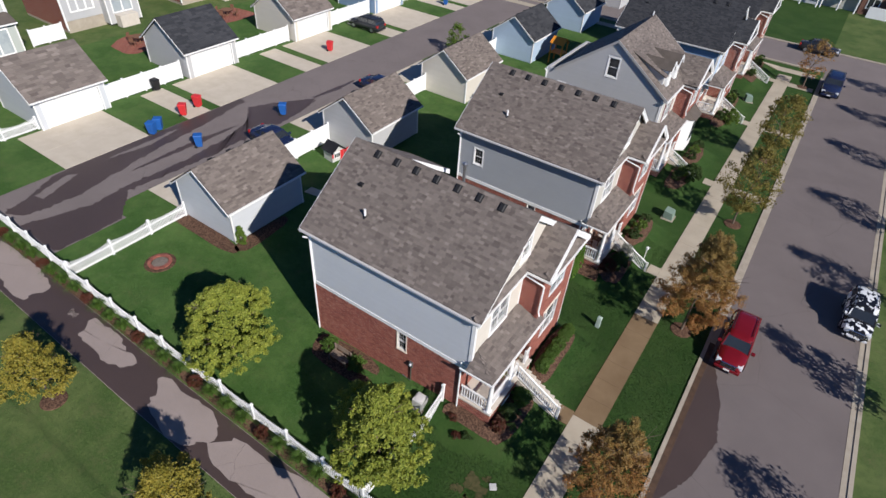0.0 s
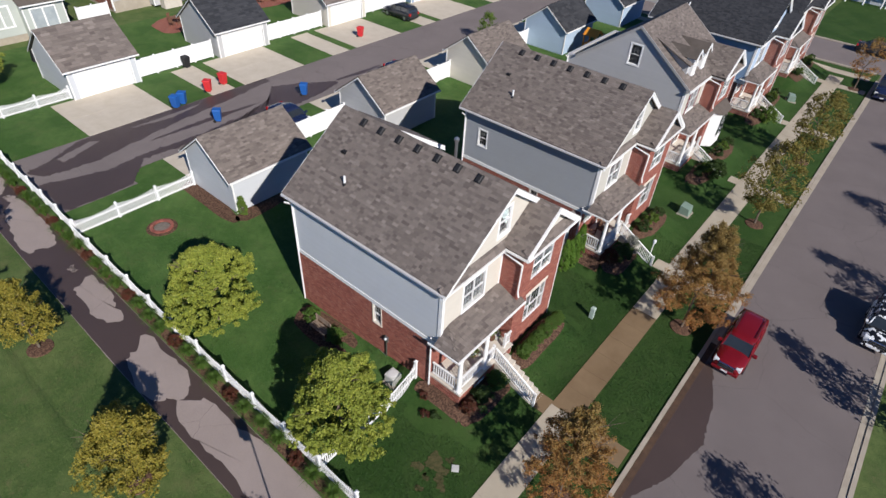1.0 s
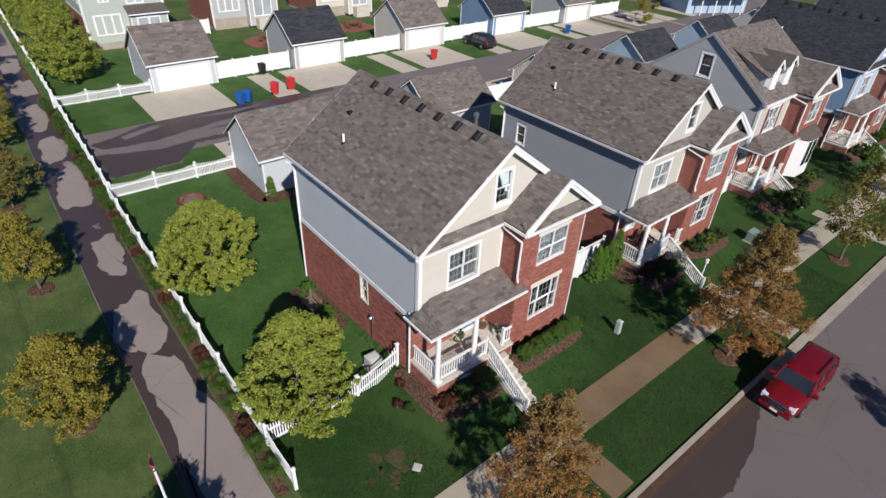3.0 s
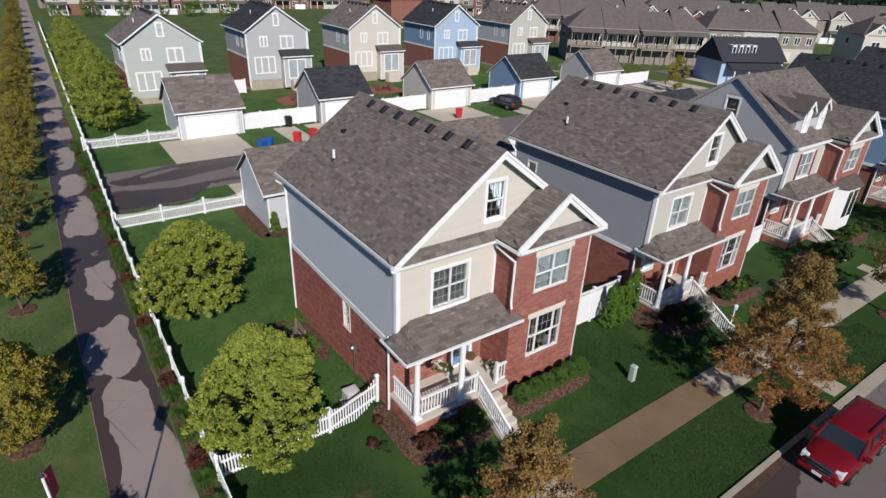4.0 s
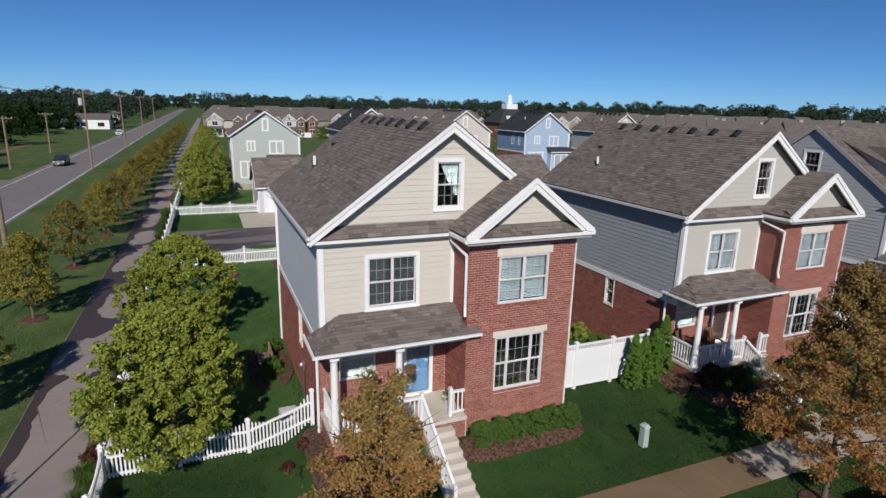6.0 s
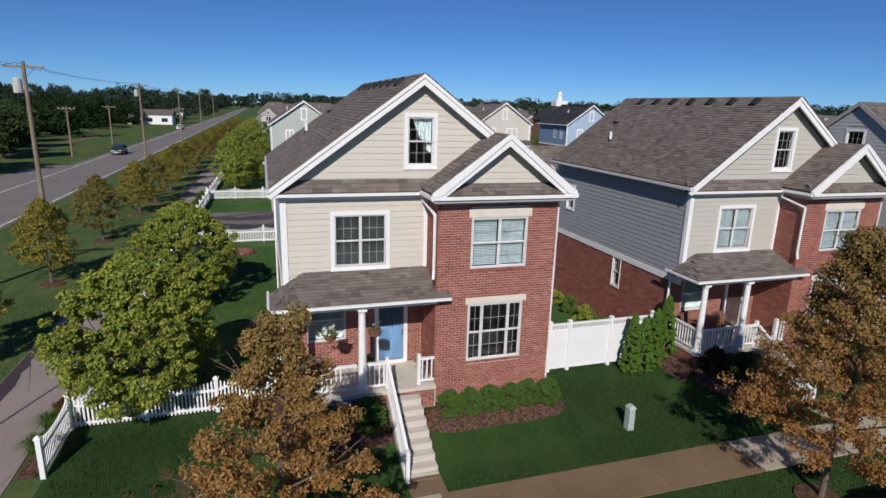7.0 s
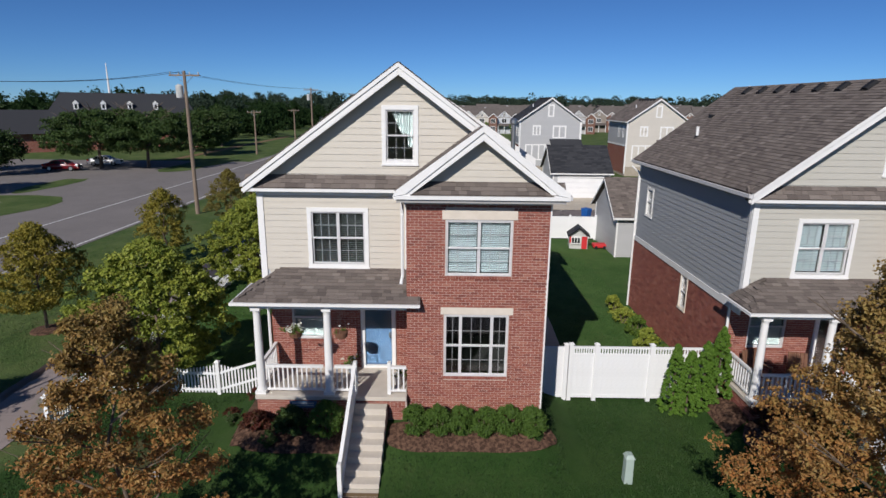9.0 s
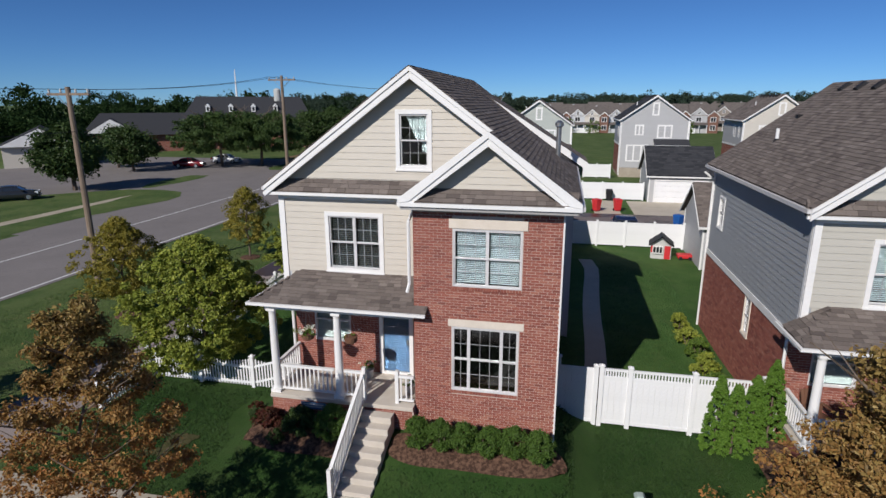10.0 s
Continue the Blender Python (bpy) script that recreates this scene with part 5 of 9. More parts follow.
            v = Shape().prism([at_(a, b, -0.02) for a, b in ((-0.18, -0.22), (0.18, -0.22), (0.18, 0.20), (-0.18, 0.20))], [at_(a, b, 0.03) for a, b in ((-0.18, -0.22), (0.18, -0.22), (0.18, 0.20), (-0.18, 0.20))])
            arc = [(-0.15, 0.02), (-0.14, 0.07), (-0.09, 0.11), (0.09, 0.11), (0.14, 0.07), (0.15, 0.02)]
            v.prism([at_(a, -0.19, h * 0.85) for a, h in arc], [at_(a, 0.17, h) for a, h in arc])
            part("roof_vent", v, M["black"], house, "black domed roof vent")
    else:
        # ridge along the street, gable ends to the neighbours, twin dormers
        xr, zr, ze = -5.52, 10.56, 7.16
        xe0, xe1 = XB + 0.72, XF + 0.32
        ov = 0.15
        deck = [[(xr, -ov, zr), (xe1, -ov, ze), (xe1, W + ov, ze), (xr, W + ov, zr)], [(xe0, -ov, ze), (xr, -ov, zr), (xr, W + ov, zr), (xe0, W + ov, ze)]]
        roof = gable_roof_set(house, "roof", deck, M["roofdeck"])
        tagged(roof, "weathered brown-grey shingle roof")
        tabs = Shape()
        L = math.hypot(xe1 - xr, zr - ze)
        shingle(tabs, (xe1, -ov, ze + 0.005), (0, 1, 0), (xr - xe1, 0, zr - ze), W + 2 * ov, L, rng)
        shingle(tabs, (xe0, -ov, ze + 0.005), (0, 1, 0), (xr - xe0, 0, zr - ze), W + 2 * ov, math.hypot(xr - xe0, zr - ze), rng)
        part("shingles", tabs, sm, roof, kind="stuff")
        gp = (zr - ze) / (xe1 - xr)
        lim = lambda z: (xr - (zr - 0.2 - z) / gp, xr + (zr - 0.2 - z) / gp)
        a_win = (-6.02, -5.02, 7.66, 9.22)
        for facing, plane in (("-y", 0.0), ("+y", W)):
            fm = face_map(facing, plane)
            holes = [a_win] if facing == "-y" else []
            l, r = max(lim(7.05)[0], XB), min(lim(7.05)[1], XF)
            half = min(xr - l, r - xr)
            gwo = part("wall", gable_wall(Shape(), fm, xr - half, xr + half, xr, 7.05, zr - 0.2 - gp * half, zr - 0.2, a_win if holes else None), M[side], house, "grey lap-sided gable wall")
            for q in lap_boards(fm, XB, XF, 7.05, zr - 0.24, holes, 0.18, lim):
                part("board", q, M[side], gwo)
            rk = Shape()
            s = -1 if facing == "-y" else 1
            yy0, yy1 = (-ov - 0.04, -ov) if s < 0 else (W + ov, W + ov + 0.04)
            for xe in (xe0, xe1):
                o = [(xr, zr + 0.02), (xe, ze + 0.02), (xe, ze - 0.2), (xr, zr - 0.2)]
                rk.prism([(x, yy0, z) for x, z in o], [(x, yy1, z) for x, z in o])
            part("bargeboard", rk, M["soffit"], house, "grey bargeboard")
        window(house, face_map("-y", 0.0), a_win[0], a_win[1], a_win[2], a_win[3], trim=0.09, inside="dark", label="white-cased gable window")
        # a shingled shed dormer whose front carries two narrow gabled windows
        shed = part("shed_dormer", Shape().prism([(-1.75, 0.75, 7.5), (-1.75, 4.15, 7.5), (-4.3, 4.15, 9.3), (-4.3, 0.75, 9.3)], [(-1.75, 0.75, 8.55), (-1.75, 4.15, 8.55), (-4.3, 4.15, 9.68), (-4.3, 0.75, 9.68)]), M[side], house, "low sided shed dormer")
        rs = Shape().slab([(-1.55, 0.55, 8.56), (-1.55, 4.35, 8.56), (-4.6, 4.35, 9.88), (-4.6, 0.55, 9.88)], 0.06)
        part("dormer_roof", rs, M["roofdeck"], shed)
        tabs = Shape()
        shingle(tabs, (-1.55, 0.55, 8.57), (0, 1, 0), (-3.05, 0, 1.32), 3.8, math.hypot(3.05, 1.32), rng)
        part("shingles", tabs, sm, shed, kind="stuff")
        for dy in (1.55, 3.45):
            d = Shape()
            dx, dw = -1.52, 0.42
            d.box(-2.6, dy - dw, 7.35, dx, dy + dw, 8.98)
            d.prism([(dx, dy - dw, 8.98), (dx, dy + dw, 8.98), (dx, dy, 9.48)], [(dx - 1.6, dy - dw, 8.98), (dx - 1.6, dy + dw, 8.98), (dx - 1.6, dy, 9.48)])
            dm = part("dormer", d, M["trim"], house, "white gabled dormer")
            rs = Shape()
            for sg in (-1, 1):
                rs.slab([(dx + 0.15, dy, 9.56), (dx - 2.2, dy, 9.56), (dx - 2.2, dy + sg * 0.55, 8.93), (dx + 0.15, dy + sg * 0.55, 8.93)], 0.05)
            part("dormer_roof", rs, M["roofdeck"], dm)
            window(dm, face_map("+x", dx), dy - 0.27, dy + 0.27, 7.72, 8.95, trim=0.05, inside="dark", far=True)
            bg = Shape()
            for sg in (-1, 1):
                o = [(dy, 9.58), (dy + sg * 0.57, 8.93), (dy + sg * 0.57, 8.76), (dy, 9.40)]
                bg.prism([(dx + 0.12, y, z) for y, z in o], [(dx + 0.18, y, z) for y, z in o])
            part("bargeboard", bg, M["trim"], dm)
        ge = Shape().box(xe1 - 0.01, -0.3, ze - 0.17, xe1 + 0.1, 4.0, ze - 0.03)
        part("gutter", ge, M["trim"], house)
        for sh in (1.15, 3.02):
            s_ = Shape()
            slab_on(s_, fmf, sh, sh + 0.24, 4.8, 6.5, 0.02, 0.05)
            part("shutter", s_, M["shutterred"], house, "dark red shutter")
        bay_pts = [(0.04, 5.0), (0.72, 5.5), (0.72, 7.1), (0.04, 7.6)]
        bw_ = part("bay_window", Shape().prism([(x, y, 1.1) for x, y in bay_pts], [(x, y, 4.0) for x, y in bay_pts]), M["trim"], house, "white angled bay window")
        for u0 in (5.62, 6.38):
            q = Shape()
            slab_on(q, face_map("+x", 0.72), u0, u0 + 0.58, 1.95, 3.75, 0.0, 0.02)
            part("pane", q, M["darkglass"], bw_)
        lid = [(0.0, 4.8), (0.9, 5.4), (0.9, 7.2), (0.0, 7.8)]
        part("bay_window_roof", Shape().prism([(x, y, 4.0) for x, y in lid], [(0.0, 4.9, 4.55), (0.1, 5.5, 4.55), (0.1, 7.1, 4.55), (0.0, 7.7, 4.55)]), M["roofdeck"], house, "small shingled bay roof")
    # pent roof across the front and the small gable on the brick bay
    zr2, yr2, xf2 = 8.86, 6.2, 0.32
    skirt = Shape()
    tabs = Shape()
    if not side_gable:
        skirt.prism([(XF, -0.32, 7.07), (XF + 0.24, -0.32, 7.07), (XF + 0.24, -0.32, 7.13), (XF, -0.32, 7.46)], [(XF, 4.3, 7.07), (XF + 0.24, 4.3, 7.07), (XF + 0.24, 4.3, 7.13), (XF, 4.3, 7.46)])
        shingle(tabs, (XF + 0.24, -0.32, 7.14), (0, 1, 0), (-0.24, 0, 0.33), 4.5, 0.41, rng)
    skirt.prism([(0.0, 4.15, 7.12), (0.36, 4.05, 7.12), (0.36, 4.05, 7.17), (0.0, 4.15, 7.46)], [(0.0, 8.3, 7.12), (0.36, 8.4, 7.12), (0.36, 8.4, 7.17), (0.0, 8.3, 7.46)])
    shingle(tabs, (0.36, 4.05, 7.18), (0, 1, 0), (-0.36, 0, 0.30), 4.3, 0.46, rng)
    pent = part("pent_roof", skirt, M["roofdeck"], house, "narrow shingled pent roof")
    part("shingles", tabs, sm, pent, kind="stuff")
    pieces("gutter", [(0.36, 4.0, 7.06, 0.44, 8.44, 7.15)] + ([] if side_gable else [(XF + 0.24, -0.36, 7.03, XF + 0.31, 3.92, 7.11), (XF + 0.24, 3.93, 7.06, 0.355, 4.02, 7.15)]), M["trim"], house, "white metal gutter")
    pieces("soffit", [(0.0, 4.02, 6.97, 0.38, 8.35, 7.1), (XF + 0.042, -0.30, 7.03, XF + 0.24, 4.0, 7.068), (XF, 4.02, 6.99, -0.003, 4.25, 7.1)], M["soffit"], house)
    ze2 = zr2 - PITCH * 2.22
    xb2 = -1.1 if not side_gable else -4.0
    xb2r = XF + ox if not side_gable else -4.0
    deck2 = [[(xb2, 3.98, ze2), (xf2, 3.98, ze2), (xf2, yr2, zr2), (xb2, yr2, zr2)], [(xb2r, yr2, zr2), (xf2, yr2, zr2), (xf2, 8.42, ze2), (xb2r, 8.42, ze2)]]
    bay_roof = gable_roof_set(house, "bay_roof", deck2, M["roofdeck"])
    tabs = Shape()
    L2 = math.hypot(2.22, zr2 - ze2)
    shingle(tabs, (xb2, 3.98, ze2 + 0.005), (1, 0, 0), (0, 2.22, zr2 - ze2), xf2 - xb2, L2, rng)
    shingle(tabs, (xb2r, 8.42, ze2 + 0.005), (1, 0, 0), (0, -2.22, zr2 - ze2), xf2 - xb2r, L2, rng)
    part("shingles", tabs, sm, bay_roof, kind="stuff")
    lim2 = lambda z: (yr2 - (zr2 - 0.2 - z) / PITCH, yr2 + (zr2 - 0.2 - z) / PITCH)
    gb = Shape()
    l, r = lim2(7.1)
    gb.prism([(-0.2, max(l, 4.2), 7.0), (-0.2, min(r, 8.0), 7.0), (-0.2, yr2, zr2 - 0.2)], [(0.0, max(l, 4.2), 7.0), (0.0, min(r, 8.0), 7.0), (0.0, yr2, zr2 - 0.2)])
    gbo = part("wall", gb, M[front], house, "lap-sided bay gable")
    for b in lap_boards(face_map("+x", 0.0), 4.3, 8.1, 7.42, zr2 - 0.22, [], 0.18, lim2):
        part("board", b, M[front], gbo)
    for sgn in (-1, 1):
        y_e = yr2 + sgn * 2.24
        ze_ = zr2 - PITCH * 2.24
        bb = Shape()
        for x0, x1, drop, up_ in ((xf2 - 0.02, xf2 + 0.05, 0.32, 0.02), (xf2 + 0.05, xf2 + 0.09, 0.12, 0.03)):
            o = [(yr2, zr2 + up_), (y_e, ze_ + up_), (y_e, ze_ - drop * 0.6), (y_e - sgn * 0.3, ze_ - drop * 0.6 + 0.05), (yr2, zr2 - drop)]
            bb.prism([(x0, y, z) for y, z in o], [(x1, y, z) for y, z in o])
        part("bargeboard", bb, M["trim"], house, "broad white bargeboard", bevel=0.006)
    if not side_gable:
        # wider rear part with a flatter slope and its white rake, the plumbing pipe and the metal flue
        part("wall", Shape().box(XB, W + 0.05, -0.2, -8.7, 8.45, 7.0), M[side], house, "sided rear bay wall")
        q = [(-11.2, 4.9, 9.83), (-8.6, 4.9, 9.83), (-8.6, 8.85, 7.30), (-11.2, 8.85, 7.30)]
        rr = part("rear_roof", Shape().slab(q, 0.14), M["roofdeck"], house, "flatter rear roof slope")
        tb_ = Shape()
        shingle(tb_, (-11.2, 8.85, 7.305), (1, 0, 0), (0, -3.95, 2.53), 2.6, math.hypot(3.95, 2.53), rng)
        part("shingles", tb_, sm, rr, kind="stuff")
        o = [(5.2, 9.66), (8.88, 7.31), (8.88, 7.02), (7.0, 8.25)]
        part("bargeboard", Shape().prism([(-8.6, y, z) for y, z in o], [(-8.54, y, z) for y, z in o]), M["trim"], house, "white tapered rake board")
        part("vent_pipe", Shape().rod((-8.3, 1.25, 8.2), (-8.3, 1.25, 8.85), 0.06, n=10), M["vinyl"], house, "white plumbing vent pipe")
        part("pipe_collar", Shape().lathe([(0.16, 8.28), (0.09, 8.48), (0.075, 8.5)], 12, (-8.3, 1.25, 0.0)), M["black"], house)
        part("flue", Shape().rod((-6.9, 7.75, 7.4), (-6.9, 7.75, 8.75), 0.085, n=12).lathe([(0.085, 0), (0.15, 0.04), (0.15, 0.16), (0.05, 0.24)], 12, (-6.9, 7.75, 8.7)), M["steel"], house, "capped metal flue")
        part("small_vent", Shape().box(-9.55, 2.2, 9.0, -9.3, 2.45, 9.3), M["black"], house)
    downspout(house, [(XF + 0.30, 4.0, 7.05), (XF + 0.2, 4.06, 6.85), (0.06, 4.14, 6.6), (0.06, 4.14, 4.95), (0.16, 4.1, 4.72)])
    downspout(house, [(-1.55, -0.10, 4.05), (-1.55, -0.08, 3.9), (-1.55, -0.08, 0.5)])
    downspout(house, [(XB + 0.05, -0.46, 7.0), (XB + 0.05, -0.07, 6.7), (XB + 0.05, -0.07, 0.2)])
    return house


row_house(0.0, "cream", "pale", label="row house with cream and pale grey siding over red brick", single=300, seed=11)
row_house(14.06, "greige", "slate", -0.22, 0.968, label="two-storey row house, slate-grey and greige siding over red brick", seed=12)
row_house(28.0, "greige", "grey", -0.85, 1.0, side_gable=True, label="two-storey row house with twin white dormers and grey siding", seed=13)
row_house(42.0, "skyblue", "blue", dark=True, near=False, label="two-storey row house, light blue siding, charcoal roof", seed=14)
row_house(55.0, "ivory", "grey", dark=True, near=False, label="two-storey corner row house, ivory siding, charcoal roof", seed=15)


# ---- garden walls: fences ----
def picket_run(name, p0, p1, label, height=0.95, single=True, scallop=0.16, bay=2.3):
    """A white vinyl picket fence from p0 to p1 with capped posts and dipping pickets."""
    p0, p1 = Vector((*p0, 0)), Vector((*p1, 0))
    d = p1 - p0
    n = max(1, round(d.length / bay))
    f = thing(name, tuple(p0), label, "picket fence", "white vinyl fences")
    run = d.normalized()
    ang = math.degrees(math.atan2(run.y, run.x))
    post = Shape().box(-0.06, -0.06, -0.1, 0.06, 0.06, height + 0.14)
    post.box(-0.085, -0.085, height + 0.14, 0.085, 0.085, height + 0.165)
    post.prism([(-0.075, -0.075, height + 0.165), (0.075, -0.075, height + 0.165), (0.075, 0.075, height + 0.165), (-0.075, 0.075, height + 0.165)], [(-0.01, -0.01, height + 0.23), (0.01, -0.01, height + 0.23), (0.01, 0.01, height + 0.23), (-0.01, 0.01, height + 0.23)])
    pm = post.mesh("post", M["vinyl"])
    L = d.length / n
    meshes = {}
    rest = Shape()
    for i in range(n + 1):
        q = p0 + d * (i / n)
        part("post", pm, None, f, at=pose(d.length * i / n * run.x, d.length * i / n * run.y, ground_at(q.x, q.y), 0, 0, ang))
        if i == n:
            break
        a, b = q, p0 + d * ((i + 1) / n)
        ga, gb = ground_at(a.x, a.y), ground_at(b.x, b.y)
        for h0, h1 in ((0.12, 0.20), (height - 0.30, height - 0.22)):
            s = Shape()
            sd = Vector((-run.y, run.x, 0)) * 0.022
            s.prism([tuple(a - p0 + sd * k + Vector((0, 0, ga + h0))) for k in (-1, 1)] + [tuple(b - p0 + sd * k + Vector((0, 0, gb + h0))) for k in (1, -1)],
                    [tuple(a - p0 + sd * k + Vector((0, 0, ga + h1))) for k in (-1, 1)] + [tuple(b - p0 + sd * k + Vector((0, 0, gb + h1))) for k in (1, -1)])
            part("rail", s, M["vinyl"], f)
        m = int((L - 0.16) / 0.108)
        for j in range(m):
            t = (j + 0.5) / m
            top = height - scallop * (1 - (2 * t - 1) ** 2) + 0.04
            key = round(top / 0.02)
            if key not in meshes:
                tz = key * 0.02
                s = Shape().box(-0.026, -0.011, 0.05, 0.026, 0.011, tz)
                s.prism([(-0.026, -0.011, tz), (0.026, -0.011, tz), (0.026, 0.011, tz), (-0.026, 0.011, tz)], [(-0.004, -0.011, tz + 0.05), (0.004, -0.011, tz + 0.05), (0.004, 0.011, tz + 0.05), (-0.004, 0.011, tz + 0.05)])
                meshes[key] = (s, s.mesh("picket", M["vinyl"]))
            w = 0.08 + (L - 0.16) * t
            q = a + run * w
            z = ground_at(q.x, q.y)
            loc = pose(*(tuple((q - p0)[:2])), z, 0, 0, ang)
            if single:
                part("picket", meshes[key][1], None, f, at=loc)
            else:
                rest.add([tuple(loc @ Vector(v)) for v in meshes[key][0].v], meshes[key][0].f)
    if not single:
        part("picket_infill", rest, M["vinyl"], f, kind="stuff")
    return f


def panel_run(name, p0, p1, label, height=1.75, lattice=0.28, bay=2.1, ends=None, cat="privacy fence"):
    """A solid white vinyl privacy fence, with a short row of bars on top."""
    p0, p1 = Vector((*p0, 0)), Vector((*p1, 0))
    d = p1 - p0
    n = max(1, round(d.length / bay))
    cuts = ends or [d.length * i / n for i in range(n + 1)]
    f = thing(name, tuple(p0), label, cat, "white vinyl fences")
    run = d.normalized()
    ang = math.degrees(math.atan2(run.y, run.x))
    post = Shape().box(-0.065, -0.065, -0.1, 0.065, 0.065, height + 0.07).box(-0.085, -0.085, height + 0.07, 0.085, 0.085, height + 0.095)
    post.prism([(-0.07, -0.07, height + 0.095), (0.07, -0.07, height + 0.095), (0.07, 0.07, height + 0.095), (-0.07, 0.07, height + 0.095)], [(-0.01, -0.01, height + 0.14), (0.01, -0.01, height + 0.14), (0.01, 0.01, height + 0.14), (-0.01, 0.01, height + 0.14)])
    pm = post.mesh("post", M["vinyl"])
    top = height - lattice
    level = ground_at(*((p0 + d / 2)[:2]))
    for i, w in enumerate(cuts):
        q = p0 + run * w
        z = min(ground_at(q.x, q.y), level + 0.05)
        part("post", pm, None, f, at=pose(*((q - p0)[:2]), z, 0, 0, ang))
        if i == len(cuts) - 1:
            break
        L = cuts[i + 1] - w
        z = min(z, ground_at(*((q + run * L)[:2])))
        m = max(1, round((L - 0.12) / 0.16))
        bw = (L - 0.12) / m
        bd = Shape().box(-bw / 2 + 0.001, -0.02, 0.15, bw / 2 - 0.001, 0.02, top - 0.05).mesh("board", M["vinyl"])
        rails = [(0.10, 0.20), (top - 0.09, top)] + ([(height - 0.07, height)] if lattice else [])
        for a, b in rails:
            part("rail", Shape().box(0.06, -0.032, a, L - 0.06, 0.032, b), M["vinyl"], f, at=pose(*((q - p0)[:2]), z, 0, 0, ang))
        for j in range(m):
            c = q + run * (0.06 + bw * (j + 0.5))
            part("board", bd, None, f, at=pose(*((c - p0)[:2]), z, 0, 0, ang))
        if lattice:
            br = Shape().box(-0.022, -0.012, top - 0.01, 0.022, 0.012, height - 0.05).mesh("bar", M["vinyl"])
            m = int(L / 0.09)
            for j in range(m):
                c = q + run * (0.06 + (L - 0.12) * (j + 0.5) / m)
                part("bar", br, None, f, at=pose(*((c - p0)[:2]), z, 0, 0, ang))
    return f


picket_run("picket_fence", (-2.35, -0.15), (-2.35, -6.2), "white vinyl picket fence beside the front corner", 1.0)
picket_run("picket_fence", (0.0, -6.2), (-25.5, -6.2), "white vinyl picket fence with dipping tops beside the trail", 1.0)
picket_run("picket_fence", (-25.6, -6.05), (-25.6, 1.95), "white vinyl picket fence between lawn and alley", 1.0)
picket_run("picket_fence", (-25.7, -6.2 + slant(-25.7)), (-150, -6.2 + slant(-150)), "white vinyl picket fence along the trail", 1.0, False)
picket_run("picket_fence", (-45.0, -6.05), (-45.0, 1.9), "white vinyl picket fence beside the far garage", 1.0, False)
panel_run("privacy_fence", (-2.3, 9.38), (-2.3, 13.83), "solid white vinyl fence with barred top between two houses", 1.90, 0.24, bay=2.0, ends=(0.0, 0.82, 2.60, 4.45))
panel_run("garden_gate", (-2.3, 8.12), (-2.3, 9.22), "solid white vinyl gate beside the brick house", 1.88, 0.0, bay=1.2, cat="garden gate")
panel_run("privacy_fence", (-25.4, 8.6), (-25.4, 16.0), "solid white vinyl fence behind the back lawn", 1.7, 0.0)
panel_run("privacy_fence", (-25.4, 22.5), (-25.4, 30.0), "solid white vinyl fence behind a back lawn", 1.7, 0.0)
panel_run("privacy_fence", (-25.4, 36.5), (-25.4, 44.0), "solid white vinyl fence behind a back lawn", 1.7, 0.0)
panel_run("privacy_fence", (-2.3, 22.05), (-2.3, 27.8), "solid white vinyl fence between two houses")
for k in range(5):
    panel_run("privacy_fence", (-45.2, 8.0 + 14.3 * k), (-45.2, 15.9 + 14.3 * k), "solid white vinyl fence between two far garages", 1.75, 0.0)
panel_run("privacy_fence", (-63, 10.6), (-63, 14.0), "solid white vinyl fence between far houses", 1.75, 0.0)


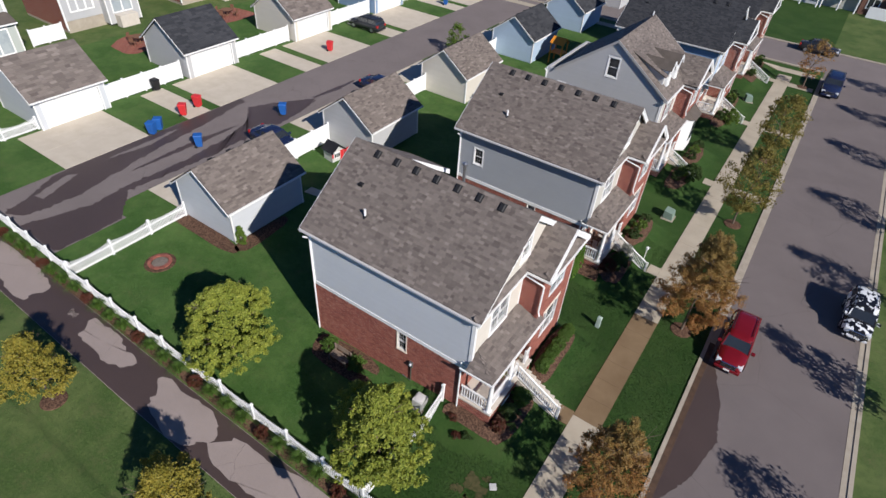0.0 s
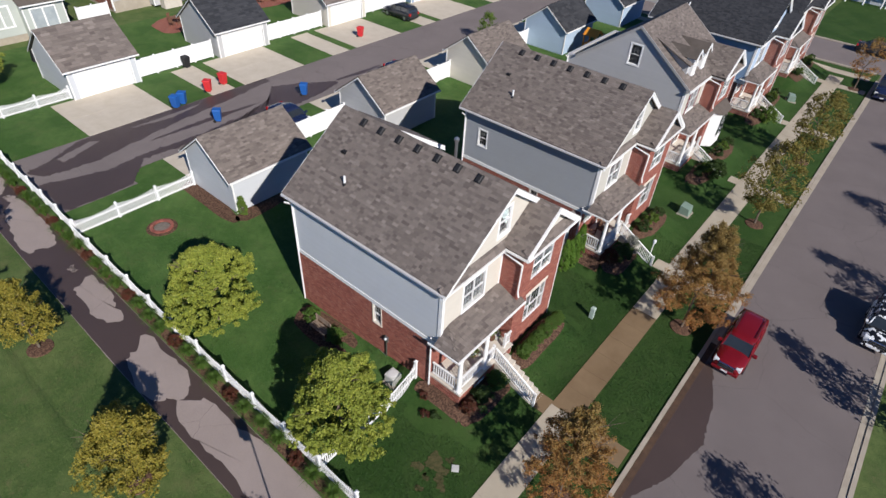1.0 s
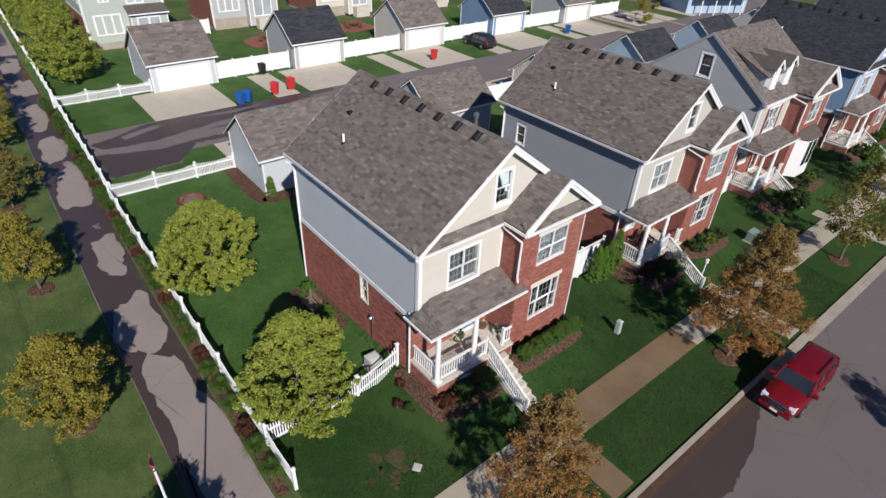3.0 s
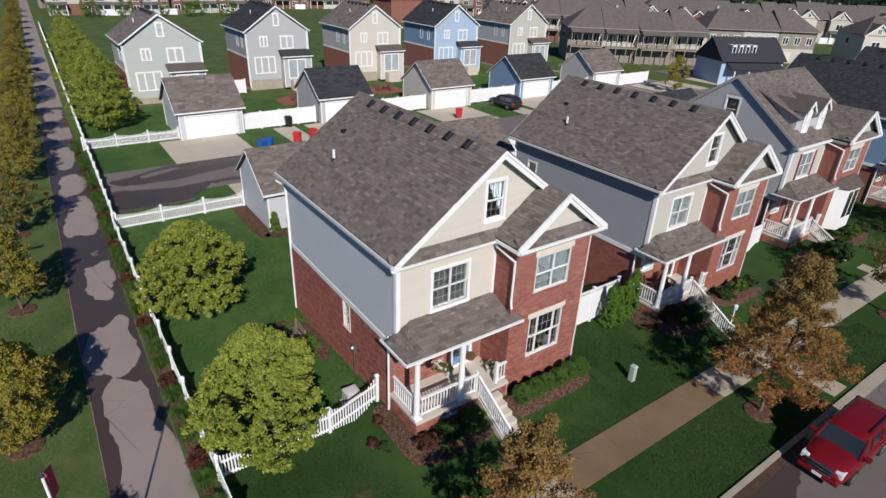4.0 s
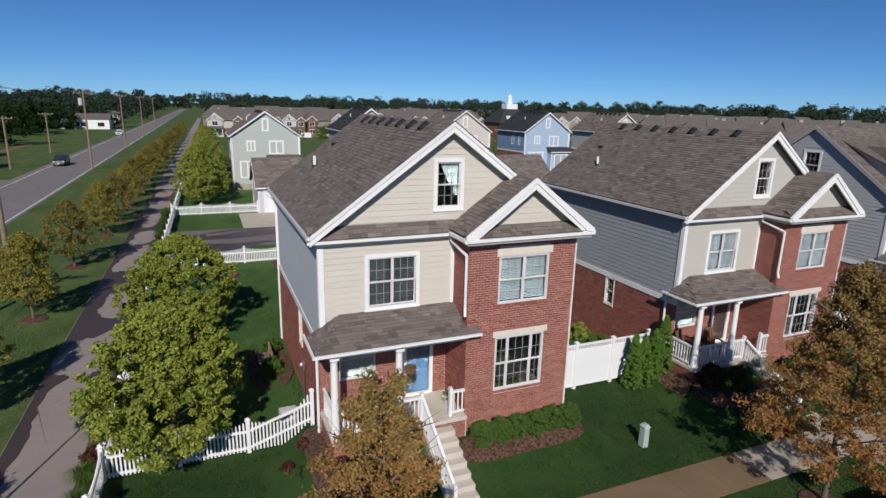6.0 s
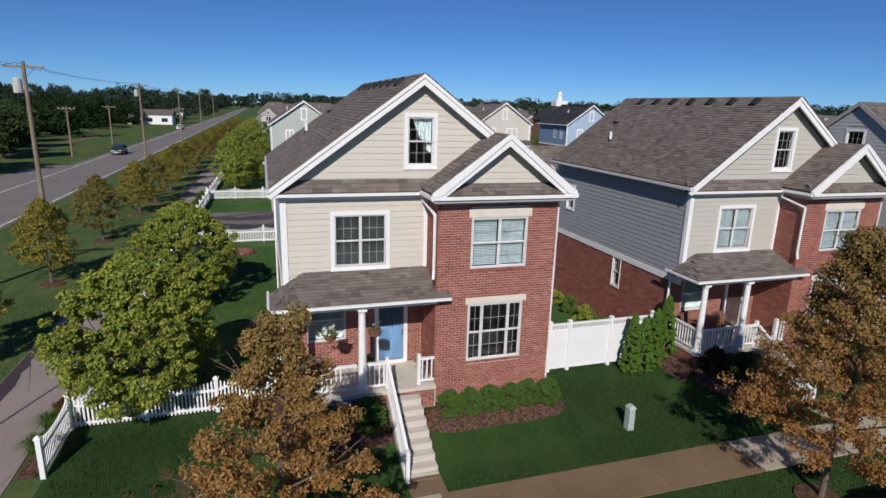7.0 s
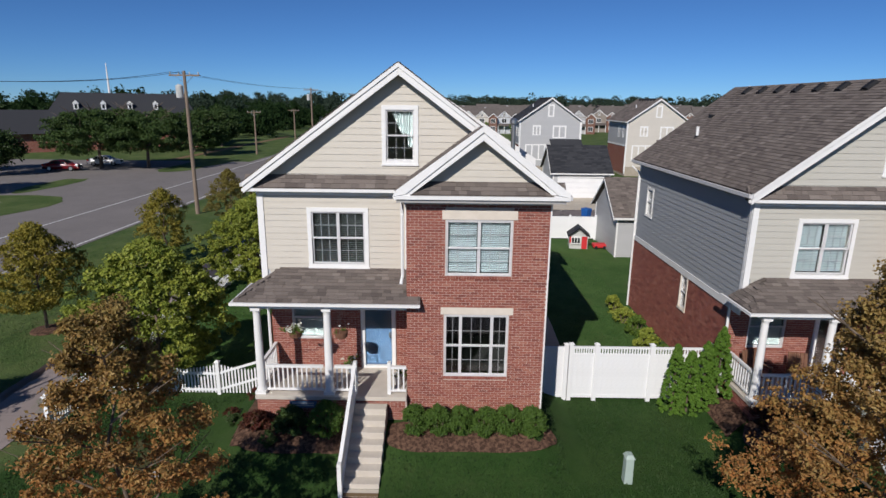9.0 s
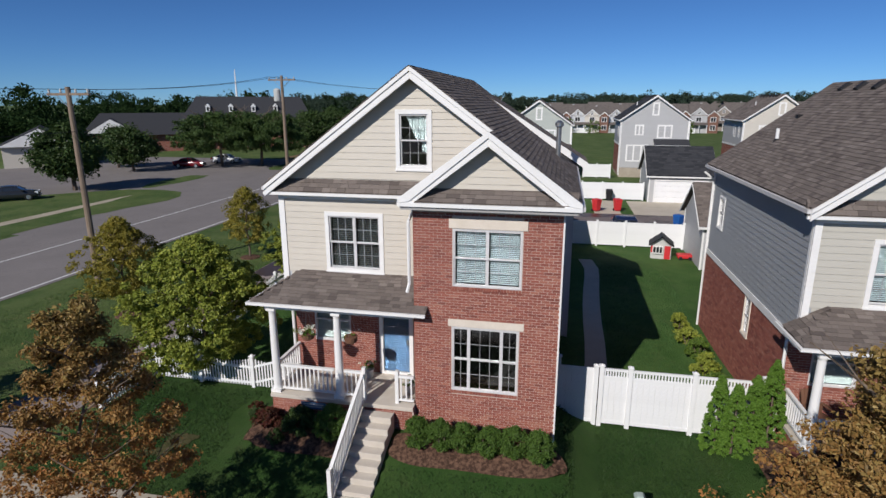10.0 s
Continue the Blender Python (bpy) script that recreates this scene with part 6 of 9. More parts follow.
# ---- garages ----
def garage(x0, x1, y0, y1, wall, door_side, label, dark=False, seed=3, fine=True):
    """A gabled garage, ridge along the alley, doors to the alley."""
    rng = random.Random(seed)
    g = thing("garage", ((x0 + x1) / 2, (y0 + y1) / 2, 0), label, "garage", "garages along the alley")
    w, l = (x1 - x0) / 2, (y1 - y0) / 2
    ez, p = 2.85, 0.74
    rz = ez + p * w
    s = 1 if door_side == "+x" else -1
    fmd = face_map(door_side, s * w)
    dw = l * 0.80
    b = Shape()
    wall_with_holes(b, fmd, -l, l, 0, ez, [(-dw, dw, 0.0, 2.15)], 0.15)
    part("wall", b, M[wall], g, "garage front wall")
    b = Shape()
    fb = "-x" if s > 0 else "+x"
    slab_on(b, face_map(fb, -s * w), -l, l, 0, ez, -0.15, 0)
    back = part("wall", b, M[wall], g, "lap-sided garage wall")
    for q in lap_boards(face_map(fb, -s * w), -l, l, 0.15, ez, [], 0.2 if fine else 0.3, None):
        part("board", q, M[wall], back)
    zt = rz - 0.16
    for sg, fc in ((-1, "-y"), (1, "+y")):
        fm = face_map(fc, sg * l)
        pts = [(-w + 0.15, 0), (w - 0.15, 0), (w - 0.15, ez - 0.05), (0, zt), (-w + 0.15, ez - 0.05)]
        end = part("wall", Shape().prism([fm(u, z, -0.15) for u, z in pts], [fm(u, z, 0.0) for u, z in pts]), M[wall], g, "lap-sided garage gable wall")
        for q in lap_boards(fm, -w, w, 0.15, rz - 0.1, [], 0.2 if fine else 0.3, lambda z: (-min(w, (zt - z) / p), min(w, (zt - z) / p))):
            part("board", q, M[wall], end)
    r = Shape()
    o = 0.3
    r.slab([(-w - o, -l - o, ez - p * o), (0, -l - o, rz), (0, l + o, rz), (-w - o, l + o, ez - p * o)], 0.12)
    r.slab([(w + o, -l - o, ez - p * o), (0, -l - o, rz), (0, l + o, rz), (w + o, l + o, ez - p * o)], 0.12)
    roof = part("roof", r, M["roofdeck"], g, "shingled garage roof")
    tabs = Shape()
    L = math.hypot(w + o, p * (w + o))
    e, tb = (0.15, 0.34) if fine else (0.26, 0.6)
    for sg in (-1, 1):
        shingle(tabs, (sg * (w + o), -l - o, ez - p * o + 0.005), (0, 1, 0), (-sg * (w + o), 0, p * (w + o)), 2 * l + 2 * o, L, rng, e, tb)
    part("shingles", tabs, M["darkshingle"] if dark else M["shingle"], roof, kind="stuff")
    for sg in (-1, 1):
        for sx in (-1, 1):
            bb = Shape()
            y0_, y1_ = sg * (l + o), sg * (l + o + 0.04)
            q = [(0, rz - 0.10), (sx * (w + o), ez - p * o - 0.10), (sx * (w + o), ez - p * o - 0.2), (0, rz - 0.2)]
            bb.prism([(x, y0_, z) for x, z in q], [(x, y1_, z) for x, z in q])
            part("bargeboard", bb, M["trim"], g)
    for sx in (-1, 1):
        part("gutter", Shape().box(sx * (w + o), -l - o, ez - p * o - 0.13, sx * (w + o + 0.09), l + o, ez - p * o - 0.01), M["trim"], g)
        for sg in (-1, 1):
            part("corner_board", Shape().box(sx * w - 0.05, sg * l - 0.05, 0.0, sx * w + 0.05, sg * l + 0.05, ez - 0.05), M["trim"], g)
    # overhead door of ribbed panels in a white frame
    fr = Shape()
    slab_on(fr, fmd, -dw - 0.12, -dw, 0, 2.15, -0.12, 0.04)
    slab_on(fr, fmd, dw, dw + 0.12, 0, 2.15, -0.12, 0.04)
    slab_on(fr, fmd, -dw - 0.12, dw + 0.12, 2.15, 2.3, -0.12, 0.045)
    dr = part("garage_door", fr, M["trim"], g, "white sectional garage door, shut")
    for i in range(4):
        q = Shape()
        z0 = 0.02 + i * 0.532
        slab_on(q, fmd, -dw, dw, z0, z0 + 0.52, -0.10, -0.06)
        npan = max(4, round(dw * 2 / 0.62))
        for j in range(npan):
            u = -dw + 2 * dw * (j + 0.5) / npan
            slab_on(q, fmd, u - dw / npan + 0.06, u + dw / npan - 0.06, z0 + 0.08, z0 + 0.44, -0.06, -0.045)
        part("panel", q, M["vinyl"], dr)
    for i in range(3):
        y = l * (-0.5 + 0.5 * i)
        v = Shape().box(-0.65, y - 0.17, rz - 0.62, -0.32, y + 0.17, rz - 0.28)
        v.slab([(-0.72, y - 0.21, rz - 0.44), (-0.26, y - 0.21, rz - 0.10), (-0.26, y + 0.21, rz - 0.10), (-0.72, y + 0.21, rz - 0.44)], 0.04)
        part("roof_vent", v, M["black"], g)
    return g


for k, (wc, dk) in enumerate((("pale", False), ("grey", False), ("ivory", False), ("skyblue", True), ("skyblue", True), ("grey", True))):
    garage(-25.9, -20.6, 2.1 + 14 * k, 8.2 + 14 * k, wc, "-x", "pale-sided garage with brown shingles behind the back lawn" if not dk else "blue-sided garage with charcoal shingles", dk, 30 + k, k < 3)
for k, (wc, dk) in enumerate((("pale", False), ("grey", True), ("ivory", False), ("blue", True), ("grey", False))):
    garage(-51.0, -44.4, 2.0 + 14.3 * k, 7.9 + 14.3 * k, wc, "+x", "far garage with a white door facing the alley", dk, 50 + k, False)


# ---- trees and shrubs ----
def leaf_cloud(rng, centres, per, spread, size, shape=None):
    """Folded leaves on bunches round the given centres, turned mostly outwards."""
    s = shape or Shape()
    g = rng.gauss
    for cx, cy, cz in centres:
        k0 = spread * rng.uniform(0.9, 2.0)
        for _ in range(per):
            d = Vector((g(0, 1), g(0, 1), g(0, 1))).normalized()
            q = k0 * rng.uniform(0.25, 1.1)
            p = Vector((cx + d.x * q, cy + d.y * q, cz + d.z * q * 0.8))
            n = Vector((0.75 * d.x + g(0, 0.6), 0.75 * d.y + g(0, 0.6), 0.75 * d.z + g(0.42, 0.6)))
            n.normalize()
            a = n.orthogonal().normalized()
            a.rotate(Matrix.Rotation(rng.uniform(0, 6.28), 3, n))
            b = n.cross(a)
            k = size * rng.uniform(0.7, 1.3)
            up = n * (0.22 * k)
            s.add([tuple(p - a * k * 0.55), tuple(p + b * k * 0.36 + up), tuple(p + a * k * 0.6), tuple(p - b * k * 0.36 + up)], [(0, 2, 1), (0, 3, 2)])
    return s


def crown_centres(rng, n, r, z0, z1, lean=0.0, egg=0.45, hollow=0.35, bumps=0.22, taper=0.0):
    """Clump centres through an uneven egg-shaped crown."""
    out = []
    ph = [rng.uniform(0, 6.28) for _ in range(6)]
    while len(out) < n:
        t = rng.random()
        z = z0 + (z1 - z0) * t
        prof = math.sin(math.pi * min(1, max(0, t)) ** (0.5 + egg * 0.5)) ** 0.62 * (1 - taper * t)
        a = rng.uniform(0, 6.28)
        k = 1 + bumps * (0.5 * math.sin(2 * a + ph[0] + 3 * t) + 0.4 * math.sin(3 * a + ph[1] - 4 * t) + 0.35 * math.sin(5 * a + ph[2] + 7 * t))
        rad = r * prof * k * (hollow + (1 - hollow) * math.sqrt(rng.random()))
        out.append((rad * math.cos(a) + lean * t, rad * math.sin(a), z))
    return out


def spray_centres(rng, limbs, along, r, z0, z1, rise, taper=0.0):
    """Clump centres strung along outward limbs, which gives feathered edges and gaps."""
    out = []
    for i in range(limbs):
        t = (i + 0.5) / limbs
        a = i * 2.39996 + rng.uniform(-0.3, 0.3)
        reach = r * min(1.0, 0.72 + 1.6 * t) * (1 - t ** 2.2 * 0.55) * (1 - taper * t) * rng.uniform(0.78, 1.12)
        zb = z0 + (z1 - z0) * t * (0.90 if taper else 0.82)
        for k in range(along):
            q = 0.12 + 0.88 * math.sqrt((k + rng.random()) / along)
            w = 0.20 * reach * q * rng.uniform(-1, 1)
            out.append((reach * q * math.cos(a) - w * math.sin(a), reach * q * math.sin(a) + w * math.cos(a), zb + rise * reach * q + rng.gauss(0, 0.012) * z1))
    return out


def trunk_shape(rng, h, r, fork, limbs, reach):
    s = Shape()
    pts = [Vector((0, 0, -0.1))]
    k = 6
    for i in range(1, k + 1):
        t = i / k
        pts.append(Vector((rng.gauss(0, 0.035) * h * t, rng.gauss(0, 0.035) * h * t, h * 0.86 * t)))
    for i, (a, b) in enumerate(zip(pts, pts[1:])):
        s.rod(a, b, r * (1 - 0.85 * i / k), r * (1 - 0.85 * (i + 1) / k), 8)
    for i in range(limbs):
        t = fork + (0.80 - fork) * (i + 0.5) / limbs
        j = min(k - 1, int(t / 0.86 * k))
        base = pts[j].lerp(pts[j + 1], t / 0.86 * k - j)
        a = i * 2.4 + rng.uniform(-0.4, 0.4)
        L = reach * (1.05 - 0.65 * (t - fork) / (1 - fork)) * rng.uniform(0.8, 1.1)
        mid = base + Vector((math.cos(a) * L * 0.55, math.sin(a) * L * 0.55, L * 0.42))
        end = base + Vector((math.cos(a) * L, math.sin(a) * L, L * 0.72))
        s.rod(base, mid, r * 0.42, r * 0.25, 6)
        s.rod(mid, end, r * 0.25, r * 0.08, 5)
        for q in (-1, 1):
            a2 = a + q * 0.7
            s.rod(mid, mid + Vector((math.cos(a2) * L * 0.4, math.sin(a2) * L * 0.4, L * 0.3)), r * 0.18, r * 0.06, 4)
    return s


def make_tree(name, at, label, h, r, mat, seed, clumps=90, per=55, leaf=0.15, z0=0.22, trunk=0.08, spread=0.24, group="", egg=0.45, hollow=0.35, ring=True, category="tree", bumps=0.22, taper=0.0, layers=None):
    rng = random.Random(seed)
    z = ground_at(at[0], at[1])
    t = thing(name, (at[0], at[1], z), label, category, group)
    part("trunk", trunk_shape(rng, h, trunk, z0 + 0.06, 9, r * 0.85), M["bark"], t, "grey-brown tapered trunk with limbs")
    if layers:
        centres = spray_centres(rng, layers[0], layers[1], r, h * z0, h, layers[2], taper)
    else:
        centres = crown_centres(rng, clumps, r, h * z0, h, 0.0, egg, hollow, bumps, taper)
    part("crown", leaf_cloud(rng, centres, per, spread, leaf), M[mat], t)
    if ring:
        m = Shape().lathe([(0.62, 0.0), (0.60, 0.05), (0.35, 0.09), (0.1, 0.11)], 20, (0, 0, 0.0))
        part("mulch_ring", m, M["mulch"], t, "dark ring of bark mulch")
    return t


# two big maples on the side lawn
make_tree("maple_tree", (-3.0, -4.35), "rounded yellow-green young maple on the side lawn", 5.0, 2.40, "yellowgreen", 1, 620, 66, 0.105, 0.13, 0.09, 0.13, "lawn maples", egg=0.35, hollow=0.40, ring=False, bumps=0.34, taper=0.16)
make_tree("maple_tree", (-13.1, -4.2), "rounded yellow-green young maple on the side lawn", 4.9, 2.55, "yellowgreen", 2, 620, 66, 0.105, 0.13, 0.09, 0.13, "lawn maples", egg=0.35, hollow=0.40, ring=False, bumps=0.34, taper=0.16)
# verge trees along the street
make_tree("street_tree", (6.0, -0.35), "rust-brown autumn street tree on the verge", 6.6, 2.3, "rust", 3, 0, 46, 0.066, 0.13, 0.06, 0.115, "street trees", taper=0.60, layers=(54, 12, 0.30))
make_tree("street_tree", (6.05, 12.9), "rust-brown thin-leaved street tree on the verge", 7.5, 2.65, "rust", 4, 0, 46, 0.066, 0.16, 0.08, 0.13, "street trees", taper=0.60, layers=(84, 14, 0.28))
make_tree("street_tree", (6.0, 26.3), "bronze-green street tree on the verge", 6.4, 1.8, "bronze", 5, 120, 46, 0.13, 0.24, 0.08, 0.28, "street trees", 0.5)
make_tree("street_tree", (6.1, 38.5), "bronze-green street tree on the verge", 6.2, 1.7, "bronze", 6, 110, 42, 0.14, 0.24, 0.08, 0.28, "street trees", 0.5)
make_tree("street_tree", (6.2, 59.5), "orange-brown bare-topped street tree on the verge", 5.4, 1.5, "rust", 7, 50, 30, 0.14, 0.24, 0.08, 0.28, "street trees", 0.5)
far_side = None
for i, y in enumerate((3.0, 13.4, 23.2, 33.0, 44.0, 54.0, 63.5)):
    if far_side is None:
        far_side = make_tree("street_tree", (17.8, y), "bronze-green street tree across the street", 5.2, 1.5, "bronze", 8, 80, 36, 0.15, 0.24, 0.08, 0.3, "street trees")
    else:
        copy_thing(far_side, pose(17.8, y, 0, 0, 0, 57 * i))
# row along the trail
make_tree("trail_tree", (-7.5, -11.5), "amber-green young tree in a mulch ring by the trail", 4.5, 1.95, "amber", 9, 340, 60, 0.092, 0.24, 0.07, 0.15, "trail trees", bumps=0.45, taper=0.38)
row = [make_tree("trail_tree", (-17.8, -11.3), "amber-green young tree beside the trail", 4.4, 1.75, "amber", 10, 190, 48, 0.105, 0.24, 0.07, 0.17, "trail trees", bumps=0.45, taper=0.38),
       make_tree("trail_tree", (-27.7, -11.2), "bronze young tree beside the trail", 4.4, 1.75, "bronze", 11, 190, 48, 0.105, 0.24, 0.07, 0.17, "trail trees", bumps=0.45, taper=0.38)]
for i, x in enumerate((-37.5, -43.5, -51, -58, -65, -72, -79, -87, -95, -104, -113, -123, -134, -146, -160, -175, -192)):
    copy_thing(row[i % 2], pose(x, -11.0 + 0.2 * (i % 3) + slant(x), 0, 0, 0, 71 * i))
make_tree("trail_tree", (3.5, -11.6), "amber-green young tree beside the trail", 4.6, 1.9, "amber", 12, 110, 70, 0.13, 0.26, 0.07, 0.27, "trail trees")
# green trees inside the far gardens
gr = make_tree("garden_tree", (-51.0, -3.3), "dense yellow-green garden tree behind the picket fence", 6.4, 2.5, "yellowgreen", 13, 190, 50, 0.17, 0.1, 0.1, 0.27, "garden trees", ring=False, bumps=0.4, taper=0.2)
for i, x in enumerate((-57.5, -64, -71, -78.5, -86, -94, -103)):
    copy_thing(gr, pose(x, -3.6 + 0.3 * (i % 2) + slant(x), 0, 0, 0, 80 * i))
make_tree("garden_tree", (-28.5, 40.5), "small green tree at the alley's edge", 3.4, 1.2, "green", 14, 50, 40, 0.16, 0.15, 0.05, 0.25, "garden trees", ring=False)
make_tree("garden_tree", (-38.0, 70.0), "small yellowish tree by the far garages", 5.0, 1.6, "amber", 15, 60, 40, 0.2, 0.15, 0.06, 0.3, "garden trees", ring=False)


def shrub(at, r, h, mat, label, seed, clumps=26, per=46, leaf=0.075, name="shrub", group="", category="shrub", egg=0.3, sink=0.0):
    rng = random.Random(seed)
    t = thing(name, (at[0], at[1], ground_at(*at) - sink), label, category, group)
    st = Shape()
    for i in range(5):
        a = i * 1.26
        st.rod((0, 0, -0.05), (math.cos(a) * r * 0.5, math.sin(a) * r * 0.5, h * 0.6), 0.02, 0.008, 5)
    part("stem", st, M["bark"], t)
    part("foliage", leaf_cloud(rng, crown_centres(rng, clumps, r, 0.08, h, 0, egg, 0.4, 0.12), per, min(r, h) * 0.17, leaf), M[mat], t)
    return t


def arborvitae(at, r, h, seed):
    """A pointed column of upright sprays."""
    rng = random.Random(seed)
    t = thing("arborvitae", (at[0], at[1], ground_at(*at)), "columnar green arborvitae beside the white fence", "conifer", "arborvitae")
    part("stem", Shape().rod((0, 0, -0.05), (0, 0, h * 0.8), 0.035, 0.01, 6), M["bark"], t)
    cs = []
    for _ in range(300):
        k = rng.random()
        a = rng.uniform(0, 6.28)
        rad = r * (1 - k) ** 0.62 * min(1, 0.85 + k * 3) * (0.72 + 0.28 * math.sqrt(rng.random()))
        cs.append((rad * math.cos(a), rad * math.sin(a), 0.1 + k * (h - 0.15)))
    part("foliage", leaf_cloud(rng, cs, 56, 0.04, 0.045), M["arbor"], t)
    return t


first = shrub((0.82, 4.50), 0.37, 0.86, "hedge", "clipped green boxwood in the bed by the brick bay", 21, 120, 60, 0.045, "boxwood", "clipped boxwoods", egg=0.9)
for i in range(1, 6):
    copy_thing(first, pose(0.82 + 0.03 * (i % 2), 4.50 + 0.64 * i, ground_at(0.82, 5.5) + 0.02 * ((i * 2) % 3 - 1), 0, 0, 63 * i))
shrub((0.85, 2.1), 0.50, 0.95, "hedge", "rounded green shrub beside the front steps", 22, 60, 60, 0.07)
shrub((0.8, 1.1), 0.5, 0.7, "deep", "dark green shrub in front of the porch", 23, 60, 50, 0.07)
shrub((0.7, 0.1), 0.4, 0.5, "wild", "reddish low shrub at the porch corner", 24, 40, 40, 0.07)
for i, (x, y) in enumerate(((-0.3, -0.9), (-1.4, -0.6), (1.2, 0.6), (-0.8, -1.2))):
    shrub((x, y), 0.28, 0.35, "wild" if i % 2 else "deep", "small perennial in the mulch bed", 30 + i, 22, 30, 0.06, "perennial", "bed perennials", "perennial")
shrub((-9.4, -0.8), 0.45, 0.85, "hedge", "rounded green shrub by the side wall", 40, 50, 60, 0.07)
shrub((-7.4, -0.9), 0.5, 0.8, "hedge", "rounded green shrub by the side wall", 41, 50, 60, 0.07)
for i, (x, y) in enumerate(((-1.55, 12.48), (-1.45, 12.90), (-1.36, 13.30), (-1.28, 13.68))):
    arborvitae((x, y), 0.42 + 0.02 * (i % 2), (2.35, 2.2, 2.3, 2.45)[i], 42 + i)
shrub((-20.2, 2.3), 0.32, 1.5, "green", "small conical evergreen at the garage corner", 46, 60, 40, 0.08, "evergreen", "", "conifer", 0.0)
for i, (x, y) in enumerate(((-9.0, 13.2), (-7.6, 13.3), (-6.2, 13.25), (-4.8, 13.3), (-10.4, 13.1))):
    shrub((x, y), 0.45, 0.7 + 0.1 * (i % 3), "green" if i % 2 else "yellowgreen", "loose green shrub along the neighbour's brick wall", 50 + i, 34, 40, 0.10, "shrub", "side-wall shrubs")
for h in (1, 2, 3, 4):
    for i, (x, y) in enumerate(((0.7, 0.8), (0.9, 1.9), (0.7, 5.0), (0.7, 6.2), (0.7, 7.3))):
        shrub((x, y + 14.0 * h), 0.45, 0.75, "green" if i % 2 else "deep", "green shrub in a front bed", 60 + 5 * h + i, 30, 36, 0.11, "shrub", "front-bed shrubs")
shrub((0.55, 14.35), 0.5, 1.0, "wild", "dark red rounded shrub beside the second porch", 97, 50, 46, 0.08)
shrub((0.9, 15.3), 0.6, 0.9, "deep", "dark green shrub in front of the second porch", 98, 60, 46, 0.08)
shrub((1.6, 29.9), 0.8, 1.5, "deep", "large dark green shrub beside the third porch", 95, 60, 40, 0.12)
shrub((1.7, 43.4), 0.8, 1.4, "green", "large green shrub beside the fourth porch", 96, 60, 40, 0.12)


def grass_clump(at, r, h, seed, n=150):
    rng = random.Random(seed)
    s = Shape()
    for _ in range(n):
        a, k = rng.uniform(0, 6.28), rng.random()
        L = h * rng.uniform(0.7, 1.1)
        d = Vector((math.cos(a), math.sin(a), 0))
        w = Vector((-d.y, d.x, 0)) * 0.008
        b = d * 0.06 * k
        m = b + d * r * 0.45 * k + Vector((0, 0, L * 0.7))
        e = b + d * r * (0.4 + 0.8 * k) + Vector((0, 0, L * (0.95 - 0.55 * k)))
        s.add([tuple(b - w), tuple(b + w), tuple(m + w), tuple(m - w), tuple(e)], [(0, 1, 2, 3), (3, 2, 4)])
    t = thing("grass_clump", (at[0], at[1], 0.02), "green ornamental grass clump between trail and fence", "ornamental grass", "ornamental grasses")
    part("foliage", s, M["hedge"], t, kind="stuff")
    return t


g0 = grass_clump((-1.0, -6.62), 0.62, 0.85, 5, 260)
for i in range(1, 38):
    if i % 4 == 2:
        continue
    copy_thing(g0, pose(-1.0 - 1.22 * i, -6.62 + 0.05 * math.sin(i * 5), 0.02, 0, 0, 47 * i))
w0 = shrub((-3.44, -6.6), 0.38, 0.5, "wild", "purple-red low shrub between trail and fence", 70, 40, 40, 0.07, "shrub", "trail-bed shrubs")
for i in range(1, 9):
    copy_thing(w0, pose(-3.44 - 4.88 * i, -6.6, 0.0, 0, 0, 50 * i))


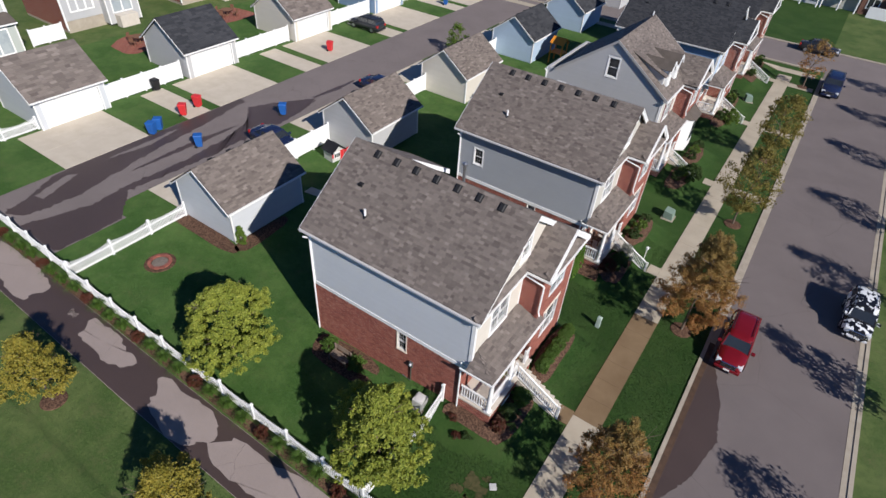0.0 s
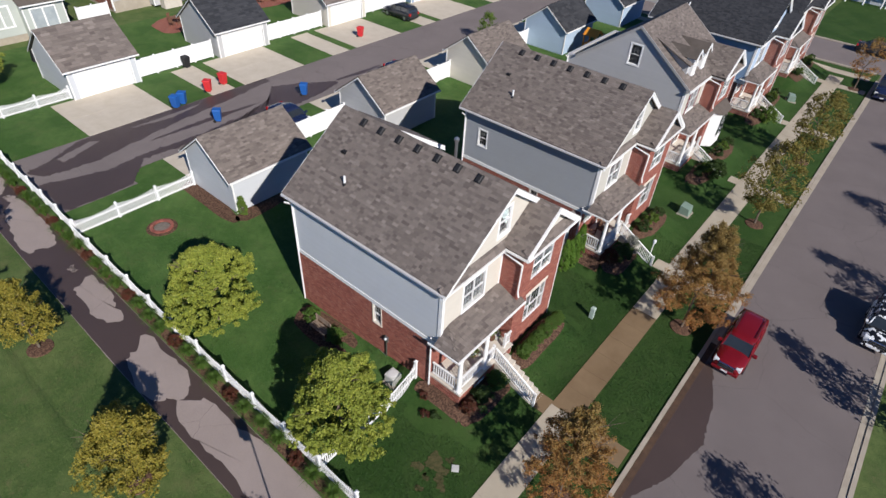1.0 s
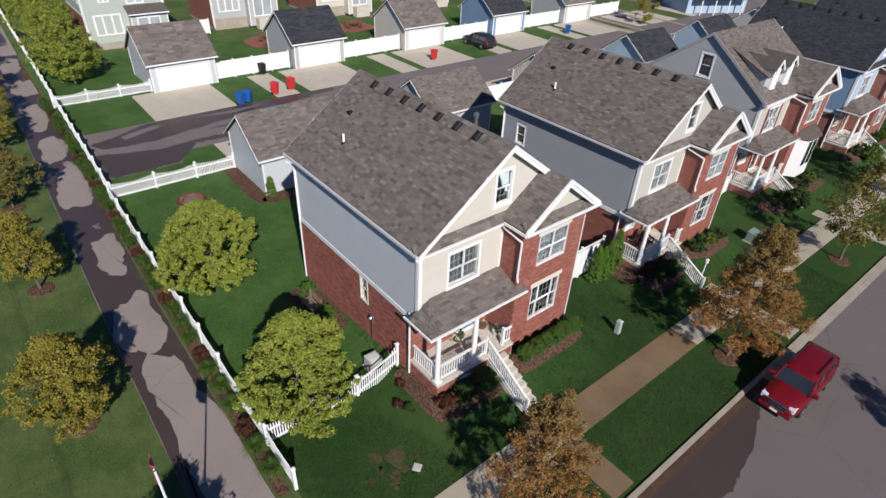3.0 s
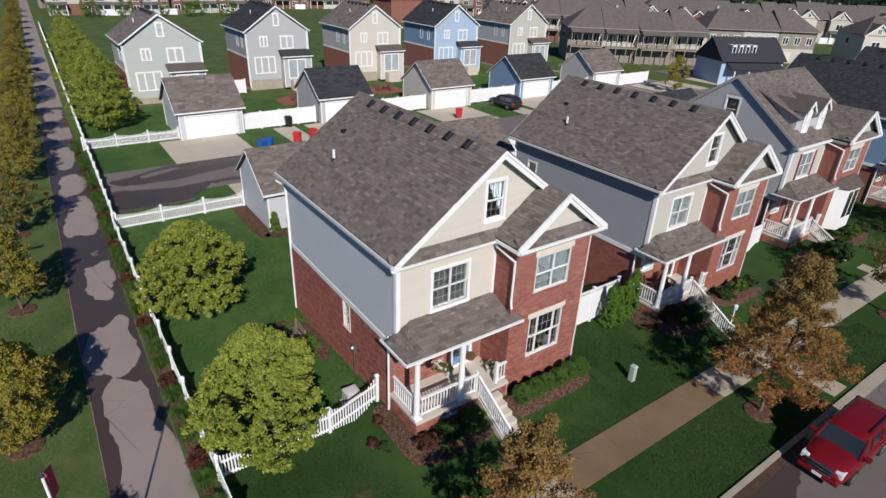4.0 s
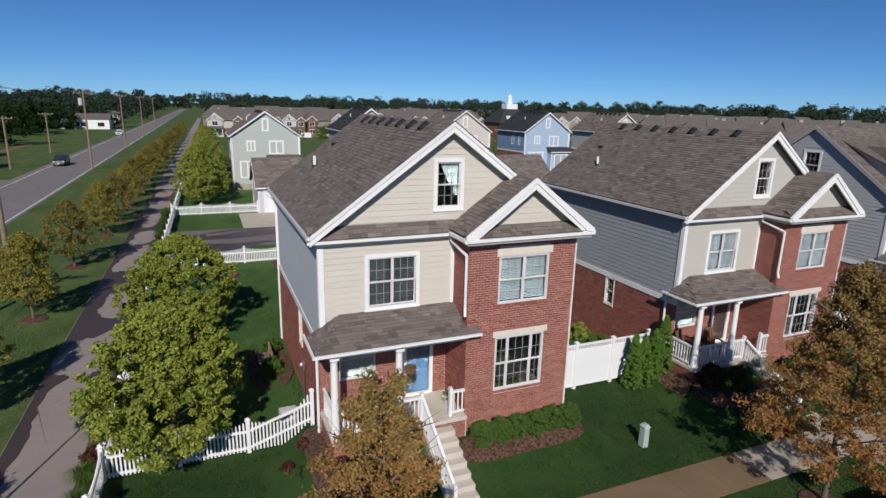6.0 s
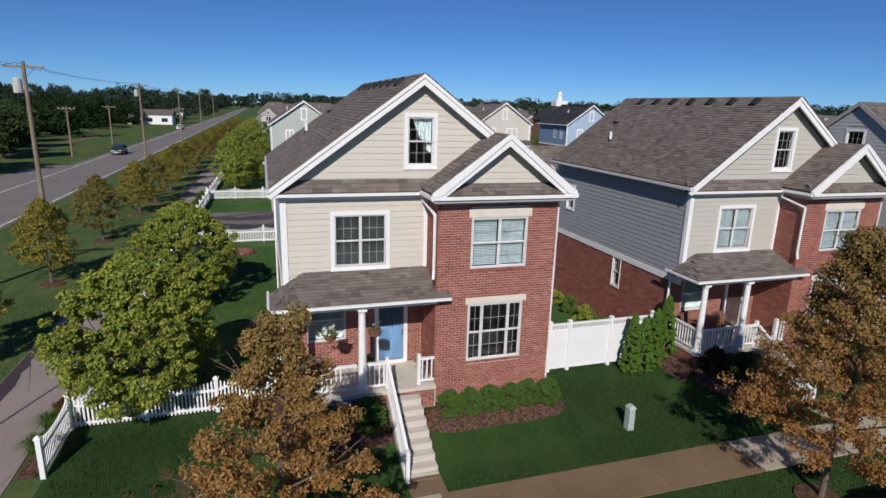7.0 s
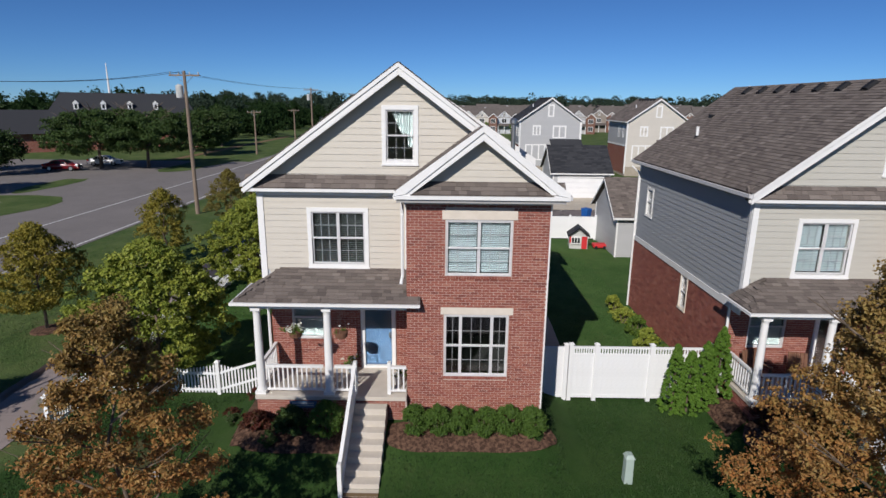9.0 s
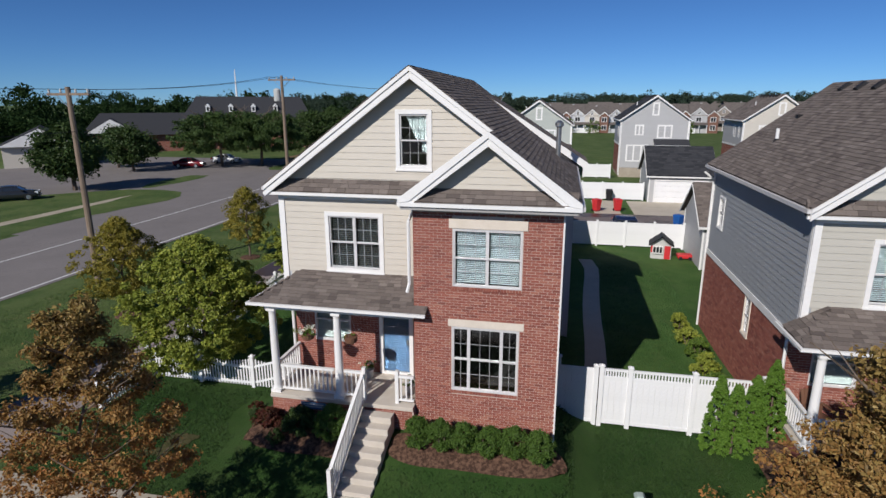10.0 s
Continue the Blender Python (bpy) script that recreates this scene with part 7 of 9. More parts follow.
# ---- houses beyond the alley ----
def far_house(yc, wall, side, dark, label, seed, xf=-63.3, depth=9.2, half=4.08, dz=0.0, group="houses beyond the alley"):
    rng = random.Random(seed)
    h = thing("house", (xf, yc, 0), label, "house", group)
    h.location.z = dz
    ez, p = 7.04, 0.68
    rz = ez + p * half
    fm = face_map("+x", 0.0)
    b = Shape()
    b.box(-depth, -half, 3.5, 0, half, ez)
    b.prism([(0, -half, ez), (0, half, ez), (0, 0, rz)], [(-depth, -half, ez), (-depth, half, ez), (-depth, 0, rz)])
    b.box(-0.3, -half, 0.7, 0, half, 3.5)
    wl = part("wall", b, M[wall], h, "lap-sided wall")
    lim = lambda z: (-min(half, (rz - z) / p), min(half, (rz - z) / p))
    for q in lap_boards(fm, -half, half, 0.75, rz - 0.15, [], 0.3, lim):
        part("board", q, M[wall], wl)
    for q in lap_boards(face_map("-y", -half), -depth, 0, 3.7, ez, [], 0.3):
        part("board", q, M[side], wl)
    part("wall", Shape().box(-depth, -half + 0.01, 0.3 - dz, -0.3, half - 0.01, 3.5), M["brickwall"], h, "red brick lower wall")
    part("foundation", Shape().box(-depth, -half + 0.03, -0.2 - dz, -0.02, half - 0.03, 0.7), M["kerb"], h, "grey concrete foundation")
    part("band_trim", Shape().box(-depth, -half - 0.04, 3.45, -0.0, -half, 3.68), M["trim"], h)
    o = 0.35
    for sg in (-1, 1):
        s = Shape().slab([(-depth - o, sg * (half + o), ez - p * o), (o, sg * (half + o), ez - p * o), (o, 0, rz + 0.1), (-depth - o, 0, rz + 0.1)], 0.12)
        r = part("roof", s, M["roofdeck"], h, "charcoal shingle roof slope" if dark else "brown-grey shingle roof slope")
        tabs = Shape()
        shingle(tabs, (-depth - o, sg * (half + o), ez - p * o + 0.01), (1, 0, 0), (0, -sg * (half + o), rz + 0.1 - ez + p * o), depth + 2 * o, math.hypot(half + o, rz + 0.1 - ez + p * o), rng, 0.3, 0.75)
        part("shingles", tabs, M["darkshingle"] if dark else M["shingle"], r, kind="stuff")
        bb = Shape()
        q = [(0, rz + 0.06), (sg * (half + o), ez - p * o - 0.04), (sg * (half + o), ez - p * o - 0.20), (0, rz - 0.16)]
        bb.prism([(o, y, z) for y, z in q], [(o + 0.05, y, z) for y, z in q])
        part("bargeboard", bb, M["trim"], h, "white bargeboard")
        part("corner_board", Shape().box(-0.1, sg * half - 0.07, 0.3 - dz, 0.05, sg * half + 0.07, ez), M["trim"], h)
        part("gutter", Shape().box(-depth - o, sg * (half + o), ez - p * o - 0.12, o, sg * (half + o + 0.1), ez - p * o), M["trim"], h)
        part("downspout", Shape().rod((0.12, sg * (half + 0.12), 0.1), (0.12, sg * (half + 0.12), ez - 0.3), 0.06, n=6), M["trim"], h)
    for i in range(6):
        vx = -1.2 - i * 1.2
        part("roof_vent", Shape().box(vx - 0.2, -0.55, rz - 0.42, vx + 0.2, -0.15, rz + 0.10), M["black"], h)
    part("vent_pipe", Shape().rod((-4.0, -1.9, rz - 1.6), (-4.0, -1.9, rz - 0.75), 0.06, n=6), M["vinyl"], h)
    for a, c, z0, z1, un, ins in ((-0.40, 0.42, 7.35, 8.95, (1,), "dark"), (-2.38, -1.30, 4.85, 6.20, (1, 1), "pale"), (0.36, 2.18, 4.50, 6.18, (1, 1), "pale"), (-3.30, -0.50, 1.50, 3.65, (1, 1, 1), "bright")):
        window(h, fm, a, c, z0, z1, un, 0.15, inside=ins, cols=1, far=True, sill=False, label="white-framed rear window")
        # broad white mullions between the units
        for k in range(1, len(un)):
            u = a + (c - a) * k / len(un)
            q = Shape()
            slab_on(q, fm, u - 0.09, u + 0.09, z0, z1, 0.02, 0.05)
            part("mullion", q, M["trim"], h)
    window(h, face_map("-y", -half), -4.2, -3.4, 4.6, 6.1, (1,), 0.1, inside="dark", cols=1, far=True, sill=False)
    window(h, face_map("-y", -half), -2.1, -1.5, 4.6, 6.1, (1,), 0.1, inside="dark", cols=1, far=True, sill=False)
    # one-storey room at the back under its own small roof, with a sliding door
    pr = Shape().slab([(1.55, -0.05, 3.72), (1.55, half + 0.15, 3.72), (0, half + 0.15, 4.42), (0, -0.05, 4.42)], 0.1)
    part("porch_roof", pr, M["darkshingle"] if dark else M["roofdeck"], h, "small shingled roof over the back door")
    part("gutter", Shape().box(1.55, -0.05, 3.60, 1.64, half + 0.15, 3.72), M["trim"], h)
    part("wall", Shape().box(0, 0.2, 0.3 - dz, 1.25, half - 0.05, 3.68), M[wall], h, "sided back room")
    for y in (0.2, half - 0.05):
        part("corner_board", Shape().box(1.18, y - 0.06, 0.3 - dz, 1.30, y + 0.06, 3.66), M["trim"], h)
    d = Shape()
    slab_on(d, face_map("+x", 1.25), 0.75, 3.25, 0.85, 3.35, 0, 0.05)
    dr = part("patio_door", d, M["trim"], h, "white sliding patio door")
    for a in (0.90, 2.08):
        g = Shape()
        slab_on(g, face_map("+x", 1.3), a, a + 1.02, 0.98, 3.2, 0, 0.012)
        part("pane", g, M["paleglass"], dr)
    part("step", Shape().box(1.25, 0.9, 0.0 - dz, 2.3, 3.1, 0.75), M["porch"], h, "concrete back step")
    return h


for k, (yc, wc, sc, dk, lb) in enumerate(((4.65, "sage", "sage", False, "sage-green two-storey house with brown roof beyond the alley"),
                                           (19.2, "grey", "slate", True, "grey two-storey house with charcoal roof beyond the alley"),
                                           (33.8, "ivory", "grey", False, "ivory two-storey house with brown roof beyond the alley"),
                                           (48.4, "skyblue", "blue", True, "light blue two-storey house with charcoal roof beyond the alley"),
                                           (63.8, "greige", "grey", False, "greige two-storey house with brown roof beyond the alley"))):
    far_house(yc, wc, sc, dk, lb, 80 + k, -61.5 if k == 0 else -64.2, dz=0.0 if k == 0 else 0.58)


# ---- terraces in the distance ----
def terrace(at, turn, units, unit_w, depth, eave, ridge, wall, base, roof_mat, label, gables=True, doors=False):
    """A row of joined houses facing local +x under one long roof: gabled fronts, porches or garage doors."""
    t = thing("terrace", (at[0], at[1], 0), label, "terrace", "distant terraces", turn)
    rng = random.Random(int(abs(at[0]) * 7 + abs(at[1])))
    o = 0.45
    for u in range(units):
        y0, y1 = u * unit_w, (u + 1) * unit_w
        c = (y0 + y1) / 2
        fx = (0.0, 0.7, -0.5, 0.4, -0.2)[(u + units) % 5]
        rz = ridge + (0.0, 0.35, -0.3, 0.2)[(u * 3 + units) % 4]
        hx = depth / 2
        up_wall, low_wall = (wall, base) if (u + units) % 2 else (base if base != "farbrick" else "greige", base)
        part("wall", Shape().box(-depth, y0, 2.8, fx, y1, eave), M[up_wall], t, "upper wall")
        part("wall", Shape().box(-depth, y0 + 0.01, 0, fx + 0.02, y1 - 0.01, 2.8), M[low_wall], t, "lower wall")
        # main roof, its ridge along the row, hipped at the two ends
        r = Shape()
        h0 = hx * 0.75
        ya, yb = y0 - (o if u == 0 else 0), y1 + (o if u == units - 1 else 0)
        e = [(fx + o, ya), (fx + o, yb), (-depth - o, yb), (-depth - o, ya)]
        r.add([(x, y, eave) for x, y in e] + [(-hx, ya + (h0 if u == 0 else 0), rz), (-hx, yb - (h0 if u == units - 1 else 0), rz)], [(0, 1, 5, 4), (1, 2, 5), (2, 3, 4, 5), (3, 0, 4), (0, 3, 2, 1)])
        part("roof", r, M[roof_mat], t, "shingle roof")
        part("gutter", Shape().box(fx + o, ya, eave - 0.12, fx + o + 0.12, yb, eave + 0.04), M["farwall"], t)
        side = 1 if (u * 5 + units) % 3 else -1
        if gables:
            up_wall = rng.choice((up_wall, up_wall, "grey", "ivory", "pale"))
            pair = ((c - side * unit_w * 0.20, unit_w * 0.30, 0.5, up_wall, rz - 0.5), (c + side * unit_w * 0.29, unit_w * 0.18, 1.3, "farbrick", rz - 1.5))
            pick = rng.random()
            for cy, w, proj, gm, gz in pair if pick < 0.55 else pair[:1] if pick < 0.8 else pair[1:]:
                ft = fx + proj
                gz = min(gz, eave + w * 0.85)
                bay = part("bay", Shape().box(fx - 0.2, cy - w, 0, ft, cy + w, eave).prism([(ft, cy - w, eave), (ft, cy + w, eave), (ft, cy, gz)], [(fx - 0.2, cy - w, eave), (fx - 0.2, cy + w, eave), (fx - 0.2, cy, gz)]), M[gm], t, "gabled front bay")
                part("bay_roof", Shape().prism([(ft + 0.25, cy - w - 0.3, eave - 0.15), (ft + 0.25, cy, gz + 0.12), (ft + 0.25, cy + w + 0.3, eave - 0.15), (ft + 0.25, cy, gz - 0.06)], [(-hx, cy - w - 0.3, eave - 0.15), (-hx, cy, gz + 0.12), (-hx, cy + w + 0.3, eave - 0.15), (-hx, cy, gz - 0.06)]), M[roof_mat], bay)
                for sg in (-1, 1):
                    q = [(cy, gz + 0.12), (cy + sg * (w + 0.3), eave - 0.12), (cy + sg * (w + 0.3), eave - 0.38), (cy, gz - 0.16)]
                    part("bargeboard", Shape().prism([(ft + 0.25, y, z) for y, z in q], [(ft + 0.32, y, z) for y, z in q]), M["trim"], bay)
                fmb = face_map("+x", ft)
                for z0, z1 in ((eave + 0.15, min(eave + 1.3, gz - 0.7)), (3.5, 5.0), (0.9, 2.5)):
                    if z1 - z0 < 0.5 or (z0 < 3 and w > unit_w * 0.25):
                        continue
                    k = 0.42 if z0 > eave else min(0.85, w * 0.6)
                    s = Shape()
                    ring(s, fmb, cy - k, cy + k, z0, z1, 0.11, 0.11, 0.11, 0, 0.06)
                    slab_on(s, fmb, cy - 0.05, cy + 0.05, z0 + 0.1, z1 - 0.1, 0.0, 0.05)
                    wn_ = part("window", s, M["trim"], bay)
                    q = Shape()
                    slab_on(q, fmb, cy - k + 0.1, cy + k - 0.1, z0 + 0.1, z1 - 0.1, 0.0, 0.03)
                    part("pane", q, M["darkglass"], wn_)
            py = c - side * unit_w * 0.20
            part("porch_roof", Shape().slab([(fx + 2.3, py - unit_w * 0.30, 2.7), (fx + 2.3, py + unit_w * 0.30, 2.7), (fx + 0.4, py + unit_w * 0.30, 3.4), (fx + 0.4, py - unit_w * 0.30, 3.4)], 0.14), M[roof_mat], t)
            for k in (-0.27, 0.0, 0.27):
                part("column", Shape().rod((fx + 2.1, py + k * unit_w, 0), (fx + 2.1, py + k * unit_w, 2.65), 0.12), M["trim"], t)
            if u % 2:
                part("yard_fence", Shape().box(fx + 2.6, y1 - 2.2, 0, fx + 2.7, y1 + 1.4, 1.6), M["vinyl"], t, "white fence between two front yards")
        else:
            fm = face_map("+x", fx + 0.02)
            for uu in (-0.32, 0.0, 0.32):
                s = Shape()
                m = c + uu * unit_w
                ring(s, fm, m - 0.6, m + 0.6, 3.6, 5.1, 0.1, 0.1, 0.1, 0, 0.06)
                slab_on(s, fm, m - 0.05, m + 0.05, 3.7, 5.0, 0.0, 0.05)
                w = part("window", s, M["trim"], t)
                q = Shape()
                slab_on(q, fm, m - 0.5, m + 0.5, 3.7, 5.0, 0.0, 0.03)
                part("pane", q, M["darkglass"], w)
            if doors:
                for k in (-0.25, 0.25):
                    s = Shape()
                    slab_on(s, fm, c + k * unit_w - 1.25, c + k * unit_w + 1.25, 0, 2.2, 0, 0.06)
                    part("garage_door", s, M["lintel"], t, "beige garage door")
            else:
                part("porch_floor", Shape().box(fx, y0 + 0.3, 2.75, fx + 2.0, y1 - 0.3, 2.95), M["farwall"], t, "tan balcony deck")
                part("porch_roof", Shape().slab([(fx + 2.2, y0 + 0.2, eave - 0.7), (fx + 2.2, y1 - 0.2, eave - 0.7), (fx, y1 - 0.2, eave + 0.1), (fx, y0 + 0.2, eave + 0.1)], 0.12), M[roof_mat], t)
                for k in range(4):
                    yy = y0 + 0.4 + (unit_w - 0.8) * k / 3
                    part("column", Shape().rod((fx + 1.9, yy, 0), (fx + 1.9, yy, eave - 0.65), 0.10), M["farwall"], t)
                part("balcony_rail", Shape().box(fx + 1.85, y0 + 0.4, 3.85, fx + 1.93, y1 - 0.4, 3.93).box(fx + 1.87, y0 + 0.4, 3.15, fx + 1.91, y1 - 0.4, 3.2), M["farwall"], t)
        part("chimney", Shape().box(-hx - 1.6, c - 0.3, rz - 1.2, -hx - 1.0, c + 0.3, rz + 0.35), M["soffit"], t) if rng.random() < 0.5 else None
    for i, yy in ((0, 0.0), (1, units * unit_w)):
        s = Shape()
        fm = face_map("-y" if i == 0 else "+y", yy)
        slab_on(s, fm, -depth * 0.6, -depth * 0.6 + 1.0, 3.6, 5.1, 0, 0.04)
        part("window", s, M["darkglass"], t)
    return t


terrace((-181, -1), 0, 4, 7.6, 10, 5.4, 8.6, "farwall", "farbrick", "farroof", "row of gabled brick houses beyond a big lawn")
terrace((-184, 30), 0, 3, 8.5, 10, 5.6, 8.8, "farwall", "greige", "farroof", "gabled houses with porches beyond a big lawn")
terrace((-206, -2), 0, 7, 9, 11, 5.8, 9.4, "farwall", "farwall", "farroof", "brown-roofed terrace behind the gabled row", gables=False)
terrace((-200, 58), -8, 5, 9, 11, 5.8, 9.2, "farwall", "farbrick", "farroof", "brown-roofed terrace with porches")
terrace((-226, 60), -8, 7, 9, 12, 6.2, 9.8, "farwall", "farbrick", "farroof", "distant terrace with a brown shingle roof", gables=False)
terrace((-68, 78), -37.7, 4, 6.6, 11, 6.2, 9.4, "greige", "farwall", "farroof", "beige terrace with porches and brown hipped roof", gables=False)
terrace((-58, 108), -37.7, 3, 7.5, 11, 6.2, 9.6, "farwall", "greige", "farroof", "beige terrace with garage doors", gables=False, doors=True)
terrace((-38, 132), -42, 4, 8, 11, 6.2, 9.6, "farwall", "greige", "farroof", "beige terrace with brown roof")
terrace((-95, 92), -35, 4, 8, 12, 6.2, 9.8, "farwall", "farbrick", "farroof", "beige terrace with a brown shingle roof", gables=False)
terrace((-90, 128), -40, 5, 8, 12, 6.2, 9.8, "farwall", "farbrick", "farroof", "beige terrace with a brown shingle roof")
terrace((-125, 105), -30, 4, 8, 12, 6.2, 9.8, "farwall", "farbrick", "farroof", "beige terrace with a brown shingle roof")
terrace((-135, 140), -38, 6, 8, 12, 6.2, 10.0, "farwall", "greige", "farroof", "distant beige terrace with a brown shingle roof", gables=False)
terrace((-75, 165), -45, 6, 8, 12, 6.2, 9.8, "farwall", "greige", "farroof", "distant beige terrace with a brown shingle roof")
terrace((-30, 168), -55, 6, 8, 12, 6.2, 9.6, "farwall", "farbrick", "farroof", "distant beige terrace with a brown shingle roof", gables=False)
terrace((-165, 112), -25, 6, 9, 12, 6.2, 10.0, "farwall", "farbrick", "farroof", "distant beige terrace with a brown shingle roof")
terrace((-6, 100), -90, 3, 9, 10, 6.0, 9.0, "farwall", "farbrick", "farroof", "brick houses across the cross street")
terrace((34, 90), -90, 3, 9, 10, 5.6, 8.6, "farwall", "farbrick", "farroof", "porch-fronted houses across the cross street", gables=False)
sheet("road", M["asphalt"], -52, -28, 84, 112, 0.02, "grey asphalt court before the terraces", "street", 6, 0.0, False)

# dark-roofed hall with a white cupola
cup = thing("hall", (-147, 87.5, 0), "brick hall with charcoal roof and white cupola", "hall")
part("wall", Shape().box(-5.5, -6, 0, 5.5, 6, 6.6), M["brickwall"], cup, "red brick wall")
part("roof", Shape().prism([(-6.1, -6.6, 6.6), (6.1, -6.6, 6.6), (6.1, 6.6, 6.6), (-6.1, 6.6, 6.6)], [(-1.6, -2.5, 10.8), (1.6, -2.5, 10.8), (1.6, 2.5, 10.8), (-1.6, 2.5, 10.8)]), M["darkshingle"], cup, "charcoal hipped roof")
part("cupola", Shape().box(-1.7, -1.9, 10.7, 1.7, 1.9, 12.3).lathe([(0.8, 12.3), (0.8, 14.2), (0.95, 14.3), (0.1, 15.2)], 8), M["trim"], cup, "white wooden cupola")
for i in range(4):
    part("dormer", Shape().box(2.4, -3.4 + i * 1.9, 7.2, 4.9, -2.4 + i * 1.9, 8.7), M["trim"], cup)
# charcoal-roofed blue house with a row of dormers
bh = thing("house", (-40, 90, 0), "light blue house with charcoal roof and white dormers", "house", "", -25)
bh.scale = (0.8, 0.8, 0.85)
part("wall", Shape().box(-4.5, -7, 0, 4.5, 7, 4.2), M["skyblue"], bh, "light blue sided wall")
part("roof", Shape().prism([(5.2, -7.4, 4.2), (-5.2, -7.4, 4.2), (0, -7.4, 8.2)], [(5.2, 7.4, 4.2), (-5.2, 7.4, 4.2), (0, 7.4, 8.2)]), M["darkshingle"], bh, "charcoal roof")
for i in range(4):
    d_ = part("dormer", Shape().box(0.6, -4.6 + i * 1.5, 5.2, 3.4, -3.7 + i * 1.5, 7.0), M["trim"], bh, "white dormer")
    part("pane", Shape().box(3.4, -4.45 + i * 1.5, 5.6, 3.42, -3.85 + i * 1.5, 6.7), M["darkglass"], d_)
for i in range(4):
    part("column", Shape().rod((6.4, -5 + i * 3.2, 0), (6.4, -5 + i * 3.2, 2.9), 0.14), M["trim"], bh)
part("porch_roof", Shape().slab([(6.9, -6, 3.0), (6.9, 6, 3.0), (4.4, 6, 4.1), (4.4, -6, 4.1)], 0.15), M["darkshingle"], bh)

# ---- across the highway ----
sheet("car_park", M["highway"], -78, -20, -75, -27.03, 0.015, "grey asphalt car park and entrance drive", "car park", 12, 0.0, False)
patch("lawn_island", ragged([(-38.6, -31.5), (-41.2, -33.4), (-42.2, -36.4), (-41.6, -40.5), (-38.2, -44.7), (-34.0, -49.0), (-15, -58), (16, -58), (16, -32.3), (-18, -32.3), (-26, -32.4), (-31, -31.9), (-35.8, -31.0)], 61, 1.0, 0.06), 0.03, M["lawn"], "broad grass island between highway and car park", "lawn")
patch("worn_path", blob(-20.5, -36.6, 16.0, 0.7, 66, 60, 0.2), 0.036, M["palewalk"], "worn path across the grass island", "path")
patch("lawn_island", blob(-49.5, -40.0, 6.0, 1.6, 62, 60, 0.2), 0.03, M["lawn"], "narrow grass island in the car park", "lawn")
patch("lawn_island", blob(-78, -33.0, 14.0, 3.2, 63, 60, 0.2), 0.03, M["lawn"], "grass island under the big trees", "lawn")
sheet("pavement", M["walk"], -150, -80, -41.5, -39.8, 0.03, "pale concrete path across the lawn beyond the highway", "path", 8, 0.0, False)
ch = thing("hall", (-108, -61.5, 0), "long brick hall with charcoal roof and white dormers", "hall", "", 29)
part("wall", Shape().box(-8, -15, 0, 8, 12, 4.8), M["brickwall"], ch, "red brick wall")
part("roof", Shape().prism([(9, -16.2, 4.6), (-9, -16.2, 4.6), (0, -12.5, 11.0)], [(9, 12.6, 4.6), (-9, 12.6, 4.6), (0, 10.0, 11.0)]), M["darkshingle"], ch, "long charcoal shingle roof")
for i in range(4):
    y = -9.9 + i * 4.7
    d_ = part("dormer", Shape().box(1.5, y - 0.42, 7.2, 4.6, y + 0.42, 8.9).prism([(4.7, y - 0.60, 8.8), (4.7, y + 0.60, 8.8), (4.7, y, 9.5)], [(1.0, y - 0.60, 8.8), (1.0, y + 0.60, 8.8), (1.0, y, 9.5)]), M["trim"], ch, "white gabled dormer")
    part("pane", Shape().box(4.6, y - 0.22, 7.9, 4.62, y + 0.22, 8.7), M["darkglass"], d_)
part("spire", Shape().rod((-2, -4.0, 9), (-2, -4.0, 17.0), 0.28, 0.08, 8), M["trim"], ch, "slim white spire")
cw = thing("hall", (-93, -79, 0), "low brick wing with charcoal roof and a white pediment", "hall", "", 40)
part("wall", Shape().box(-7, -11, 0, 7, 11, 3.4), M["brickwall"], cw, "red brick wall")
part("roof", Shape().prism([(8, -11.6, 3.4), (-8, -11.6, 3.4), (0, -8, 7.6)], [(8, 11.6, 3.4), (-8, 11.6, 3.4), (0, 8, 7.6)]), M["darkshingle"], cw, "charcoal shingle roof")
part("pediment", Shape().prism([(9.5, -10.2, 4.0), (9.5, -1.8, 4.0), (9.5, -6, 6.6)], [(9.9, -10.2, 4.0), (9.9, -1.8, 4.0), (9.9, -6, 6.6)]), M["trim"], cw, "white gabled pediment")
part("porch_roof", Shape().prism([(9.5, -10.4, 4.0), (9.5, -1.6, 4.0), (9.5, -6, 6.7)], [(0, -10.4, 4.0), (0, -1.6, 4.0), (0, -6, 6.7)]), M["darkshingle"], cw)
wh = thing("house", (-64, -75, 0), "white-gabled low building across the highway", "house", "", 45)
part("wall", Shape().box(-6, -5, 0, 6, 5, 3.2), M["ivory"], wh)
part("roof", Shape().prism([(6.5, -5.6, 3.2), (6.5, 5.6, 3.2), (6.5, 0, 6.0)], [(-6.5, -5.6, 3.2), (-6.5, 5.6, 3.2), (-6.5, 0, 6.0)]), M["darkshingle"], wh)
part("pediment", Shape().prism([(6.5, -5.3, 3.2), (6.5, 5.3, 3.2), (6.5, 0, 5.85)], [(6.7, -5.3, 3.2), (6.7, 5.3, 3.2), (6.7, 0, 5.85)]), M["trim"], wh, "white gable")
lt = make_tree("park_tree", (-66.2, -44.2), "broad flat-topped dark green tree with layered limbs", 8.8, 7.6, "layered", 111, 0, 56, 0.23, 0.26, 0.26, 0.40, "car park trees", ring=False, layers=(44, 15, 0.10))
copy_thing(lt, pose(-67.6, -38.2, 0, 0, 0, 130))
bt = make_tree("park_tree", (-57, -52.5), "rounded dark green tree beside the car park", 6.0, 3.4, "deep", 110, 130, 60, 0.30, 0.25, 0.22, 0.6, "car park trees", 0.7, 0.3, False)
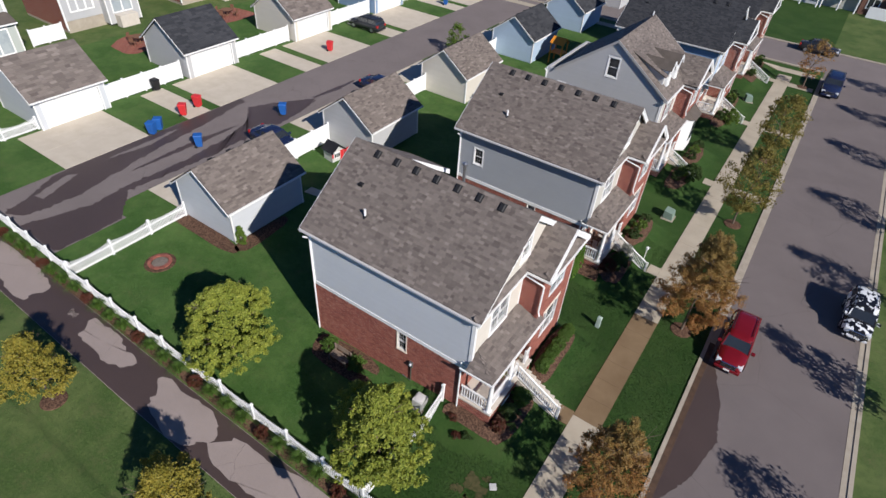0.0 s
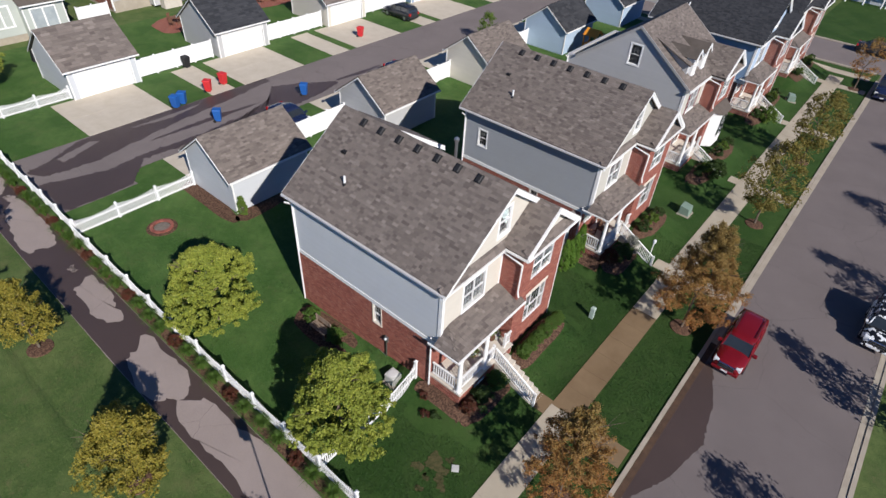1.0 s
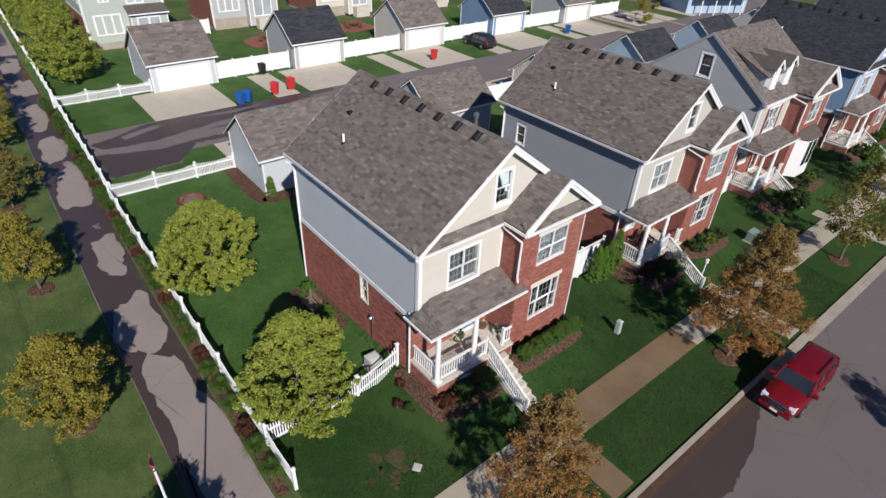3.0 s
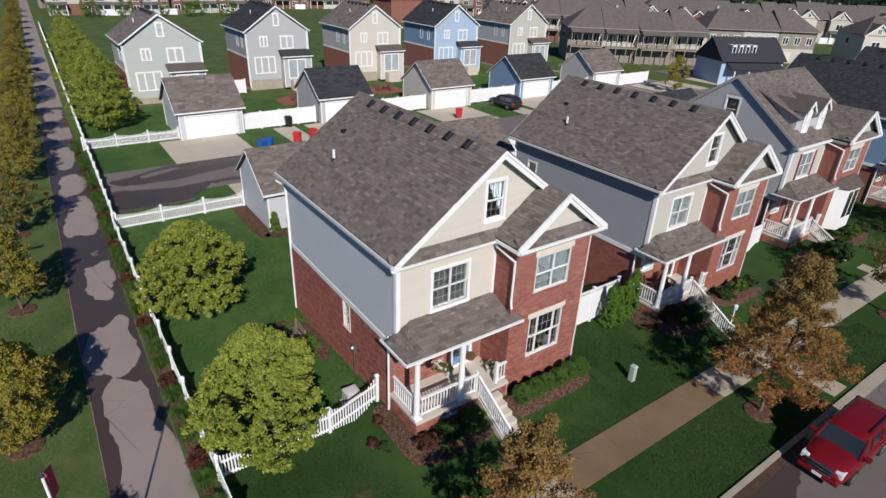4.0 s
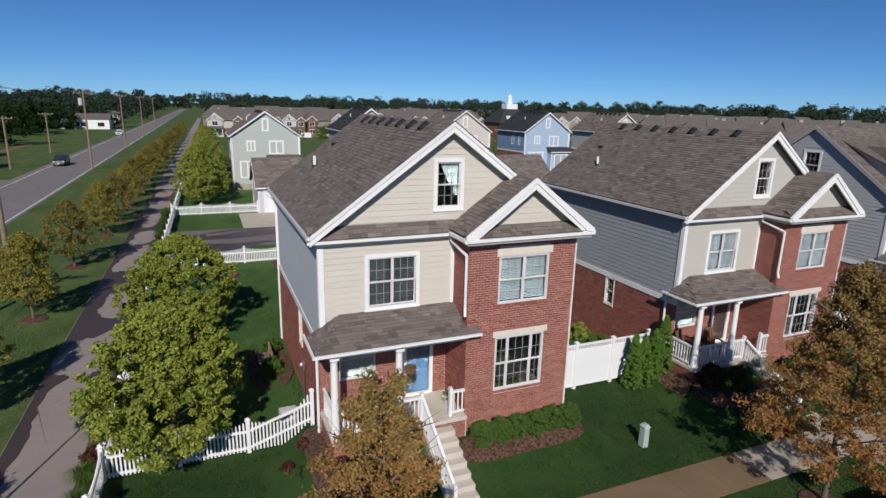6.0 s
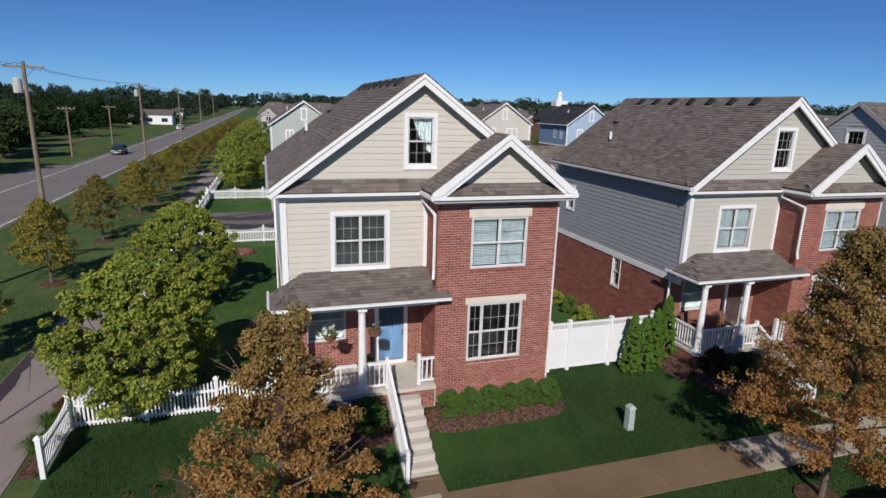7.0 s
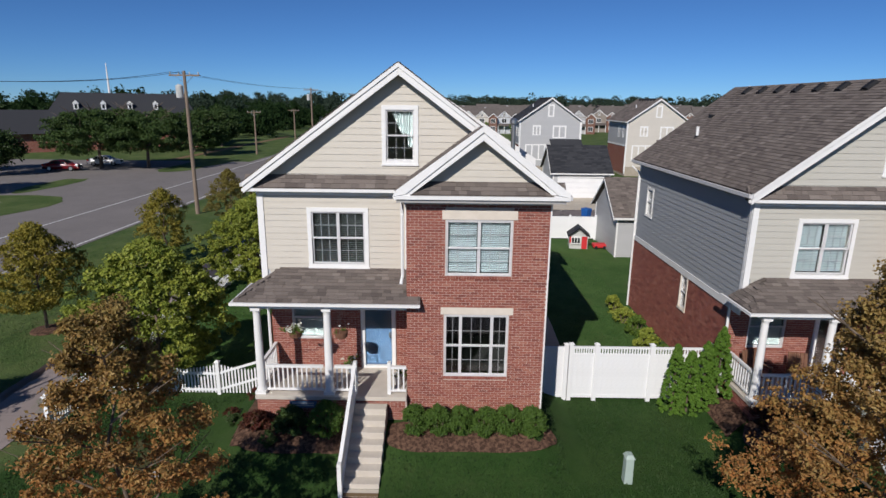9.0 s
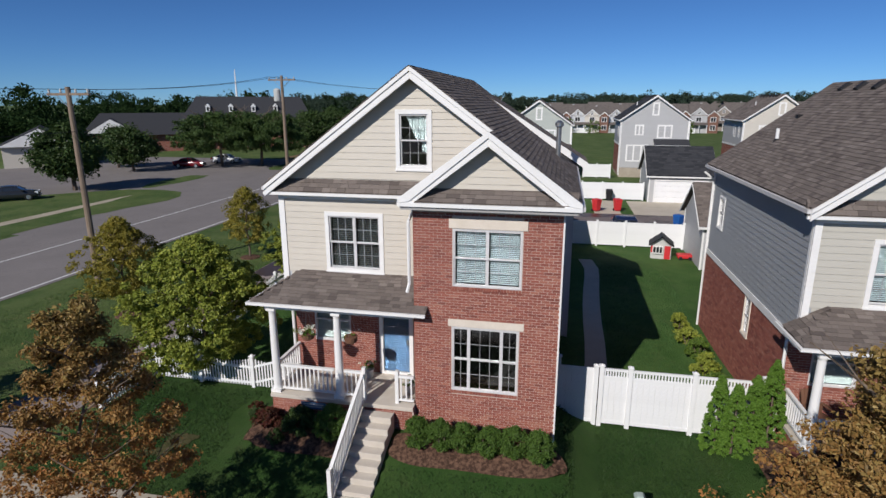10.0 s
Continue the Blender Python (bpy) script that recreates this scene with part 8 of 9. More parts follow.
for x, y, r_, k in ((-61, -58.5, 130, 0.95), (-40, -46, 250, 1.15), (-30, -68, 20, 0.9), (-88, -38.5, 60, 1.25), (-96, -44, 90, 1.2), (-110, -44, 60, 1.2), (-125, -50, 10, 1.3), (-38, -75, 140, 0.95)):
    c_ = copy_thing(bt, pose(x, y, 0, 0, 0, r_))
    c_.scale = (k, k, k)

for sx, sy, sl, lb in ((-235, -42, 16, "low white shop beside the highway, far off"), (-300, -44, 12, "small white building far along the highway"), (-262, 8, 10, "small pale house far along the highway")):
    shop = thing("shop", (sx, sy, 0), lb, "shop", "far buildings")
    part("wall", Shape().box(-5, -sl / 2, 0, 5, sl / 2, 3.6), M["trim"], shop, "white wall")
    part("roof", Shape().prism([(5.4, -sl / 2 - 0.4, 3.6), (-5.4, -sl / 2 - 0.4, 3.6), (0, -sl / 2 - 0.4, 5.6)], [(5.4, sl / 2 + 0.4, 3.6), (-5.4, sl / 2 + 0.4, 3.6), (0, sl / 2 + 0.4, 5.6)]), M["farroof"], shop, "grey roof")
    for i in range(3):
        part("window", Shape().box(5.0, -sl / 2 + sl * (i + 0.3) / 3, 1.0, 5.05, -sl / 2 + sl * (i + 0.7) / 3, 2.4), M["darkglass"], shop)


def woods(name, rows, label, seed, size=1.5, leaves=80, mat="hill"):
    """A far wood, uncountable: ragged crowns of overlapping leaf clumps."""
    rng = random.Random(seed)
    s = Shape()
    for x, y, h, r in rows:
        cs = []
        for i in range(30):
            u = rng.uniform(-1, 1)
            a = rng.uniform(0, 6.28)
            k = r * math.sqrt(1 - u * u) * rng.uniform(0.55, 1.0)
            cs.append((x + k * math.cos(a), y + k * math.sin(a), h * (0.46 + 0.40 * u)))
        leaf_cloud(rng, cs, leaves // 30, min(r * 0.26, h * 0.095), size * max(0.8, r / 6), s)
    return solid(name, s, M[mat], label, "woods", kind="stuff")


rng_w = random.Random(77)
belt = []
for R, gap, hh in ((250, 9, 11.5), (300, 9, 12.5), (370, 8, 13), (450, 8, 14), (560, 9, 15), (700, 9, 16.5), (900, 10, 18.5), (1300, 13, 25)):
    a0, a1 = math.radians(92), math.radians(206)
    n = int(R * (a1 - a0) / gap)
    for i in range(n):
        a = a0 + (a1 - a0) * (i + rng_w.random()) / n
        x, y = R * math.cos(a) * rng_w.uniform(0.94, 1.06), R * math.sin(a) * rng_w.uniform(0.94, 1.06)
        if -34 < y < 4 and R < 800:
            continue
        if R < 320 and math.degrees(a) < 172 and rng_w.random() < 0.35:
            continue
        lump = 1.0 + 0.16 * math.sin(a * 31 + R) + 0.12 * math.sin(a * 67 + 2 * R)
        belt.append((x, y, hh * lump * rng_w.uniform(0.86, 1.22), rng_w.uniform(4.5, 7.5) * (R / 400) ** 0.6))
woods("distant_woods", belt, "dark green woods along the horizon", 78, 1.15, 450)
north = []
for i in range(150):
    x = rng_w.uniform(-330, -95)
    y = rng_w.uniform(-170, -62) - max(0, (x + 130)) * 0.9
    north.append((x, y, rng_w.choice((5.0, 8.0, 9.5, 11.5, 14.0)) * rng_w.uniform(0.85, 1.1) * (0.82 if y > -110 and x < -150 else 1.0), rng_w.uniform(4, 6.5)))
for i in range(40):
    north.append((rng_w.uniform(-320, -140), rng_w.uniform(-62, -44), rng_w.uniform(6, 11), rng_w.uniform(3.5, 5.5)))
for i in range(60):
    north.append((rng_w.uniform(-110, 40), rng_w.uniform(-190, -110), rng_w.uniform(9, 15), rng_w.uniform(4, 6)))
woods("woods", north, "dark green trees behind the halls across the highway", 79, 0.80, 900, "darkwood")
mid = [(rng_w.uniform(-178, -171), rng_w.uniform(-2, 56), rng_w.uniform(2.5, 5.5), rng_w.uniform(1.2, 2.2)) for _ in range(16)] + [(rng_w.uniform(-150, -110), rng_w.uniform(60, 75), rng_w.uniform(4, 6), rng_w.uniform(1.5, 2.5)) for _ in range(7)] + [(rng_w.uniform(-185, -120), rng_w.uniform(90, 130), rng_w.uniform(4, 7), rng_w.uniform(1.5, 2.5)) for _ in range(14)]
woods("woods", mid, "small green trees among the terraces", 80, 0.5, 220, "green")


# ---- utility poles and wires ----
def utility_pole(at, h, label, drum=True, lean=0.0):
    t = thing("utility_pole", (at[0], at[1], 0), label, "utility pole", "utility poles")
    part("shaft", Shape().rod((0, 0, -0.2), (lean, 0, h), 0.18, 0.12, 10), M["pole"], t, "weathered wooden shaft")
    part("crossarm", Shape().box(lean - 0.07, -1.25, h - 0.42, lean + 0.07, 1.25, h - 0.30), M["pole"], t, "wooden crossarm")
    for y in (-1.15, -0.45, 0.45, 1.15):
        part("insulator", Shape().lathe([(0.03, 0), (0.06, 0.06), (0.04, 0.12), (0.06, 0.16), (0.02, 0.2)], 8, (lean, y, h - 0.30)), M["tank"], t)
    for s in (-1, 1):
        part("brace", Shape().rod((lean, s * 0.75, h - 0.40), (lean, 0, h - 1.1), 0.02, n=5), M["steel"], t)
    if drum:
        part("transformer", Shape().lathe([(0.28, 0), (0.3, 0.05), (0.3, 0.95), (0.26, 1.0), (0.1, 1.08)], 14, (lean * 0.9 + 0.1, -0.46, h - 2.15)), M["tank"], t, "grey transformer drum")
    return t


POLES = [(-11.3, -16.65, 10.35), (-33.4, -16.3, 11.85), (-89, -19.1, 12.0), (-135, -19.2, 12.0), (-185, -19.4, 12.0), (-240, -19.6, 12.0), (26, -17.0, 11.0)]
for i, (x, y, h) in enumerate(POLES):
    utility_pole((x, y), h, "weathered wooden utility pole beside the highway", i in (1, 2))
for x, y in ((-91.8, -30.4), (-122.3, -31.2)):
    utility_pole((x, y), 8.0, "shorter wooden utility pole across the highway", False)


def wire(a, b, sag, r=0.018):
    a, b = Vector(a), Vector(b)
    w = Shape()
    n = 14
    side = (b - a).cross(Vector((0, 0, 1))).normalized() * r
    vs = []
    for i in range(n + 1):
        p = a.lerp(b, i / n) - Vector((0, 0, sag * (1 - (2 * i / n - 1) ** 2)))
        vs += [tuple(p - side), tuple(p - Vector((0, 0, r))), tuple(p + side), tuple(p + Vector((0, 0, r)))]
    fs = [(4 * i + k, 4 * i + (k + 1) % 4, 4 * i + 4 + (k + 1) % 4, 4 * i + 4 + k) for i in range(n) for k in range(4)]
    w.add(vs, fs)
    solid("overhead_wire", w, M["black"], "black overhead wire between utility poles", "wire", group="overhead wires")


order = sorted(POLES, key=lambda p: -p[0])
for (x0, y0, h0), (x1, y1, h1) in zip(order, order[1:]):
    for dy, dz in ((-1.15, -0.1), (0.1, -2.2)) if x0 > 0 else ((-1.15, -0.1), (-0.45, -0.1)):
        wire((x0, y0 + dy, h0 + dz), (x1, y1 + dy, h1 + dz), 0.35, 0.014)


# ---- vehicles ----
def loft(rings):
    """Joins rings of equal count into one closed skin."""
    s = Shape()
    n = len(rings[0])
    s.v = [tuple(p) for r in rings for p in r]
    for k in range(len(rings) - 1):
        for i in range(n):
            s.f.append((k * n + i, k * n + (i + 1) % n, (k + 1) * n + (i + 1) % n, (k + 1) * n + i))
    s.f.append(tuple(range(n))[::-1])
    s.f.append(tuple(range((len(rings) - 1) * n, len(rings) * n)))
    return s


def vehicle(at, turn, paint, label, length=4.8, width=1.86, roof=1.74, hood=1.02, kind_="SUV"):
    """A parked car: rounded body, tapered glasshouse, wheels, lamps, bumpers; nose to local +x."""
    t = thing("car", (at[0], at[1], 0.02), label, "car", "parked cars", turn)
    L, W = length / 2, width / 2
    prof = [(-L, 0.45, 0.90, 0.72), (-L + 0.08, 0.34, hood + 0.02, 0.90), (-L + 0.45, 0.28, hood + 0.10, 0.99), (-0.6, 0.26, hood + 0.06, 1.0), (0.75, 0.26, hood + 0.04, 1.0), (L - 0.9, 0.28, hood - 0.01, 0.98), (L - 0.45, 0.29, hood - 0.06, 0.94), (L - 0.20, 0.30, hood - 0.13, 0.87), (L - 0.05, 0.36, 0.78, 0.77), (L, 0.45, 0.68, 0.66)]
    rings = []
    for x, z0, z1, k in prof:
        w = W * k
        m = (z0 + z1) / 2
        rings.append([(x, -w * 0.86, z0), (x, w * 0.86, z0), (x, w * 0.98, z0 + 0.12), (x, w, m), (x, w * 0.97, z1 - 0.14), (x, w * 0.86, z1 - 0.02), (x, w * 0.4, z1 + 0.03), (x, -w * 0.4, z1 + 0.03), (x, -w * 0.86, z1 - 0.02), (x, -w * 0.97, z1 - 0.14), (x, -w, m), (x, -w * 0.98, z0 + 0.12)])
    body = part("body", loft(rings), M[paint], t, "glossy painted body", smooth=True)
    body.data.polygons.foreach_set("use_smooth", [True] * len(body.data.polygons))
    zb = hood - 0.02
    xr, xf = -L + (0.18 if kind_ == "SUV" else 0.7), 1.05
    r0, r1 = (-L + 0.42, 0.42) if kind_ == "SUV" else (-0.95, 0.25)
    cab = [[(xr, -W * 0.88, zb), (xf, -W * 0.88, zb), (xf, W * 0.88, zb), (xr, W * 0.88, zb)], [(r0 - 0.06, -W * 0.76, roof - 0.10), (r1 + 0.16, -W * 0.76, roof - 0.10), (r1 + 0.16, W * 0.76, roof - 0.10), (r0 - 0.06, W * 0.76, roof - 0.10)]]
    part("glasshouse", Shape().prism(*cab), M["darkglass"], t, "tinted windows", bevel=0.02)
    caps = []
    for x, dz, k in ((r0 - 0.14, -0.15, 0.70), (r0 - 0.02, -0.05, 0.77), (r0 + 0.45, 0.0, 0.79), (r1 - 0.25, 0.0, 0.79), (r1 + 0.05, -0.045, 0.77), (r1 + 0.22, -0.115, 0.74)):
        w, z = W * k, roof - 0.03 + dz
        caps.append([(x, -w, z - 0.07), (x, -w * 0.985, z - 0.02), (x, -w * 0.92, z + 0.012), (x, -w * 0.5, z + 0.03), (x, w * 0.5, z + 0.03), (x, w * 0.92, z + 0.012), (x, w * 0.985, z - 0.02), (x, w, z - 0.07), (x, w * 0.9, z - 0.10), (x, -w * 0.9, z - 0.10)])
    part("roof_panel", loft(caps), M[paint], t, smooth=True)
    for sg in (-1, 1):
        for a, b in (((xr, zb), (r0, roof - 0.1)), ((-0.75, zb), (-0.72, roof - 0.1)), ((0.15, zb), (0.10, roof - 0.1)), ((xf, zb), (r1 + 0.12, roof - 0.1))):
            part("pillar", Shape().rod((a[0], sg * W * 0.885, a[1]), (b[0], sg * W * 0.765, b[1]), 0.045, n=6), M[paint], t)
        part("mirror", Shape().box(0.78, sg * W * 0.97, zb + 0.02, 0.95, sg * (W + 0.19), zb + 0.18), M[paint], t, bevel=0.03)
        part("headlight", Shape().box(L - 0.40, sg * W * 0.52, 0.62, L - 0.06, sg * W * 0.85, 0.86), M["lamp"], t, "clear headlight", bevel=0.03)
        part("tail_light", Shape().box(-L - 0.01, sg * W * 0.62, 0.72, -L + 0.22, sg * W * 0.92, 1.0), M["taillamp"], t, "red tail light", bevel=0.03)
        if kind_ == "SUV":
            part("roof_rail", Shape().rod((r0 + 0.15, sg * W * 0.66, roof + 0.05), (r1 - 0.15, sg * W * 0.66, roof + 0.05), 0.022, n=6), M["black"], t)
        for x in (-L + 0.88, L - 0.92):
            w = part("wheel", Shape().lathe([(0.20, -0.11), (0.32, -0.11), (0.345, -0.07), (0.345, 0.07), (0.32, 0.11), (0.20, 0.11)], 22), M["rubber"], t, "black tyre", pose(x, sg * (W - 0.10), 0.345, 90, 0, 0))
            part("rim", Shape().lathe([(0.05, -0.115), (0.21, -0.112), (0.22, -0.09), (0.22, 0.09), (0.21, 0.112), (0.05, 0.115)], 16), M["steel"], w)
    part("grille", Shape().box(L - 0.05, -W * 0.48, 0.56, L + 0.012, W * 0.48, 0.80), M["black"], t, "dark grille", bevel=0.02)
    for z0_, z1_ in ((0.53, 0.565), (0.67, 0.69), (0.795, 0.83)):
        part("grille_bar", Shape().box(L - 0.05, -W * 0.50, z0_, L + 0.03, W * 0.50, z1_), M["chrome"], t, "chrome bar", bevel=0.008)
    part("bumper", Shape().box(L - 0.16, -W * 0.82, 0.30, L + 0.05, W * 0.82, 0.50), M[paint], t, bevel=0.05)
    part("bumper", Shape().box(-L - 0.05, -W * 0.86, 0.34, -L + 0.14, W * 0.86, 0.58), M["black"], t, bevel=0.05)
    part("number_plate", Shape().box(L + 0.052, -0.16, 0.36, L + 0.06, 0.16, 0.48), M["trim"], t, "plain white plate")
    part("wiper", Shape().rod((xf - 0.03, -0.5, zb + 0.06), (xf - 0.25, 0.1, zb + 0.27), 0.012, n=5), M["black"], t)
    return t


vehicle((8.98, 13.2), -90, "red", "glossy red SUV parked at the kerb", 4.3, 1.64, 1.68, 1.0)
vehicle((14.7, 20.4), -90, "spotted", "white SUV with black blotches parked at the far kerb", 4.1, 1.64, 1.66, 0.97)
vehicle((8.9, 60.4), -90, "navy", "dark blue pickup-like SUV parked near the corner", 5.2, 1.95, 1.8, 1.1)
vehicle((6.0, 73.6), 0, "charcoal", "dark car parked on the cross street", 4.7, 1.85, 1.55, 0.98, "sedan")
vehicle((-41.5, 39.8), 180, "charcoal", "dark car parked on a concrete drive", 4.7, 1.85, 1.6, 1.0)
vehicle((-28.3, 12.6), 0, "navy", "dark blue car parked on a drive by the alley", 4.5, 1.8, 1.5, 0.98, "sedan")
vehicle((-28.3, 26.6), 0, "navy", "dark car parked on a drive by the alley", 4.5, 1.8, 1.5, 0.98, "sedan")
vehicle((-63.2, -47.8), 100, "red", "red car in the car park across the highway", 4.5, 1.8, 1.5, 0.98, "sedan")
vehicle((-70.2, -46.0), 100, "whitecar", "white car in the car park across the highway", 4.5, 1.8, 1.5, 0.98, "sedan")
vehicle((-33, -46.5), 130, "charcoal", "dark grey car in the car park across the highway", 4.5, 1.8, 1.5, 0.98, "sedan")
vehicle((-96.8, -24.6), 0, "charcoal", "dark SUV on the highway", 4.6, 1.85, 1.65, 1.0)
vehicle((-190, -26.4), 0, "whitecar", "white car far along the highway", 4.6, 1.85, 1.65, 1.0)


# ---- bins, cabinets, garden things ----
def wheeled_bin(at, mat, label, turn=0.0, h=1.05):
    t = thing("wheeled_bin", (at[0], at[1], 0.03), label, "wheeled bin", "wheeled bins", turn)
    part("tub", Shape().prism([(-0.24, -0.24, 0.08), (0.24, -0.24, 0.08), (0.24, 0.24, 0.08), (-0.24, 0.24, 0.08)], [(-0.33, -0.31, h), (0.33, -0.31, h), (0.33, 0.31, h), (-0.33, 0.31, h)]), M[mat], t, bevel=0.03)
    part("lid", Shape().prism([(-0.36, -0.33, h), (0.36, -0.33, h), (0.36, 0.33, h), (-0.36, 0.33, h)], [(-0.30, -0.28, h + 0.09), (0.32, -0.28, h + 0.06), (0.32, 0.28, h + 0.06), (-0.30, 0.28, h + 0.09)]), M[mat], t, bevel=0.02)
    part("handle", Shape().rod((-0.38, -0.26, h - 0.02), (-0.38, 0.26, h - 0.02), 0.02, n=6), M["black"], t)
    for s in (-1, 1):
        part("wheel", Shape().lathe([(0.02, -0.03), (0.12, -0.03), (0.13, 0), (0.12, 0.03), (0.02, 0.03)], 14), M["rubber"], t, "", pose(-0.26, s * 0.24, 0.10, 90, 0, 0))
    return t


for x, y, m, n in ((-37.35, 7.35, "blueplastic", "blue"), (-37.6, 8.15, "blueplastic", "blue"), (-38.35, 11.1, "redplastic", "red"), (-38.8, 12.95, "redplastic", "red"), (-32.75, 8.5, "blueplastic", "blue"), (-31.9, 16.9, "blueplastic", "blue"), (-39.6, 31.2, "redplastic", "red"), (-40, 55, "blueplastic", "blue")):
    wheeled_bin((x, y), m, n + " plastic wheeled bin standing by the alley", 20 * (y % 3))
wheeled_bin((-44.5, 12.6), "black", "black wheeled bin against the white fence", 5)

ub = thing("utility_pedestal", (1.87, 10.05, ground_at(1.87, 10.05) - 0.06), "pale green telecom pedestal standing on the lawn", "utility box")
part("cabinet", Shape().prism([(-0.13, -0.11, -0.1), (0.13, -0.11, -0.1), (0.13, 0.11, -0.1), (-0.13, 0.11, -0.1)], [(-0.12, -0.10, 0.78), (0.12, -0.10, 0.78), (0.12, 0.10, 0.78), (-0.12, 0.10, 0.78)]), M["boxgreen"], ub, bevel=0.015)
part("cap", Shape().prism([(-0.15, -0.13, 0.78), (0.15, -0.13, 0.78), (0.15, 0.13, 0.78), (-0.15, 0.13, 0.78)], [(-0.09, -0.07, 0.88), (0.09, -0.07, 0.88), (0.09, 0.07, 0.88), (-0.09, 0.07, 0.88)]), M["boxgreen"], ub, bevel=0.015)


def transformer(at, turn=0):
    t = thing("transformer_box", (at[0], at[1], ground_at(*at)), "pale green transformer box on a pad on the lawn", "utility box", "transformer boxes", turn)
    part("pad", Shape().box(-0.45, -0.5, -0.05, 0.45, 0.5, 0.06), M["kerb"], t)
    part("cabinet", Shape().prism([(-0.36, -0.40, 0.06), (0.36, -0.40, 0.06), (0.36, 0.40, 0.06), (-0.36, 0.40, 0.06)], [(-0.36, -0.40, 0.72), (0.28, -0.40, 0.62), (0.28, 0.40, 0.62), (-0.36, 0.40, 0.72)]), M["deepboxgreen"], t, bevel=0.02)
    return t


transformer((1.8, 24.0))
transformer((2.0, 51.0), 20)
solid("valve_cover", Shape().box(-0.16, -0.16, 0.0, 0.16, 0.16, 0.05), M["tank"], "pale square valve cover in the lawn", "valve cover", (1.95, -2.25, 0.0), bevel=0.01, turn=35)

fp = thing("fire_pit", (-22.7, -2.1, 0.0), "low round fire pit of reddish blocks on the lawn", "fire pit")
part("ash_bed", Shape().lathe([(0.48, 0.0), (0.48, 0.06), (0.2, 0.08), (0.02, 0.08)], 20), M["ash"], fp, "grey ash")
blk = Shape().box(-0.13, -0.09, 0, 0.13, 0.09, 0.14).mesh("block", M["brick_one"])
for i in range(14):
    a = 2 * math.pi * i / 14
    part("block", blk, None, fp, at=pose(0.62 * math.cos(a), 0.62 * math.sin(a), 0, 0, 0, math.degrees(a) + 90))
part("surround", Shape().lathe([(0.95, 0.0), (0.93, 0.03), (0.5, 0.035), (0.1, 0.035)], 24), M["mulch"], fp, "reddish ring of mulch")

ac = thing("air_conditioner", (-3.25, -0.8, ground_at(-3.25, -0.8)), "grey air-conditioning unit by the side wall", "air conditioner")
part("pad", Shape().box(-0.36, -0.36, -0.1, 0.36, 0.36, 0.04), M["kerb"], ac)
part("casing", Shape().box(-0.30, -0.30, 0.04, 0.30, 0.30, 0.60), M["tank"], ac, bevel=0.04)
part("fan_grille", Shape().lathe([(0.25, 0.60), (0.25, 0.615), (0.21, 0.625), (0.05, 0.63)], 18), M["sash"], ac, "pale round fan grille")
mt = thing("meter", (-4.4, -0.02, 1.75), "grey electricity meter on the brick wall", "meter")
part("box", Shape().box(-0.11, -0.10, -0.18, 0.11, 0.0, 0.18), M["steel"], mt, bevel=0.015)
part("conduit", Shape().rod((0, -0.05, -1.4), (0, -0.05, -0.18), 0.025, n=6).rod((-0.55, -0.05, -1.2), (0, -0.05, -1.3), 0.02, n=6), M["steel"], mt)
part("dial", Shape().lathe([(0.065, 0), (0.065, 0.05), (0.04, 0.08)], 14), M["lamp"], mt, "round glass dial", pose(0, -0.10, 0.04, 90, 0, 0))

bn = thing("garden_bench", (-8.35, -1.05, ground_at(-8.35, -1.05)), "weathered wooden garden bench by the side wall", "bench")
for i in range(4):
    part("seat_slat", Shape().box(-0.6, -0.30 + i * 0.13, 0.42, 0.6, -0.20 + i * 0.13, 0.45), M["pole"], bn)
for i in range(3):
    part("back_slat", Shape().box(-0.6, 0.22, 0.55 + i * 0.13, 0.6, 0.25, 0.64 + i * 0.13), M["pole"], bn)
for x in (-0.55, 0.55):
    part("leg", Shape().box(x - 0.03, -0.30, -0.1, x + 0.03, -0.24, 0.42), M["pole"], bn)
    part("leg", Shape().box(x - 0.03, 0.18, -0.1, x + 0.03, 0.24, 0.92), M["pole"], bn)

ph = thing("playhouse", (-23.2, 14.3, 0.0), "small grey plastic playhouse with dark roof and red door", "playhouse", "", -8)
w_ = part("wall", Shape().box(-0.55, -0.6, 0, 0.55, 0.6, 0.95).prism([(0.55, -0.6, 0.95), (0.55, 0.6, 0.95), (0.55, 0, 1.4)], [(-0.55, -0.6, 0.95), (-0.55, 0.6, 0.95), (-0.55, 0, 1.4)]), M["tank"], ph)
for sg in (-1, 1):
    part("roof", Shape().slab([(-0.7, sg * 0.75, 0.88), (0.75, sg * 0.75, 0.88), (0.75, 0, 1.48), (-0.7, 0, 1.48)], 0.06), M["black"], ph, "dark plastic roof slope")
part("door", Shape().box(0.55, 0.2, 0.02, 0.6, 0.55, 0.85), M["redplastic"], ph, "red plastic door")
bay_ = part("bay_window", Shape().box(0.55, -0.5, 0.35, 0.68, 0.12, 0.85), M["trim"], ph, "white bay window")
for i in range(3):
    part("pane", Shape().box(0.68, -0.46 + i * 0.19, 0.42, 0.685, -0.31 + i * 0.19, 0.78), M["darkglass"], bay_)
part("shutter", Shape().box(0.55, -0.6, 0.4, 0.58, -0.5, 0.85), M["redplastic"], ph)
tb = thing("toy_car", (-22.9, 15.7, 0.0), "red plastic toy car lying on the lawn", "toy")
part("body", Shape().box(-0.3, -0.45, 0.08, 0.3, 0.45, 0.34), M["redplastic"], tb, bevel=0.06)
